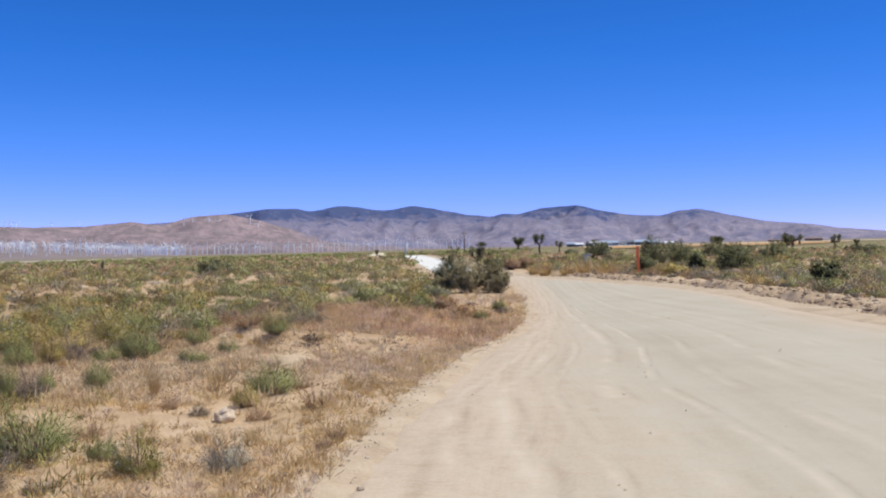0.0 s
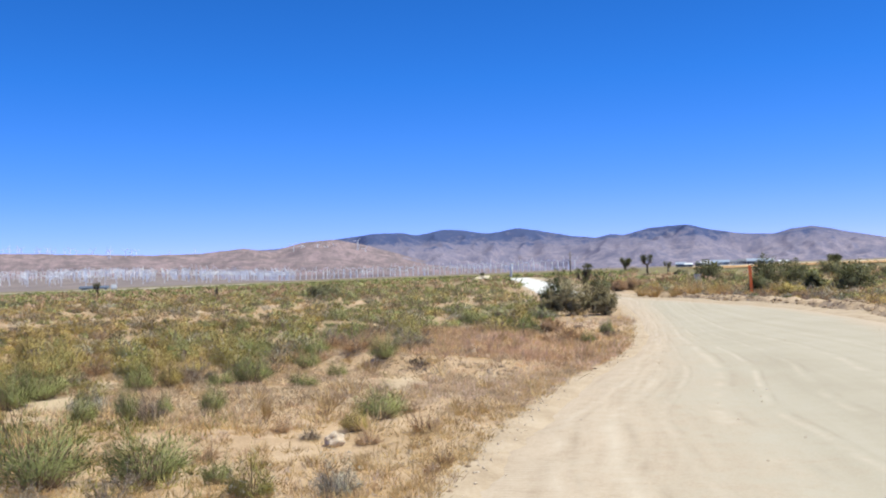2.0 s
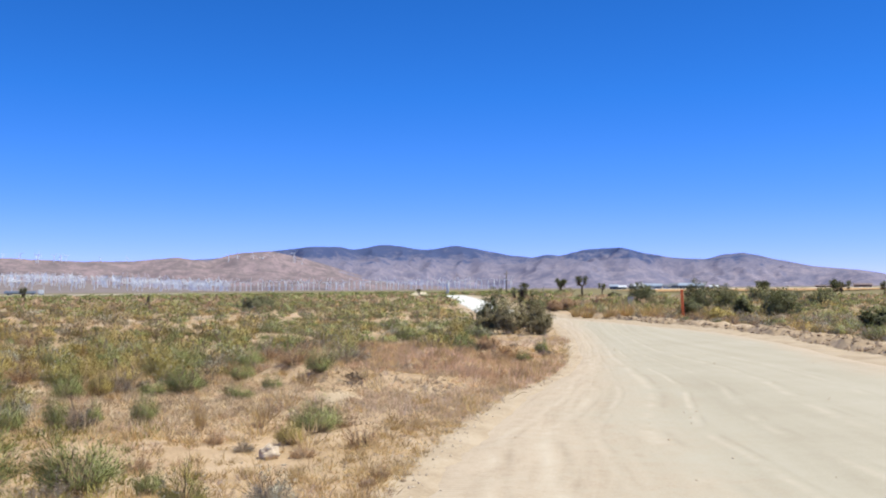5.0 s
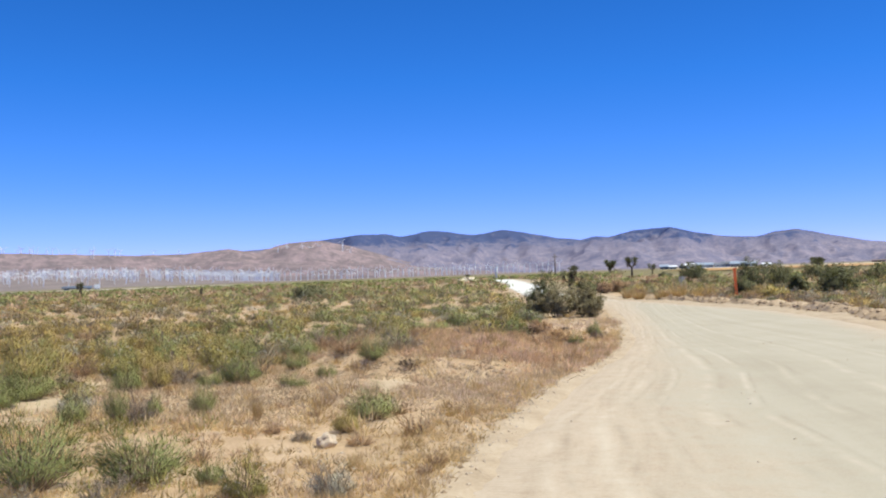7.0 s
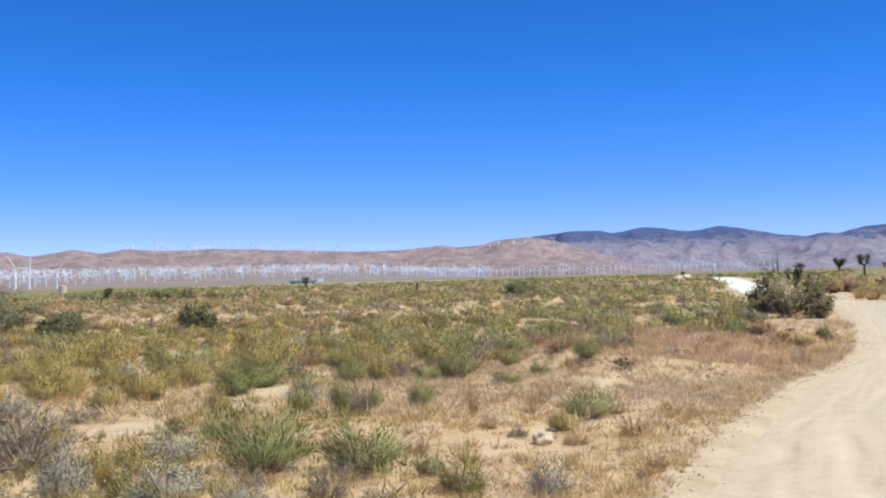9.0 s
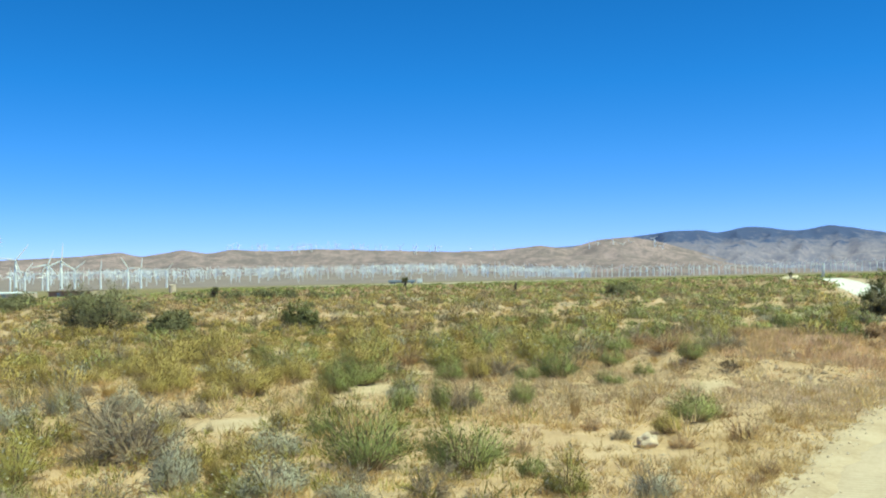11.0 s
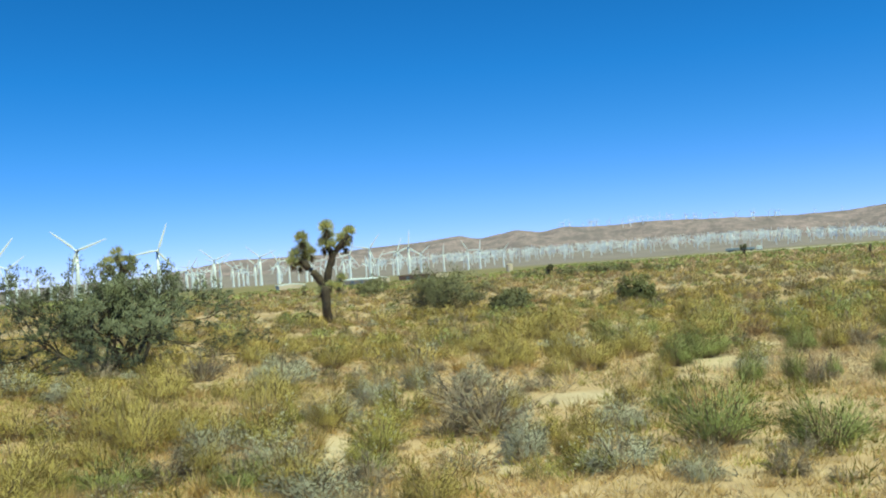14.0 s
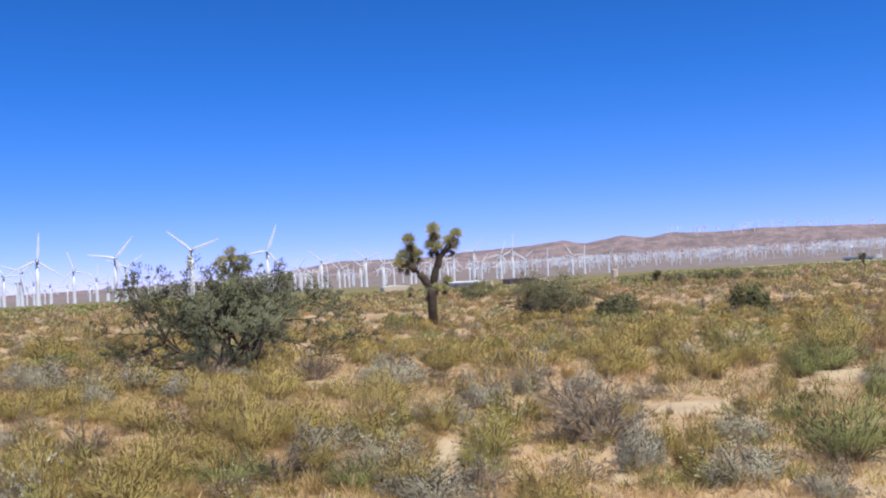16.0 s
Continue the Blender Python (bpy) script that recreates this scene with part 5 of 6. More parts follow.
leafy_bush("russet_bush", "russet-brown rounded dry bush at the road bend", 5.59, 53.03, 0.81, 0.47, M_TUMBLE, 322, 1300, 18, 0.08)
open_bush(-17.5, 9.42, 5.9, 2.66)
leafy_bush("creosote_bush", "dark green bush in a far hedge-like row", -66.50, 83.25, 2.52, 0.84, M_CREOSOTE, 329, 1400, 14, 0.12)
leafy_bush("creosote_bush", "dark green bush in a far hedge-like row", -65.25, 84.18, 2.52, 0.84, M_CREOSOTE, 330, 1400, 14, 0.12)
leafy_bush("creosote_bush", "dark green bush in a far hedge-like row", -64.00, 85.11, 2.52, 0.84, M_CREOSOTE, 331, 1400, 14, 0.12)
leafy_bush("creosote_bush", "dark green bush in a far hedge-like row", -55.91, 76.41, 2.40, 0.97, M_CREOSOTE, 333, 1400, 14, 0.12)
leafy_bush("creosote_bush", "dark green bush in a far hedge-like row", -54.73, 77.30, 2.40, 0.97, M_CREOSOTE, 334, 1400, 14, 0.12)
leafy_bush("creosote_bush", "dark green bush in a far hedge-like row", -53.55, 78.19, 2.40, 0.97, M_CREOSOTE, 335, 1400, 14, 0.12)
leafy_bush("creosote_bush", "dark green bush in a far hedge-like row", -50.64, 76.75, 1.96, 1.14, M_CREOSOTE, 337, 1400, 14, 0.12)
leafy_bush("creosote_bush", "dark green bush in a far hedge-like row", -49.68, 77.47, 1.96, 1.14, M_CREOSOTE, 338, 1400, 14, 0.12)
leafy_bush("creosote_bush", "dark green bush in a far hedge-like row", -44.74, 74.79, 3.31, 0.80, M_CREOSOTE, 340, 1400, 14, 0.12)
leafy_bush("creosote_bush", "dark green bush in a far hedge-like row", -46.89, 82.48, 1.80, 0.55, M_CREOSOTE, 342, 1400, 14, 0.12)
leafy_bush("creosote_bush", "open grey-green desert bush beyond the road", 26.31, 112.20, 4.65, 1.70, M_CREOSOTE, 528, 2600, 22, 0.11)
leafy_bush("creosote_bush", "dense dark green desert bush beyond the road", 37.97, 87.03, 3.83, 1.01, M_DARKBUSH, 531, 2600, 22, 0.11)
leafy_bush("creosote_bush", "open grey-green desert bush beyond the road", 18.33, 138.70, 2.82, 0.89, M_CREOSOTE, 533, 2600, 22, 0.11)
leafy_bush("creosote_bush", "olive-brown desert bush beyond the road", 20.87, 244.38, 4.95, 1.56, M_BROWNOLIVE, 534, 2600, 22, 0.11)
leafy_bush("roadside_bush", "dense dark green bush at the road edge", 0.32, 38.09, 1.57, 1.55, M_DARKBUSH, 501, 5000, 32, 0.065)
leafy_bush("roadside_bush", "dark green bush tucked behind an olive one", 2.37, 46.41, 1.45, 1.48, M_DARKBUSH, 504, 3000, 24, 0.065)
leafy_bush("roadside_bush", "broad dusty olive-brown bush at the road edge", 0.83, 31.25, 1.70, 1.14, M_DUSTOLIVE, 502, 6000, 34, 0.06)
leafy_bush("roadside_bush", "dusty olive-brown rounded bush at the road edge", 1.72, 31.23, 1.13, 0.99, M_DUSTOLIVE, 503, 5000, 32, 0.06)
leafy_bush("roadside_bush", "low dusty olive bush in front of a darker one", 0.02, 31.51, 0.91, 0.64, M_DUSTOLIVE, 542, 3000, 26, 0.06)
leafy_bush("roadside_bush", "low russet dry brush at the road edge", -0.02, 23.24, 0.81, 0.33, M_TUMBLE, 505, 1800, 20, 0.05)
leafy_bush("roadside_bush", "low russet dry brush at the road edge", 0.50, 20.49, 0.77, 0.31, M_RUST, 506, 1800, 20, 0.05)
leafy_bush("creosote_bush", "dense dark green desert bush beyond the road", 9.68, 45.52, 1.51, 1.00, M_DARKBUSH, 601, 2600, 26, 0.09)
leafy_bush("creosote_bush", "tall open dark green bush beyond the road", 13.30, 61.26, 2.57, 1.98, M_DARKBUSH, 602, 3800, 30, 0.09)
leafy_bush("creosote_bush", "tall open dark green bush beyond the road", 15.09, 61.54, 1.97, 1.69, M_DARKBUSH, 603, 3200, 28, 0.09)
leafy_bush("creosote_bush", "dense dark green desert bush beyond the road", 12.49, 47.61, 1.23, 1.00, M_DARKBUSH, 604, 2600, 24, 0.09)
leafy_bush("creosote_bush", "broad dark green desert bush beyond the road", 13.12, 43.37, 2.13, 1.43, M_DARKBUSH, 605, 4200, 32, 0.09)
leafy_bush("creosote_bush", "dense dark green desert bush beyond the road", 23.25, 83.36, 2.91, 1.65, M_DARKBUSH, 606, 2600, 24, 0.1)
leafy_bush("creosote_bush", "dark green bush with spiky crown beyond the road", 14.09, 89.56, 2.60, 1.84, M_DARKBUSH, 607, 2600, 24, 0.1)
leafy_bush("creosote_bush", "dusty olive desert bush beyond the road", 13.72, 79.22, 1.71, 0.77, M_BROWNOLIVE, 608, 1600, 20, 0.09)
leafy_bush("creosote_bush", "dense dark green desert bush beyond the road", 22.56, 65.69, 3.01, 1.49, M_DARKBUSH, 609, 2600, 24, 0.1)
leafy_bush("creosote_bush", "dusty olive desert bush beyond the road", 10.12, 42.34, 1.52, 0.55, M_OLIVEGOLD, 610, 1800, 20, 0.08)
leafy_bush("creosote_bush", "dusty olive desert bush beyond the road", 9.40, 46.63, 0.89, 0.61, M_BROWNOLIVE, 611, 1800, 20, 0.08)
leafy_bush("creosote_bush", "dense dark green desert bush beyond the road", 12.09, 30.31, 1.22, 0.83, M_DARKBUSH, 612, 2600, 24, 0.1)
leafy_bush("russet_bush", "small rusty-gold tuft beside the road bend", 7.71, 51.98, 0.79, 0.64, M_RUST, 620, 1000, 18, 0.06)
leafy_bush("russet_bush", "small rusty-gold tuft beside the road bend", 6.14, 47.09, 0.66, 0.43, M_RUST, 621, 1000, 18, 0.06)
leafy_bush("russet_bush", "small rusty-gold tuft beside the road bend", 8.41, 50.30, 0.77, 0.56, M_GOLDEN, 622, 1000, 18, 0.06)
leafy_bush("russet_bush", "small rusty-gold tuft beside the road bend", 6.15, 58.11, 0.96, 0.64, M_GOLDEN, 623, 1000, 18, 0.06)


# ---- joshua trees ----
def rosette(bag, dead, r, at, way, size, count):
    for _ in range(count):
        d = (rand_dir(r) + way * 0.75).normalized()
        ln = size * r.uniform(0.75, 1.05)
        bag.leaf(at + d * size * 0.08, d, d.cross(rand_dir(r)).normalized(), ln, size * 0.045)
    for _ in range(count // 3):
        d = (rand_dir(r) * 0.8 - way * 0.9).normalized()
        dead.leaf(at - way * size * r.uniform(0.1, 0.7), d, d.cross(rand_dir(r)).normalized(), size * r.uniform(0.5, 0.9), size * 0.04)


def joshua_tree(x, y, limbs, heads, label, seed, count=150, leaf_mat=M_JLEAF):
    """limbs: lists of (across, up, depth, radius); heads: (across, up, depth, size), in metres as seen along the view."""
    r = random.Random(seed)
    t = thing("joshua_tree", label, "tree", "joshua trees", pose(x, y, land(x, y) - 0.05, 0, 0, math.degrees(math.atan2(-x, y))))
    for i, limb in enumerate(limbs):
        pts = [Vector((a, d, u)) for a, u, d, _ in limb]
        fine, rad = [], []
        for k in range(len(pts) - 1):
            for s in range(4):
                q = pts[k].lerp(pts[k + 1], s / 4)
                fine.append(q + rand_dir(r) * 0.012)
                rad.append((limb[k][3] * (1 - s / 4) + limb[k + 1][3] * s / 4) * r.uniform(0.92, 1.1))
        fine.append(pts[-1])
        rad.append(limb[-1][3])
        v, f = tube(fine, rad, 9)
        link_mesh("trunk" if i == 0 else "limb", v, f, M_JTRUNK, t, smooth=True)
    for a, u, d, size in heads:
        live, dead = Bag(), Bag()
        way = Vector((a * 0.1, d * 0.1, 1)).normalized()
        rosette(live, dead, r, Vector((a, d, u)), way, size, count)
        ros = live.made("leaf_rosette", leaf_mat, t)
        dead.made("dead_skirt", M_JDEAD, ros, "brown drooping dead leaves")
    return t


def small_joshua(x, y, height, seed, label="small dark joshua tree far out on the plain", wide=1.0, head=0.23):
    r = random.Random(seed)
    h = height
    limbs = [[(0, 0, 0, 0.05 * h), (r.uniform(-0.04, 0.04) * h, 0.5 * h, 0, 0.04 * h)]]
    x1 = limbs[0][1][0]
    heads = []
    for k in range(r.randint(3, 4) if wide == 1 else 7):
        a, d, u = r.uniform(-0.3, 0.3) * h * wide, r.uniform(-0.2, 0.2) * h * wide, r.uniform(0.68 if wide == 1 else 0.45, 0.86) * h
        limbs.append([(x1, 0.45 * h, 0, 0.038 * h), (x1 + a * 0.7, 0.58 * h, d * 0.7, 0.035 * h), (x1 + a, u, d, 0.03 * h)])
        size = head * h * (1.0 if wide == 1 else 1.15)
        heads.append((x1 + a, u, d, size))
        heads.append((x1 + a * 0.95, u - 0.1 * h, d, size * 0.75))
    return joshua_tree(x, y, limbs, heads, label, seed, 60, M_JDARK)


joshua_tree(-27.03, 22.47,
    [[(0.0, 0.0, 0, 0.19), (-0.01, 0.62, -0.24, 0.17), (0.0, 1.36, -0.24, 0.16)],
     [(0.0, 1.28, 0, 0.15), (-0.36, 1.81, 0.0, 0.14), (-0.64, 2.1, 0.0, 0.13), (-0.79, 2.31, 0.0, 0.11)],
     [(-0.72, 2.16, 0, 0.11), (-0.69, 2.64, 0.24, 0.09), (-0.71, 3.09, 0.24, 0.07)],
     [(0.0, 1.28, 0, 0.14), (0.13, 1.89, -0.12, 0.13), (0.28, 2.31, -0.12, 0.13), (0.33, 2.55, -0.12, 0.12)],
     [(0.3, 2.43, 0, 0.11), (0.14, 2.84, 0.12, 0.09), (0.13, 3.42, 0.12, 0.07)],
     [(0.33, 2.47, 0, 0.11), (0.63, 2.84, -0.24, 0.09), (0.9, 3.17, -0.24, 0.07)],
     [(0.02, 1.24, 0, 0.08), (-0.15, 1.19, 0.0, 0.07)],
     [(0.06, 1.28, 0, 0.09), (0.53, 1.52, 0.24, 0.07)]],
    [(-0.76, 3.09, -0.2, 0.34), (-0.69, 2.76, 0.1, 0.34), (-1.01, 2.51, -0.1, 0.33), (-0.67, 2.35, 0.2, 0.33), (-0.45, 2.55, 0.0, 0.29), (-1.13, 2.27, -0.2, 0.28), (-0.88, 2.14, 0.1, 0.26), (0.13, 3.42, -0.1, 0.36), (0.19, 3.13, 0.2, 0.31), (0.02, 2.84, 0.0, 0.34), (0.26, 2.76, -0.2, 0.29), (0.94, 3.21, 0.1, 0.33), (0.66, 2.97, -0.1, 0.34), (0.79, 2.76, 0.2, 0.28), (-0.15, 1.17, 0.0, 0.31), (0.15, 1.36, -0.2, 0.24), (0.57, 1.57, 0.1, 0.26), (0.44, 1.32, -0.1, 0.22), (-0.8, 1.28, 0.2, 0.17)],
    "tall forked joshua tree with spiky yellow-green leaf clusters", 31, 260)
joshua_tree(1.67, 45.06, [[(0, 0, 0, 0.09), (0.02, 0.9, 0, 0.08), (0.05, 1.45, 0, 0.06)]],
    [(0.05, 1.59, 0, 0.3), (0.02, 1.30, 0.05, 0.3), (0.0, 1.00, -0.05, 0.28), (0.22, 1.63, 0.1, 0.2)], "young unbranched joshua tree standing in a roadside bush", 33, 90, M_JDARK)
joshua_tree(-37.0, 19.95, [[(0, 0, 0, 0.17), (0.05, 1.4, 0, 0.15), (0.0, 2.35, 0, 0.13)], [(0.0, 2.3, 0, 0.12), (0.1, 2.65, 0, 0.11), (-0.1, 3.0, 0, 0.09)],
    [(0.05, 2.35, 0, 0.11), (0.28, 2.6, 0.1, 0.09), (0.4, 2.8, 0.1, 0.08)], [(0.0, 2.2, 0, 0.1), (-0.3, 2.5, -0.1, 0.09), (-0.5, 2.75, -0.1, 0.08)]],
    [(-0.1, 3.25, 0, 0.36), (-0.05, 2.95, 0.1, 0.34), (0.2, 2.9, -0.1, 0.33), (0.45, 2.85, 0.1, 0.36), (0.35, 2.6, 0, 0.28), (-0.45, 2.9, -0.1, 0.34), (-0.4, 2.6, 0.1, 0.28), (-0.7, 2.7, 0, 0.28)],
    "joshua tree with spiky heads rising behind a large bush", 32, 130)
small_joshua(16.96, 169.64, 3.66, 40)
small_joshua(21.86, 278.91, 4.2, 41, "bushy many-headed joshua tree far out on the plain", 1.5)
small_joshua(23.78, 197.40, 2.61, 42)
small_joshua(48.67, 171.20, 2.9, 43, "bushy many-headed joshua tree far out on the plain", 1.2)
small_joshua(50.75, 140.15, 2.75, 44, "bushy many-headed joshua tree far out on the plain", 1.3)
small_joshua(51.62, 127.14, 2.13, 45)
small_joshua(2.25, 63.53, 1.59, 46)
small_joshua(57.44, 134.31, 1.40, 47)
small_joshua(-60.66, 124.85, 2.15, 48)
small_joshua(-64.02, 84.95, 1.40, 49)


# ---- scrub over the whole plain ----
TAKEN, ROOTS = {}, []


def scrub(name, label, mat, count, rmin, rmax, width, height, blades, blade, seed, power=0.5, upright=0.6, keep=None, patchy=1.8, bushy=False):
    """Low plants too many to count: each a dome of short blades."""
    r = np.random.RandomState(seed)
    V, F = [], []
    done = tries = 0
    cx, cy, cs = [], [], []
    while done < count and tries < 60:
        tries += 1
        n = count * 3
        az = np.radians(r.uniform(-31, 81, n))
        rr = rmin + (rmax - rmin) * r.rand(n) ** (1 / (2 * power) if power < 1 else 1)
        x, y = -np.sin(az) * rr, np.cos(az) * rr
        ok = ~inside_road(x, y) & (line_distance(x, y, EDGE_L) > (0.35 if bushy else 0.05)) & (line_distance(x, y, EDGE_R) > 2.0)
        patch = fbm(x, y, 0.23, 3, seed) * patchy + 0.48
        ok &= patch > r.rand(n) * 0.9 + 0.05
        if keep is not None:
            ok &= keep(x, y)
        for px, py in zip(x[ok], y[ok]):
            if bushy and rmax < 120:
                # no two bushes grow in one spot
                cell = 0.62 * width
                i, j = int(px // cell), int(py // cell)
                if any((i + u, j + w) in TAKEN.get(cell, ()) for u in (-1, 0, 1) for w in (-1, 0, 1)) and r.rand() < 0.8:
                    continue
                TAKEN.setdefault(cell, set()).add((i, j))
            cx.append(px)
            cy.append(py)
        done = len(cx)
    cx, cy = np.array(cx[:count]), np.array(cy[:count])
    cz = land(cx, cy)
    n = len(cx)
    size = 0.5 + 0.95 * r.rand(n) ** 1.6
    W, H = width * size, height * size * r.uniform(0.7, 1.2, n)
    grow = 1 + np.hypot(cx, cy) / 220.0
    u = r.rand(n, blades)
    a = r.uniform(0, 2 * np.pi, (n, blades))
    lean = 1.25 * np.sqrt(r.rand(n, blades))
    dome = 0.32 + 0.68 * r.rand(n, blades) ** 0.55 if bushy else r.uniform(0.15, 0.95, (n, blades))
    dome = dome * (1 + 0.22 * np.sin(3 * a + 9 * size[:, None]) + 0.12 * np.sin(7 * a + 5 * size[:, None])) if bushy else dome
    if bushy and blades >= 140:
        ROOTS.append(np.stack([cx, cy, cz, W, H], -1))
    bx = cx[:, None] + np.sin(lean) * np.cos(a) * dome * W[:, None] * 0.5
    by = cy[:, None] + np.sin(lean) * np.sin(a) * dome * W[:, None] * 0.5
    bz = cz[:, None] + np.cos(lean) * dome * H[:, None] * 0.75
    d = np.stack([np.sin(lean) * np.cos(a), np.sin(lean) * np.sin(a), np.cos(lean) + upright + (0.3 if bushy else 0)], -1) + r.normal(0, 0.6 if bushy else 0.35, (n, blades, 3))
    d /= np.linalg.norm(d, axis=-1, keepdims=True)
    s = np.cross(d, r.normal(0, 1, (n, blades, 3)))
    s /= np.linalg.norm(s, axis=-1, keepdims=True)
    ln = (blade[0] * r.uniform(0.6, 1.3, (n, blades)) * np.maximum(size, 0.7)[:, None])[..., None]
    wd = (blade[1] * grow[:, None] * np.ones((n, blades)))[..., None]
    b = np.stack([bx, by, bz], -1)
    tri = np.stack([b - s * wd, b + s * wd, b + d * ln], 2)
    verts = tri.reshape(-1, 3)
    faces = np.arange(len(verts)).reshape(-1, 3)
    if bushy:
        root = np.repeat(np.stack([cx, cy, cz + 0.15 * H], -1), blades, axis=0)
        size = np.repeat(np.stack([W, W, H * 1.6], -1), blades, axis=0)
        faces, normals = rounded(verts, faces, root, size)
        ob = link_mesh(name, verts, faces, mat)
        soft_normals(ob, normals)
    else:
        ob = link_mesh(name, verts, faces, mat)
    tone = np.repeat(r.uniform(-0.55, 0.55, n), blades * 3).astype(np.float32)
    ob.data.attributes.new("tone", "FLOAT", "POINT").data.foreach_set("value", tone)
    return tagged(ob, label, "scrub", kind="stuff")


def grassy(x, y):
    return away_from_bare(x, y)


def open_ground(x, y):
    """Green scrub keeps off the bare sand and the grassy bank beside the road."""
    w = 9 * fbm(x, y, 0.6, 4, 77)
    bank = (x + w > -4.5) & (y + w + 0.5 * x < 20) & (x < 2.5)
    return away_from_bare(x, y) & ~bank & (line_distance(x, y, EDGE_L) > 2.2)


def verge(x, y):
    return away_from_bare(x, y) & (x < 2.5) & (line_distance(x, y, EDGE_L) < 2.8)


def fringe(x, y):
    return away_from_bare(x, y) & (x < 2.5) & (y > 4) & (line_distance(x, y, EDGE_L) < 0.75)


def beyond_berm(x, y):
    return (x > 4) & (y > 14) & (y < 56) & (line_distance(x, y, EDGE_R) < 9)


def bank_top(x, y):
    w = 9 * fbm(x, y, 0.6, 4, 77)
    return away_from_bare(x, y) & (x + w > -5) & (x < 2.4) & (y + w > 13) & (y + 1.6 * w + 0.5 * x < 24)


def short_of_fields(x, y):
    return ~((np.degrees(np.arctan2(-x, y)) < -5) & (np.hypot(x, y) > 150))


def bearing_of(x, y):
    return np.degrees(np.arctan2(-x, y))


def greener(x, y):
    """The green bushes grow thickest ahead and thin out towards the wind farm."""
    r = np.random.RandomState(len(x))
    return open_ground(x, y) & (r.rand(len(x)) < 1 - 0.85 * smooth(bearing_of(x, y), 10, 28))


def golder(x, y):
    r = np.random.RandomState(len(x))
    return open_ground(x, y) & (r.rand(len(x)) < 0.2 + 0.8 * smooth(bearing_of(x, y), 6, 26))


def sparser(x, y):
    r = np.random.RandomState(len(x) + 1)
    return open_ground(x, y) & (r.rand(len(x)) < 1 - 0.6 * smooth(bearing_of(x, y), 18, 36))


def thatched(x, y):
    r = np.random.RandomState(len(x) + 3)
    return away_from_bare(x, y) & (line_distance(x, y, EDGE_L) > 0.12) & (r.rand(len(x)) < 1 - 0.75 * smooth(bearing_of(x, y), 26, 42))


def sunny_side(x, y):
    """Straw-gold grass carpets the sand on the wind farm side."""
    r = np.random.RandomState(len(x) + 2)
    return away_from_bare(x, y) & (r.rand(len(x)) < smooth(bearing_of(x, y), 14, 34))


GREEN, GREY, GOLD, OLIVE, BROWN = (
    "low green and olive desert scrub across the plain", "low grey-green sage scrub across the plain", "yellow-green low bushes across the plain",
    "dull olive low bushes across the plain", "dead brown low brush across the plain")
scrub("green_scrub", GREEN, M_EPHEDRA, 360, 16, 40, 0.74, 0.40, 380, (0.055, 0.009), 201, 0.8, 0.35, greener, 1.3, True)
scrub("grey_scrub", GREY, M_SAGE, 130, 15, 38, 0.62, 0.32, 360, (0.045, 0.008), 202, 0.8, 0.2, sparser, 2.4, True)
scrub("golden_scrub", GOLD, M_GOLDEN, 200, 15, 38, 0.62, 0.36, 400, (0.06, 0.008), 203, 0.8, 0.4, golder, 2.4, True)
scrub("olive_scrub", OLIVE, M_BROWNOLIVE, 190, 15, 38, 0.66, 0.36, 360, (0.045, 0.008), 212, 0.8, 0.2, sparser, 2.4, True)
scrub("brown_scrub", BROWN, M_GREYTWIG, 180, 13, 40, 0.45, 0.24, 200, (0.055, 0.006), 204, 0.8, 0.3, away_from_bare, 2.0, True)
scrub("russet_scrub", "russet dry low brush across the plain", M_RUST, 300, 16, 40, 0.55, 0.30, 300, (0.055, 0.007), 213, 0.8, 0.3, away_from_bare, 2.4, True)
scrub("green_scrub_beyond", GREEN, M_EPHEDRA, 900, 36, 105, 1.1, 0.52, 170, (0.09, 0.016), 221, 0.8, 0.35, greener, 1.4, True)
scrub("grey_scrub_beyond", GREY, M_SAGE, 300, 32, 95, 0.75, 0.40, 120, (0.08, 0.013), 222, 0.8, 0.2, open_ground, 2.4, True)
scrub("golden_scrub_beyond", GOLD, M_GOLDEN, 520, 36, 105, 1.0, 0.5, 150, (0.09, 0.015), 223, 0.8, 0.4, golder, 1.4, True)
scrub("olive_scrub_beyond", OLIVE, M_BROWNOLIVE, 700, 36, 105, 1.1, 0.5, 160, (0.08, 0.016), 224, 0.8, 0.2, sparser, 1.4, True)
scrub("brown_scrub_beyond", BROWN, M_RUST, 1300, 38, 115, 0.85, 0.42, 90, (0.09, 0.013), 225, 0.8, 0.3, away_from_bare, 2.4, True)
scrub("straw_bunchgrass", "straw-gold bunchgrass clumps across the plain", M_DRYGRASS, 1500, 9, 70, 0.36, 0.24, 60, (0.10, 0.007), 209, 0.6, 0.9, away_from_bare, 2.0)
scrub("distant_scrub", "distant green scrub merging into the far plain", M_EPHEDRA, 5500, 75, 330, 1.5, 0.6, 30, (0.24, 0.06), 205, 0.9, 0.3, short_of_fields, 2.0, True)
scrub("distant_golden_scrub", "distant straw-coloured scrub on the far plain", M_TUMBLE, 3400, 60, 240, 1.3, 0.5, 26, (0.22, 0.05), 206, 0.9, 0.3, short_of_fields, 2.0, True)
scrub("roadside_brush", "tan and russet dry brush behind the berm", M_TUMBLE, 520, 20, 60, 0.6, 0.3, 150, (0.07, 0.008), 214, 0.8, 0.4, beyond_berm, 2.0, True)
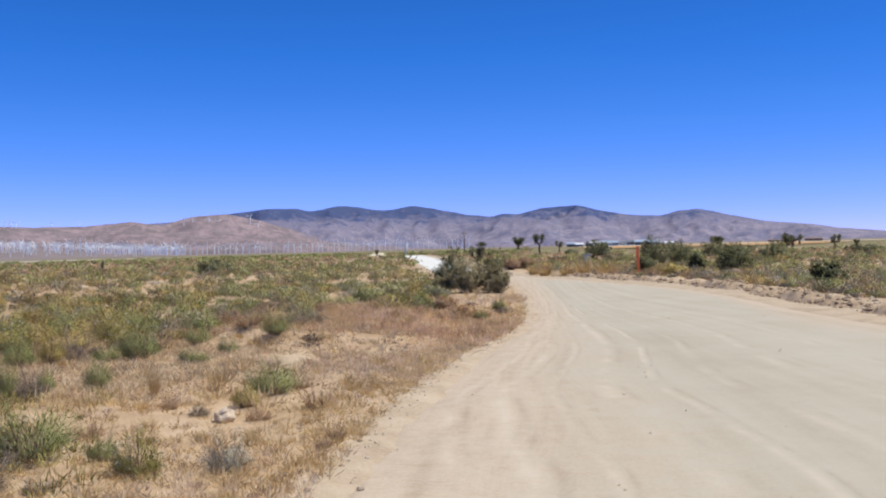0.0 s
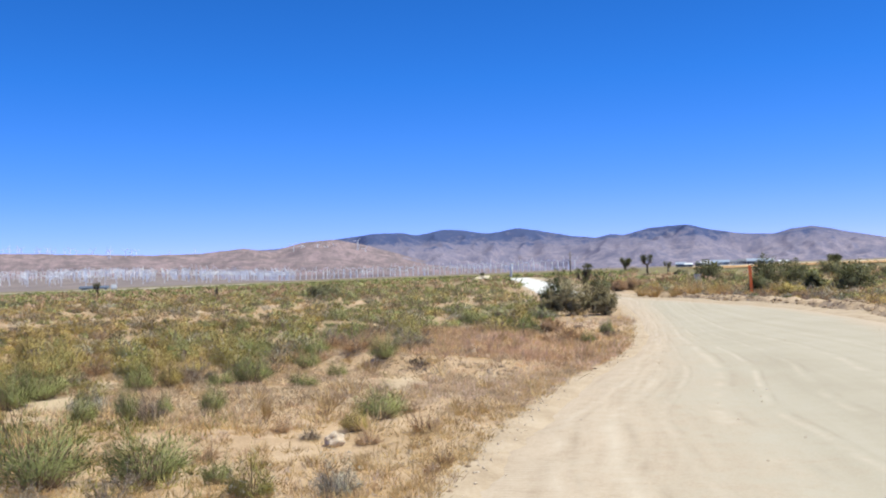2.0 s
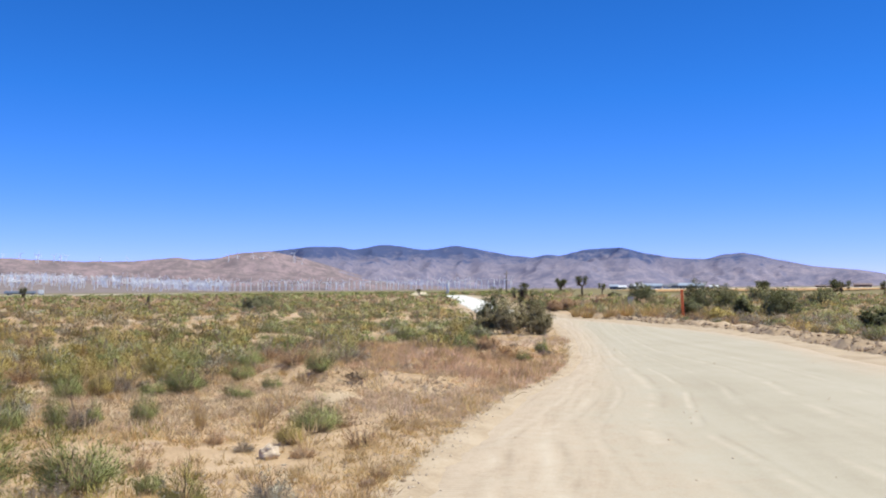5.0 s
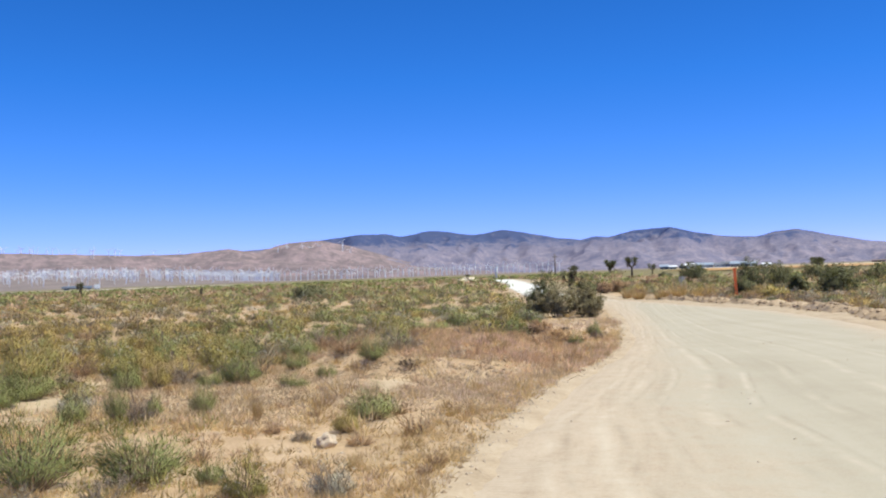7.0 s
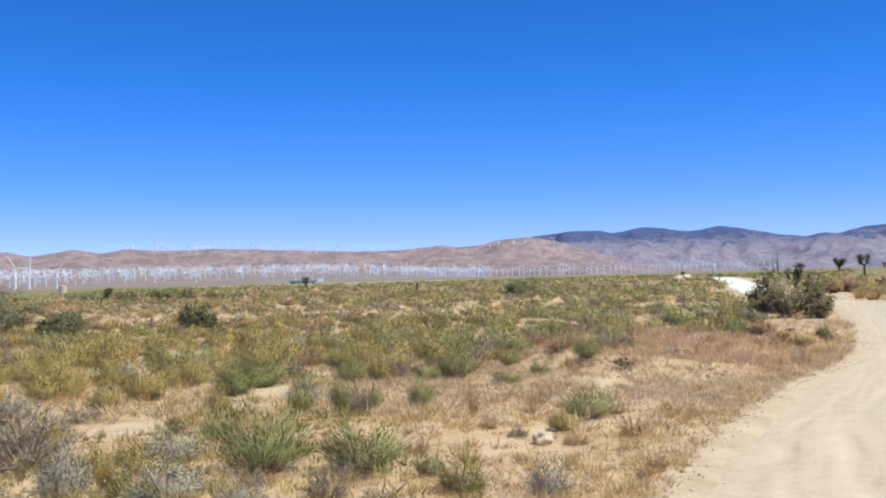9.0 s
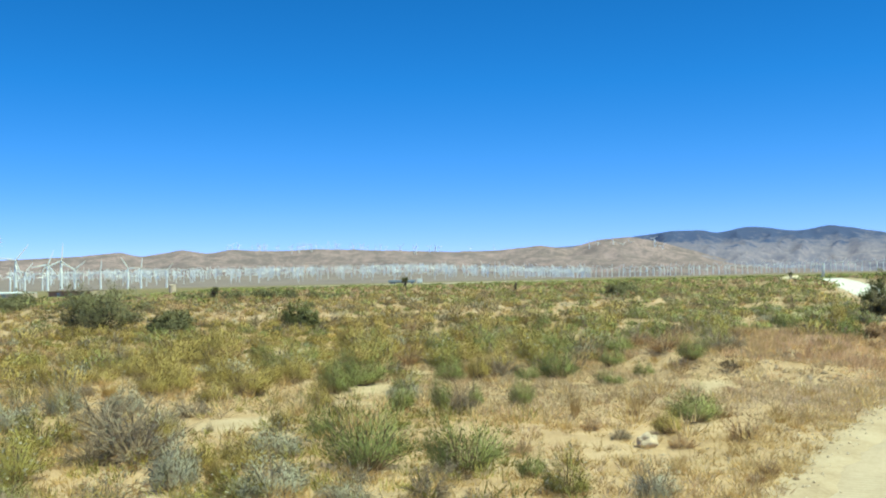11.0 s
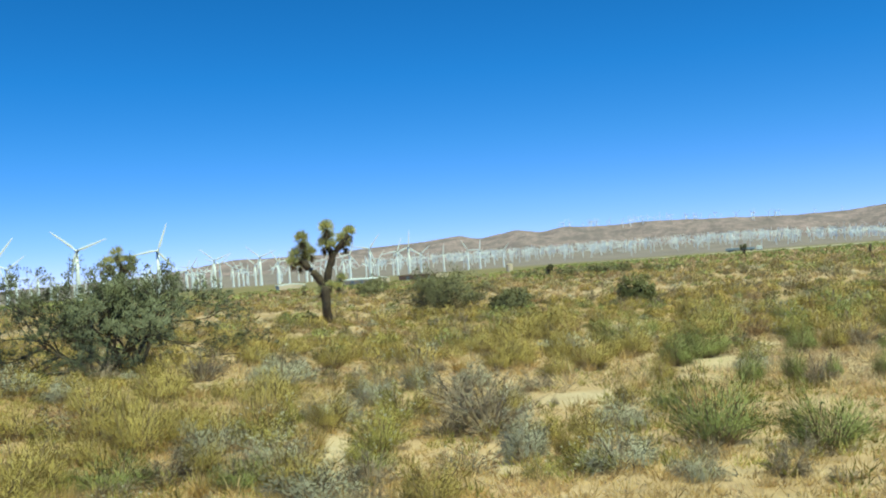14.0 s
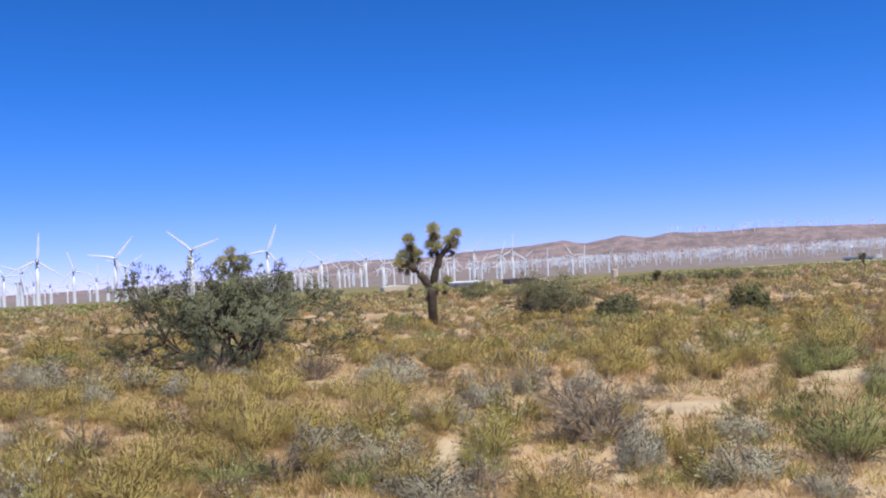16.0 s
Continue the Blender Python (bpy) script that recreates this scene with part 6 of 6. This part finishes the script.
scrub("roadside_sage", "grey-green low brush behind the berm", M_SAGE, 260, 20, 60, 0.65, 0.34, 160, (0.06, 0.009), 215, 0.8, 0.4, beyond_berm, 2.0, True)
scrub("roadside_gold", "straw-gold brush behind the berm", M_GOLDEN, 170, 20, 60, 0.6, 0.36, 160, (0.07, 0.008), 216, 0.8, 0.4, beyond_berm, 2.0, True)
scrub("dry_grass", "short golden dry grass between the bushes", M_DRYGRASS, 7600, 4.2, 26, 0.24, 0.065, 20, (0.06, 0.0032), 207, 0.55, 0.25, grassy, 3.6)
scrub("golden_grass", "straw-gold dry grass carpet between the bushes", M_DRYGRASS, 2600, 4.5, 32, 0.34, 0.12, 24, (0.08, 0.005), 218, 0.6, 0.35, sunny_side, 3.0)
scrub("low_weeds", "small yellow-green weeds and seedlings in the dry grass", M_YELLOWGREEN, 4200, 4.4, 34, 0.27, 0.17, 34, (0.06, 0.005), 228, 0.6, 0.5, sunny_side, 2.4)
scrub("olive_gold_scrub", "olive-gold low bushes across the plain", M_OLIVEGOLD, 300, 14, 38, 0.7, 0.40, 380, (0.06, 0.0085), 219, 0.8, 0.4, golder, 1.3, True)
scrub("olive_gold_scrub_beyond", "olive-gold low bushes across the plain", M_OLIVEGOLD, 620, 36, 105, 1.0, 0.46, 150, (0.09, 0.015), 226, 0.8, 0.4, golder, 1.4, True)
scrub("straw_thatch", "flattened grey straw and dead grass over the sand", M_THATCH, 2600, 4.6, 17, 0.46, 0.05, 26, (0.08, 0.0045), 227, 0.55, 0.0, thatched, 2.6)
scrub("rusty_grass", "short rusty dry grass on the sandy ground", M_ROSEGRASS, 3200, 4.5, 26, 0.26, 0.065, 20, (0.06, 0.0032), 208, 0.55, 0.25, grassy, 3.6)
scrub("verge_grass", "thin dry grass and weeds along the road verge", M_PINKGRASS, 1100, 4.5, 30, 0.22, 0.08, 20, (0.06, 0.004), 210, 0.55, 0.7, verge, 4.5)
scrub("edge_grass", "dry straw grass fringing the edge of the dirt road", M_DRYGRASS, 420, 5.0, 30, 0.2, 0.07, 22, (0.06, 0.004), 229, 0.5, 0.5, fringe, 1.2)
scrub("bank_grass", "rusty dry grass patches on a low sandy bank", M_ROSEGRASS, 900, 12, 30, 0.34, 0.13, 24, (0.10, 0.0055), 211, 0.55, 0.7, bank_top, 5.0)
scrub("bank_straw", "pale straw grass patches on a low sandy bank", M_DRYGRASS, 500, 12, 30, 0.36, 0.16, 24, (0.11, 0.0055), 217, 0.55, 0.8, bank_top, 5.0)


def scrub_stems():
    """The bare brown stems that show under the crowns of the low bushes."""
    r = np.random.RandomState(311)
    p = np.concatenate(ROOTS)
    n, k = len(p), 22
    a, lean = r.uniform(0, 2 * np.pi, (n, k)), 1.15 * np.sqrt(r.rand(n, k))
    reach = r.uniform(0.45, 0.8, (n, k))
    root = np.stack([p[:, 0, None] + 0.06 * np.cos(a), p[:, 1, None] + 0.06 * np.sin(a), np.broadcast_to(p[:, 2, None] - 0.01, (n, k))], -1)
    tip = np.stack([p[:, 0, None] + np.sin(lean) * np.cos(a) * reach * p[:, 3, None] * 0.5, p[:, 1, None] + np.sin(lean) * np.sin(a) * reach * p[:, 3, None] * 0.5,
                    p[:, 2, None] + np.cos(lean) * reach * p[:, 4, None]], -1)
    s = np.cross(tip - root, r.normal(0, 1, (n, k, 3)))
    s /= np.linalg.norm(s, axis=-1, keepdims=True) + 1e-9
    wd = (0.012 * (1 + np.hypot(p[:, 0], p[:, 1]) / 60))[:, None, None]
    v = np.stack([root - s * wd * 0.5, tip - s * wd, tip + s * wd], 2).reshape(-1, 3)
    ob = link_mesh("scrub_stems", v, np.arange(len(v)).reshape(-1, 3), M_GREYTWIG)
    tagged(ob, "bare brown stems under the low desert bushes", "scrub", kind="stuff")


scrub_stems()


def litter():
    """Dead twigs and leaf scraps lying on the sand."""
    r = np.random.RandomState(301)
    n = 16000
    az = np.radians(r.uniform(-5, 80, n))
    rr = 4.3 + 20 * r.rand(n)
    x, y = -np.sin(az) * rr, np.cos(az) * rr
    ok = ~inside_road(x, y) & (fbm(x, y, 0.6, 3, 303) > -0.05)
    x, y = x[ok], y[ok]
    z = land(x, y) + 0.006
    n = len(x)
    a = r.uniform(0, 2 * np.pi, n)
    ln, wd = r.uniform(0.02, 0.09, n), r.uniform(0.003, 0.007, n)
    d = np.stack([np.cos(a), np.sin(a), r.uniform(-0.05, 0.3, n)], -1)
    s = np.stack([-np.sin(a), np.cos(a), r.uniform(-0.2, 0.2, n)], -1)
    p = np.stack([x, y, z], -1)
    tri = np.stack([p - s * wd[:, None], p + s * wd[:, None], p + d * ln[:, None]], 1).reshape(-1, 3)
    ob = link_mesh("ground_litter", tri, np.arange(len(tri)).reshape(-1, 3), M_BARK)
    tagged(ob, "dark dead twigs and leaf scraps lying on the sand", "litter", kind="stuff")


litter()

# ---- things along the road and on the plain ----
def icorock(name, label, x, y, size, seed, sink=0.3, mat=M_ROCK):
    bm = bmesh.new()
    bmesh.ops.create_icosphere(bm, subdivisions=3, radius=0.5)
    for v in bm.verts:
        k = 1 + 0.55 * noise.noise(v.co * 2.6 + Vector((seed, 0, 0))) + 0.12 * noise.noise(v.co * 6 + Vector((0, seed, 0)))
        v.co = Vector((v.co.x * k, v.co.y * k * 0.8, v.co.z * k * 0.75))
    me = bpy.data.meshes.new(name)
    bm.to_mesh(me)
    bm.free()
    me.materials.append(mat)
    ob = new(name, me)
    ob.matrix_basis = pose(x, y, land(x, y) + size * (0.5 - sink) * 0.75, 0, 0, seed * 40)
    ob.scale = (size, size, size)
    return tagged(ob, label, "rock", "rocks")


icorock("rock", "pale angular rock among dry grass", -1.97, 8.60, 0.185, 1.0, 0.12, M_PALEROCK)
icorock("rock", "small dark stone on the sandy ground", -6.5, 8.33, 0.10, 2.0)
icorock("rock", "small pale stone at the road edge", -0.55, 6.15, 0.06, 3.0)


def pebbles():
    """Gravel and clods along both road edges."""
    r = random.Random(55)
    bag = Bag()
    for i in range(1700):
        k = r.randrange(14, 60) if i < 900 else r.randrange(6, 110)
        e = EDGE_L if r.random() < 0.45 else EDGE_R
        left = e is EDGE_L
        p = e[k] + (e[k + 1] - e[k]) * r.random()
        off = abs(r.gauss(0, 0.5)) * (-1 if left else 1) + (0.15 if left else 0.5 + abs(r.gauss(0.3, 0.6)))
        x, y = p[0] + off, p[1]
        s = r.uniform(0.004, 0.02) * (1 if left else r.choice((1.2, 2, 2.6)))
        z = land(x, y) + s * 0.2
        vs = [Vector((x, y, z)) + Vector((a, b, c)) * s * r.uniform(0.7, 1.4) for a, b, c in ((1, 0, 0), (-1, 0, 0), (0, 1, 0), (0, -1, 0), (0, 0, 0.8), (0, 0, -0.8))]
        bag.add(vs, [(0, 2, 4), (2, 1, 4), (1, 3, 4), (3, 0, 4), (2, 0, 5), (1, 2, 5), (3, 1, 5), (0, 3, 5)])
    ob = bag.made("gravel", M_ROCK)
    tagged(ob, "loose pale gravel and clods along the road edges", "gravel", kind="stuff")


pebbles()


def road_stones():
    """Small loose stones lying on the packed dirt."""
    r = random.Random(59)
    bag = Bag()
    for _ in range(260):
        x, y = r.uniform(-0.4, 7.5), r.uniform(4.5, 30)
        if not inside_road(np.array([x]), np.array([y]))[0]:
            continue
        s = r.uniform(0.004, 0.010) * r.choice((0.7, 1, 1, 1.5))
        z = float(lie(x, y)) - 0.006
        vs = [Vector((x, y, z)) + Vector((a, b, c)) * s * r.uniform(0.7, 1.4) for a, b, c in ((1.4, 0, 0), (-1.4, 0, 0), (0, 1, 0), (0, -1, 0), (0, 0, 0.8), (0, 0, -0.8))]
        bag.add(vs, [(0, 2, 4), (2, 1, 4), (1, 3, 4), (3, 0, 4), (2, 0, 5), (1, 2, 5), (3, 1, 5), (0, 3, 5)])
    ob = bag.made("road_stones", M_ROCK)
    tagged(ob, "small tan stones scattered on the dirt road", "stones", kind="stuff")


road_stones()


def bank_clods():
    """Broken lumps of dried earth on the scraped face of the bank and down the verge."""
    r = random.Random(57)
    bag = Bag()
    for i in range(520):
        if i < 330:
            x = r.uniform(-3.4, -0.5)
            y = 13.9 - 0.28 * x + r.gauss(0, 0.14)
        else:
            k = r.randrange(20, 75)
            x, y = EDGE_L[k] + np.array([-abs(r.gauss(0.25, 0.45)), r.uniform(-0.3, 0.3)])
        s = r.uniform(0.015, 0.05) * (r.choice((0.2, 0.3, 0.5, 0.9)) if i < 330 else r.choice((0.25, 0.4, 0.6)))
        z = land(x, y) + s * 0.15
        vs = [Vector((x, y, z)) + Vector((a, b, c)) * s * r.uniform(0.7, 1.5) for a, b, c in ((1.3, 0, 0), (-1.3, 0, 0), (0, 1, 0), (0, -1, 0), (0, 0, 0.7), (0, 0, -0.7))]
        bag.add(vs, [(0, 2, 4), (2, 1, 4), (1, 3, 4), (3, 0, 4), (2, 0, 5), (1, 2, 5), (3, 1, 5), (0, 3, 5)])
    ob = bag.made("dirt_clods", M_CLOD)
    tagged(ob, "broken lumps of dried earth on the scraped bank", "clods", kind="stuff")


bank_clods()

for x, y, w in ((5.0, 47.6, 0.7), (5.9, 46.4, 0.6), (6.7, 46.0, 0.8), (7.5, 45.6, 0.6), (8.2, 46.5, 0.7), (4.6, 49.5, 0.6), (9.6, 43.0, 0.6)):
    shrub("grasstuft", x, y, w * 1.4, w)

def marker_post(x, y, height):
    t = thing("marker_post", "tall slim orange plastic marker post beside the road", "post", at=pose(x, y, land(x, y) - 0.05, 0, -2.5, 0))
    bm = bmesh.new()
    box(bm, -0.065, 0.065, -0.02, 0.02, 0, height, 0.012)
    part("blade", bm, M_ORANGE, t)
    bm = bmesh.new()
    box(bm, -0.075, 0.075, -0.03, 0.03, 0, 0.12, 0.01)
    part("base_sleeve", bm, M_GREYBOX, t, "grey metal ground sleeve")


marker_post(9.03, 44.6, 1.42)


def utility_box(x, y):
    t = thing("utility_pedestal", "small grey metal utility pedestal among the scrub", "utility box", at=pose(x, y, land(x, y), 0, 0, 12))
    bm = bmesh.new()
    box(bm, -0.2, 0.2, -0.13, 0.13, 0.2, 0.78, 0.03)
    part("body", bm, M_GREYBOX, t)
    bm = bmesh.new()
    box(bm, -0.22, 0.22, -0.15, 0.15, 0.78, 0.84, 0.02)
    part("cap", bm, M_GREYBOX, t)
    bm = bmesh.new()
    box(bm, -0.05, 0.05, -0.05, 0.05, -0.1, 0.2)
    part("foot", bm, M_WOODPOLE, t, "dark wooden foot")


utility_box(10.3, 68.9)


def white_marker(bearing, r, low, high):
    x, y = at_polar(bearing, r)
    z = land(x, y)
    top = EYE + math.tan(radians(high)) * r - z
    t = thing("white_marker", "white painted pipeline marker standing on the plain", "marker", at=pose(x, y, z - 0.1, 0, 3, 0))
    v, f = tube([(0, 0, 0), (0, 0, top * 0.7), (0, 0, top)], [0.32, 0.3, 0.22], 8)
    link_mesh("pipe", v, f, M_WHITE, t, smooth=True)
    v, f = tube([(0, 0, top), (0, 0, top + 0.12)], [0.36, 0.3], 8)
    link_mesh("cap", v, f, M_WHITE, t)


white_marker(2.22, 230, 0.05, 0.62)


def utility_pole(bearing, r, high):
    x, y = at_polar(bearing, r)
    z = land(x, y)
    top = EYE + math.tan(radians(high)) * r - z
    t = thing("utility_pole", "thin weathered wooden utility pole with a crossarm", "utility pole", at=pose(x, y, z - 0.5, 0, 0, bearing + 40))
    v, f = tube([(0, 0, 0), (0, 0, top + 0.5)], [0.22, 0.15], 8)
    link_mesh("pole", v, f, M_WOODPOLE, t, smooth=True)
    bm = bmesh.new()
    box(bm, -1.1, 1.1, -0.08, 0.08, top - 0.6, top - 0.4)
    part("crossarm", bm, M_WOODPOLE, t)
    for k in (-1, -0.4, 0.4, 1):
        v, f = tube([(k, 0, top - 0.4), (k, 0, top - 0.2)], [0.06, 0.04], 6)
        link_mesh("insulator", v, f, M_GREYBOX, t, "grey ceramic insulator")


utility_pole(-1.28, 330, 1.23)


def stump(x, y, height):
    t = thing("dead_stump", "blackened dead joshua stump standing upright", "stump", at=pose(x, y, land(x, y) - 0.1, 0, 3, 0))
    v, f = tube([(0, 0, 0), (0.02, 0, height * 0.4), (-0.02, 0, height * 0.8), (0.03, 0, height + 0.1)], [0.16, 0.13, 0.14, 0.08], 8)
    link_mesh("trunk", v, f, M_JTRUNK, t, smooth=True)
    v, f = tube([(0, 0, height * 0.8), (0.16, 0, height * 0.95)], [0.07, 0.05], 6)
    link_mesh("limb", v, f, M_JTRUNK, t)


stump(-33.8, 95.7, 1.1)


def sand_heap(bearing, r, width, height):
    x, y = at_polar(bearing, r)
    bm = bmesh.new()
    bmesh.ops.create_icosphere(bm, subdivisions=4, radius=1)
    for v in bm.verts:
        k = 1 + 0.25 * noise.noise(v.co * 2.0)
        v.co = Vector((v.co.x * width / 2 * k, v.co.y * width / 3 * k, v.co.z * height * k))
    me = bpy.data.meshes.new("sand_heap")
    bm.to_mesh(me)
    bm.free()
    me.materials.append(M_PALEFIELD)
    ob = new("sand_heap", me)
    ob.matrix_basis = pose(x, y, land(x, y), 0, 0, bearing)
    tagged(ob, "pale heap of bare sand out on the plain", "sand pile")


sand_heap(3.9, 180, 3.8, 0.9)
small_joshua(*at_polar(3.88, 172), 1.5, 71)


# ---- buildings ----
M_BLUEROOF = surface("pale_blue_metal_roof", (0.24, 0.29, 0.36), (0.38, 0.43, 0.50), 0.1, 3, 0.5, 0.1)


def shed(left, corner, right, r, wall, turn, side_mat, roof_mat, label):
    """A long low block shed: its long side runs from bearing left to corner, its end wall from there to right."""
    length = math.radians(left - corner) * r / math.cos(radians(turn))
    deep = math.radians(corner - right) * r / math.sin(radians(turn))
    x, y = at_polar(corner, r)
    t = thing("shed", label, "building", "wind farm sheds", pose(x, y, land(x, y), 0, 0, corner - turn))
    bm = bmesh.new()
    box(bm, -length, -0.1, 0, 0.3, -1.5, wall)
    part("side_wall", bm, side_mat, t)
    bm = bmesh.new()
    box(bm, -length, -0.1, deep - 0.3, deep, -1.5, wall)
    part("side_wall", bm, side_mat, t)
    for at in (-0.3, -length - 0.2):
        bm = bmesh.new()
        vs = [bm.verts.new(c) for c in ((at, 0, -1.5), (at, deep, -1.5), (at, deep, wall), (at, deep / 2, wall + 0.5), (at, 0, wall))]
        far = [bm.verts.new((v.co.x + 0.3, v.co.y, v.co.z)) for v in vs]
        bm.faces.new(list(reversed(vs)))
        bm.faces.new(far)
        for k in range(5):
            bm.faces.new((vs[k], vs[(k + 1) % 5], far[(k + 1) % 5], far[k]))
        part("end_wall", bm, M_TANWALL, t, "tan block end wall")
    bm = bmesh.new()
    ends = [[bm.verts.new((at, c, z)) for c, z in ((-0.4, wall), (deep / 2, wall + 0.55), (deep + 0.4, wall), (deep + 0.4, wall + 0.45), (deep / 2, wall + 1.0), (-0.4, wall + 0.45))] for at in (-length - 0.4, -0.5)]
    for k in range(6):
        bm.faces.new((ends[0][k], ends[1][k], ends[1][(k + 1) % 6], ends[0][(k + 1) % 6]))
    bm.faces.new(list(reversed(ends[1])))
    bm.faces.new(ends[0])
    part("roof", bm, roof_mat, t)
    for k in range(3):
        bm = bmesh.new()
        at = -length * (0.2 + 0.28 * k)
        box(bm, at - 0.9, at + 0.9, -0.06, -0.004, -0.5, 1.9)
        part("door", bm, M_GREYBOX, t, "grey metal door")


shed(53.1, 52.9, 51.4, 450, 2.0, 76, M_TANWALL, M_ROOF, "low tan block shed under a white roof")
shed(49.1, 47.2, 46.4, 452, 2.0, 28, M_TANWALL, M_ROOF, "long low tan shed under a bright white roof")
shed(45.9, 43.7, 42.9, 470, 2.1, 28, M_REDBROWN, M_SHADOWROOF, "long low red-brown shed with a tan end wall")


def tank(bearing, r, wide, high):
    x, y = at_polar(bearing, r)
    t = thing("water_tank", "squat pale tan water tank on the plain", "tank", at=pose(x, y, land(x, y), 0, 0, 0))
    v, f = tube([(0, 0, -1), (0, 0, high)], [wide / 2, wide / 2], 20)
    link_mesh("body", v, f, M_TANWALL, t, smooth=False)
    v, f = tube([(0, 0, high), (0, 0, high + wide * 0.1)], [wide / 2 + 0.05, 0.1], 20)
    link_mesh("lid", v, f, M_TANWALL, t)


tank(39.3, 450, 3.2, 3.4)


def trailer(bearing_a, bearing_b, r, high):
    xa, ya = at_polar(bearing_a, r)
    xb, yb = at_polar(bearing_b, r)
    ln = math.hypot(xb - xa, yb - ya)
    t = thing("trailer", "long low blue-white trailer parked beside the far highway", "trailer", at=pose((xa + xb) / 2, (ya + yb) / 2, land(xa, ya), 0, 0, math.degrees(math.atan2(yb - ya, xb - xa))))
    bm = bmesh.new()
    box(bm, -ln / 2, ln * 0.3, -1.2, 1.2, 0.9, high * 0.8, 0.1)
    part("body", bm, M_BLUEROOF, t)
    bm = bmesh.new()
    box(bm, -ln / 2 + 0.3, ln * 0.28, -1.26, -1.204, 0.95, high * 0.5)
    part("side_panel", bm, M_GLASS, t, "dark lower side panel")
    bm = bmesh.new()
    box(bm, ln * 0.34, ln / 2, -1.2, 1.2, 0.7, high, 0.2)
    part("cab", bm, M_WHITE, t, "white cab")
    for k in (-0.4, -0.33, 0.2, 0.38, 0.46):
        v, f = tube([(k * ln, -1.2, 0.45), (k * ln, 1.2, 0.45)], [0.5, 0.5], 12)
        link_mesh("wheel", v, f, M_GLASS, t, "dark rubber wheel")


trailer(26.9, 24.9, 420, 2.5)


def low_building(bearing, width_deg, r, high, wall_mat, roof_mat, label, windows=5):
    x, y = at_polar(bearing, r)
    w = math.radians(width_deg) * r
    t = thing("building", label, "building", "distant buildings", pose(x, y, land(x, y), 0, 0, bearing))
    bm = bmesh.new()
    box(bm, -w / 2, w / 2, 0, 14, -2, high * 0.6)
    part("wall", bm, wall_mat, t)
    bm = bmesh.new()
    eave, ridge = high * 0.62, high * 1.05
    prof = ((-0.5, eave), (7, ridge), (14.5, eave), (14.5, eave - 0.3), (7, ridge - 0.3), (-0.5, eave - 0.3))
    ends = [[bm.verts.new((s * (w / 2 + 0.4), a, c)) for a, c in prof] for s in (-1, 1)]
    for k in range(6):
        bm.faces.new((ends[0][k], ends[1][k], ends[1][(k + 1) % 6], ends[0][(k + 1) % 6]))
    bm.faces.new(ends[1])
    bm.faces.new(list(reversed(ends[0])))
    part("roof", bm, roof_mat, t)
    for k in range(windows):
        c = -w / 2 + w * (k + 0.5) / windows
        bm = bmesh.new()
        box(bm, c - w / windows * 0.25, c + w / windows * 0.25, -0.12, -0.004, high * 0.25, high * 0.42)
        part("window", bm, M_GLASS, t, "dark window")


brnd = random.Random(5)
for i in range(11):
    low_building(-7.6 - 0.49 * i + brnd.uniform(-0.08, 0.08), brnd.uniform(0.36, 0.56), 640 + brnd.uniform(-20, 20), 2.6 + 0.12 * i + brnd.uniform(-0.4, 0.6), brnd.choice((M_BLUEWHITE, M_GLASS, M_GLASS)), brnd.choice((M_BLUEROOF, M_BLUEROOF, M_GEAR, M_ROOF)),
                 "low blue-white industrial building in a far row", brnd.randint(3, 5))
low_building(-13.2, 0.5, 660, 2.2, M_WHITE, M_ROOF, "small white building in a far row", 2)
low_building(-19.4, 1.6, 700, 1.8, M_REDBROWN, M_SHADOWROOF, "long low red-brown building on the far plain", 6)
low_building(-21.0, 0.9, 690, 2.6, M_REDBROWN, M_SHADOWROOF, "low red-brown barn on the far plain", 4)


def field_strip(name, label, mat, b0, b1, r0, r1, raised=0.0):
    """A level strip of land between two bearings and two distances, laid just above the plain."""
    verts, faces = [], []
    bs = np.linspace(b0, b1, 50)
    for i, bb in enumerate(bs):
        fade = min(1, 6 * i / 49, 6 * (49 - i) / 49)
        mid = (r0 + r1) / 2
        for r in np.linspace(mid - (mid - r0) * fade - 0.5, mid + (r1 - mid) * fade + 0.5, 8):
            x, y = at_polar(bb, r)
            verts.append((x, y, land(x, y, road=False) + 0.25 + raised * fade * (r - r0) / (r1 - r0)))
    for i in range(49):
        for k in range(7):
            faces.append((i * 8 + k, i * 8 + k + 1, (i + 1) * 8 + k + 1, (i + 1) * 8 + k))
    ob = link_mesh(name, verts, faces, mat)
    tagged(ob, label, "field", kind="structure")


field_strip("dry_field", "orange-brown dry stubble field on the far plain", M_FIELD, -23, -7.5, 270, 480)
field_strip("pale_field", "pale straw-coloured field on the far plain", M_PALEFIELD, -27, -7.0, 500, 632)
field_strip("highway", "pale far-off highway on a low embankment across the plain", M_ASPHALT, 36, 14, 330, 345, 0.3)
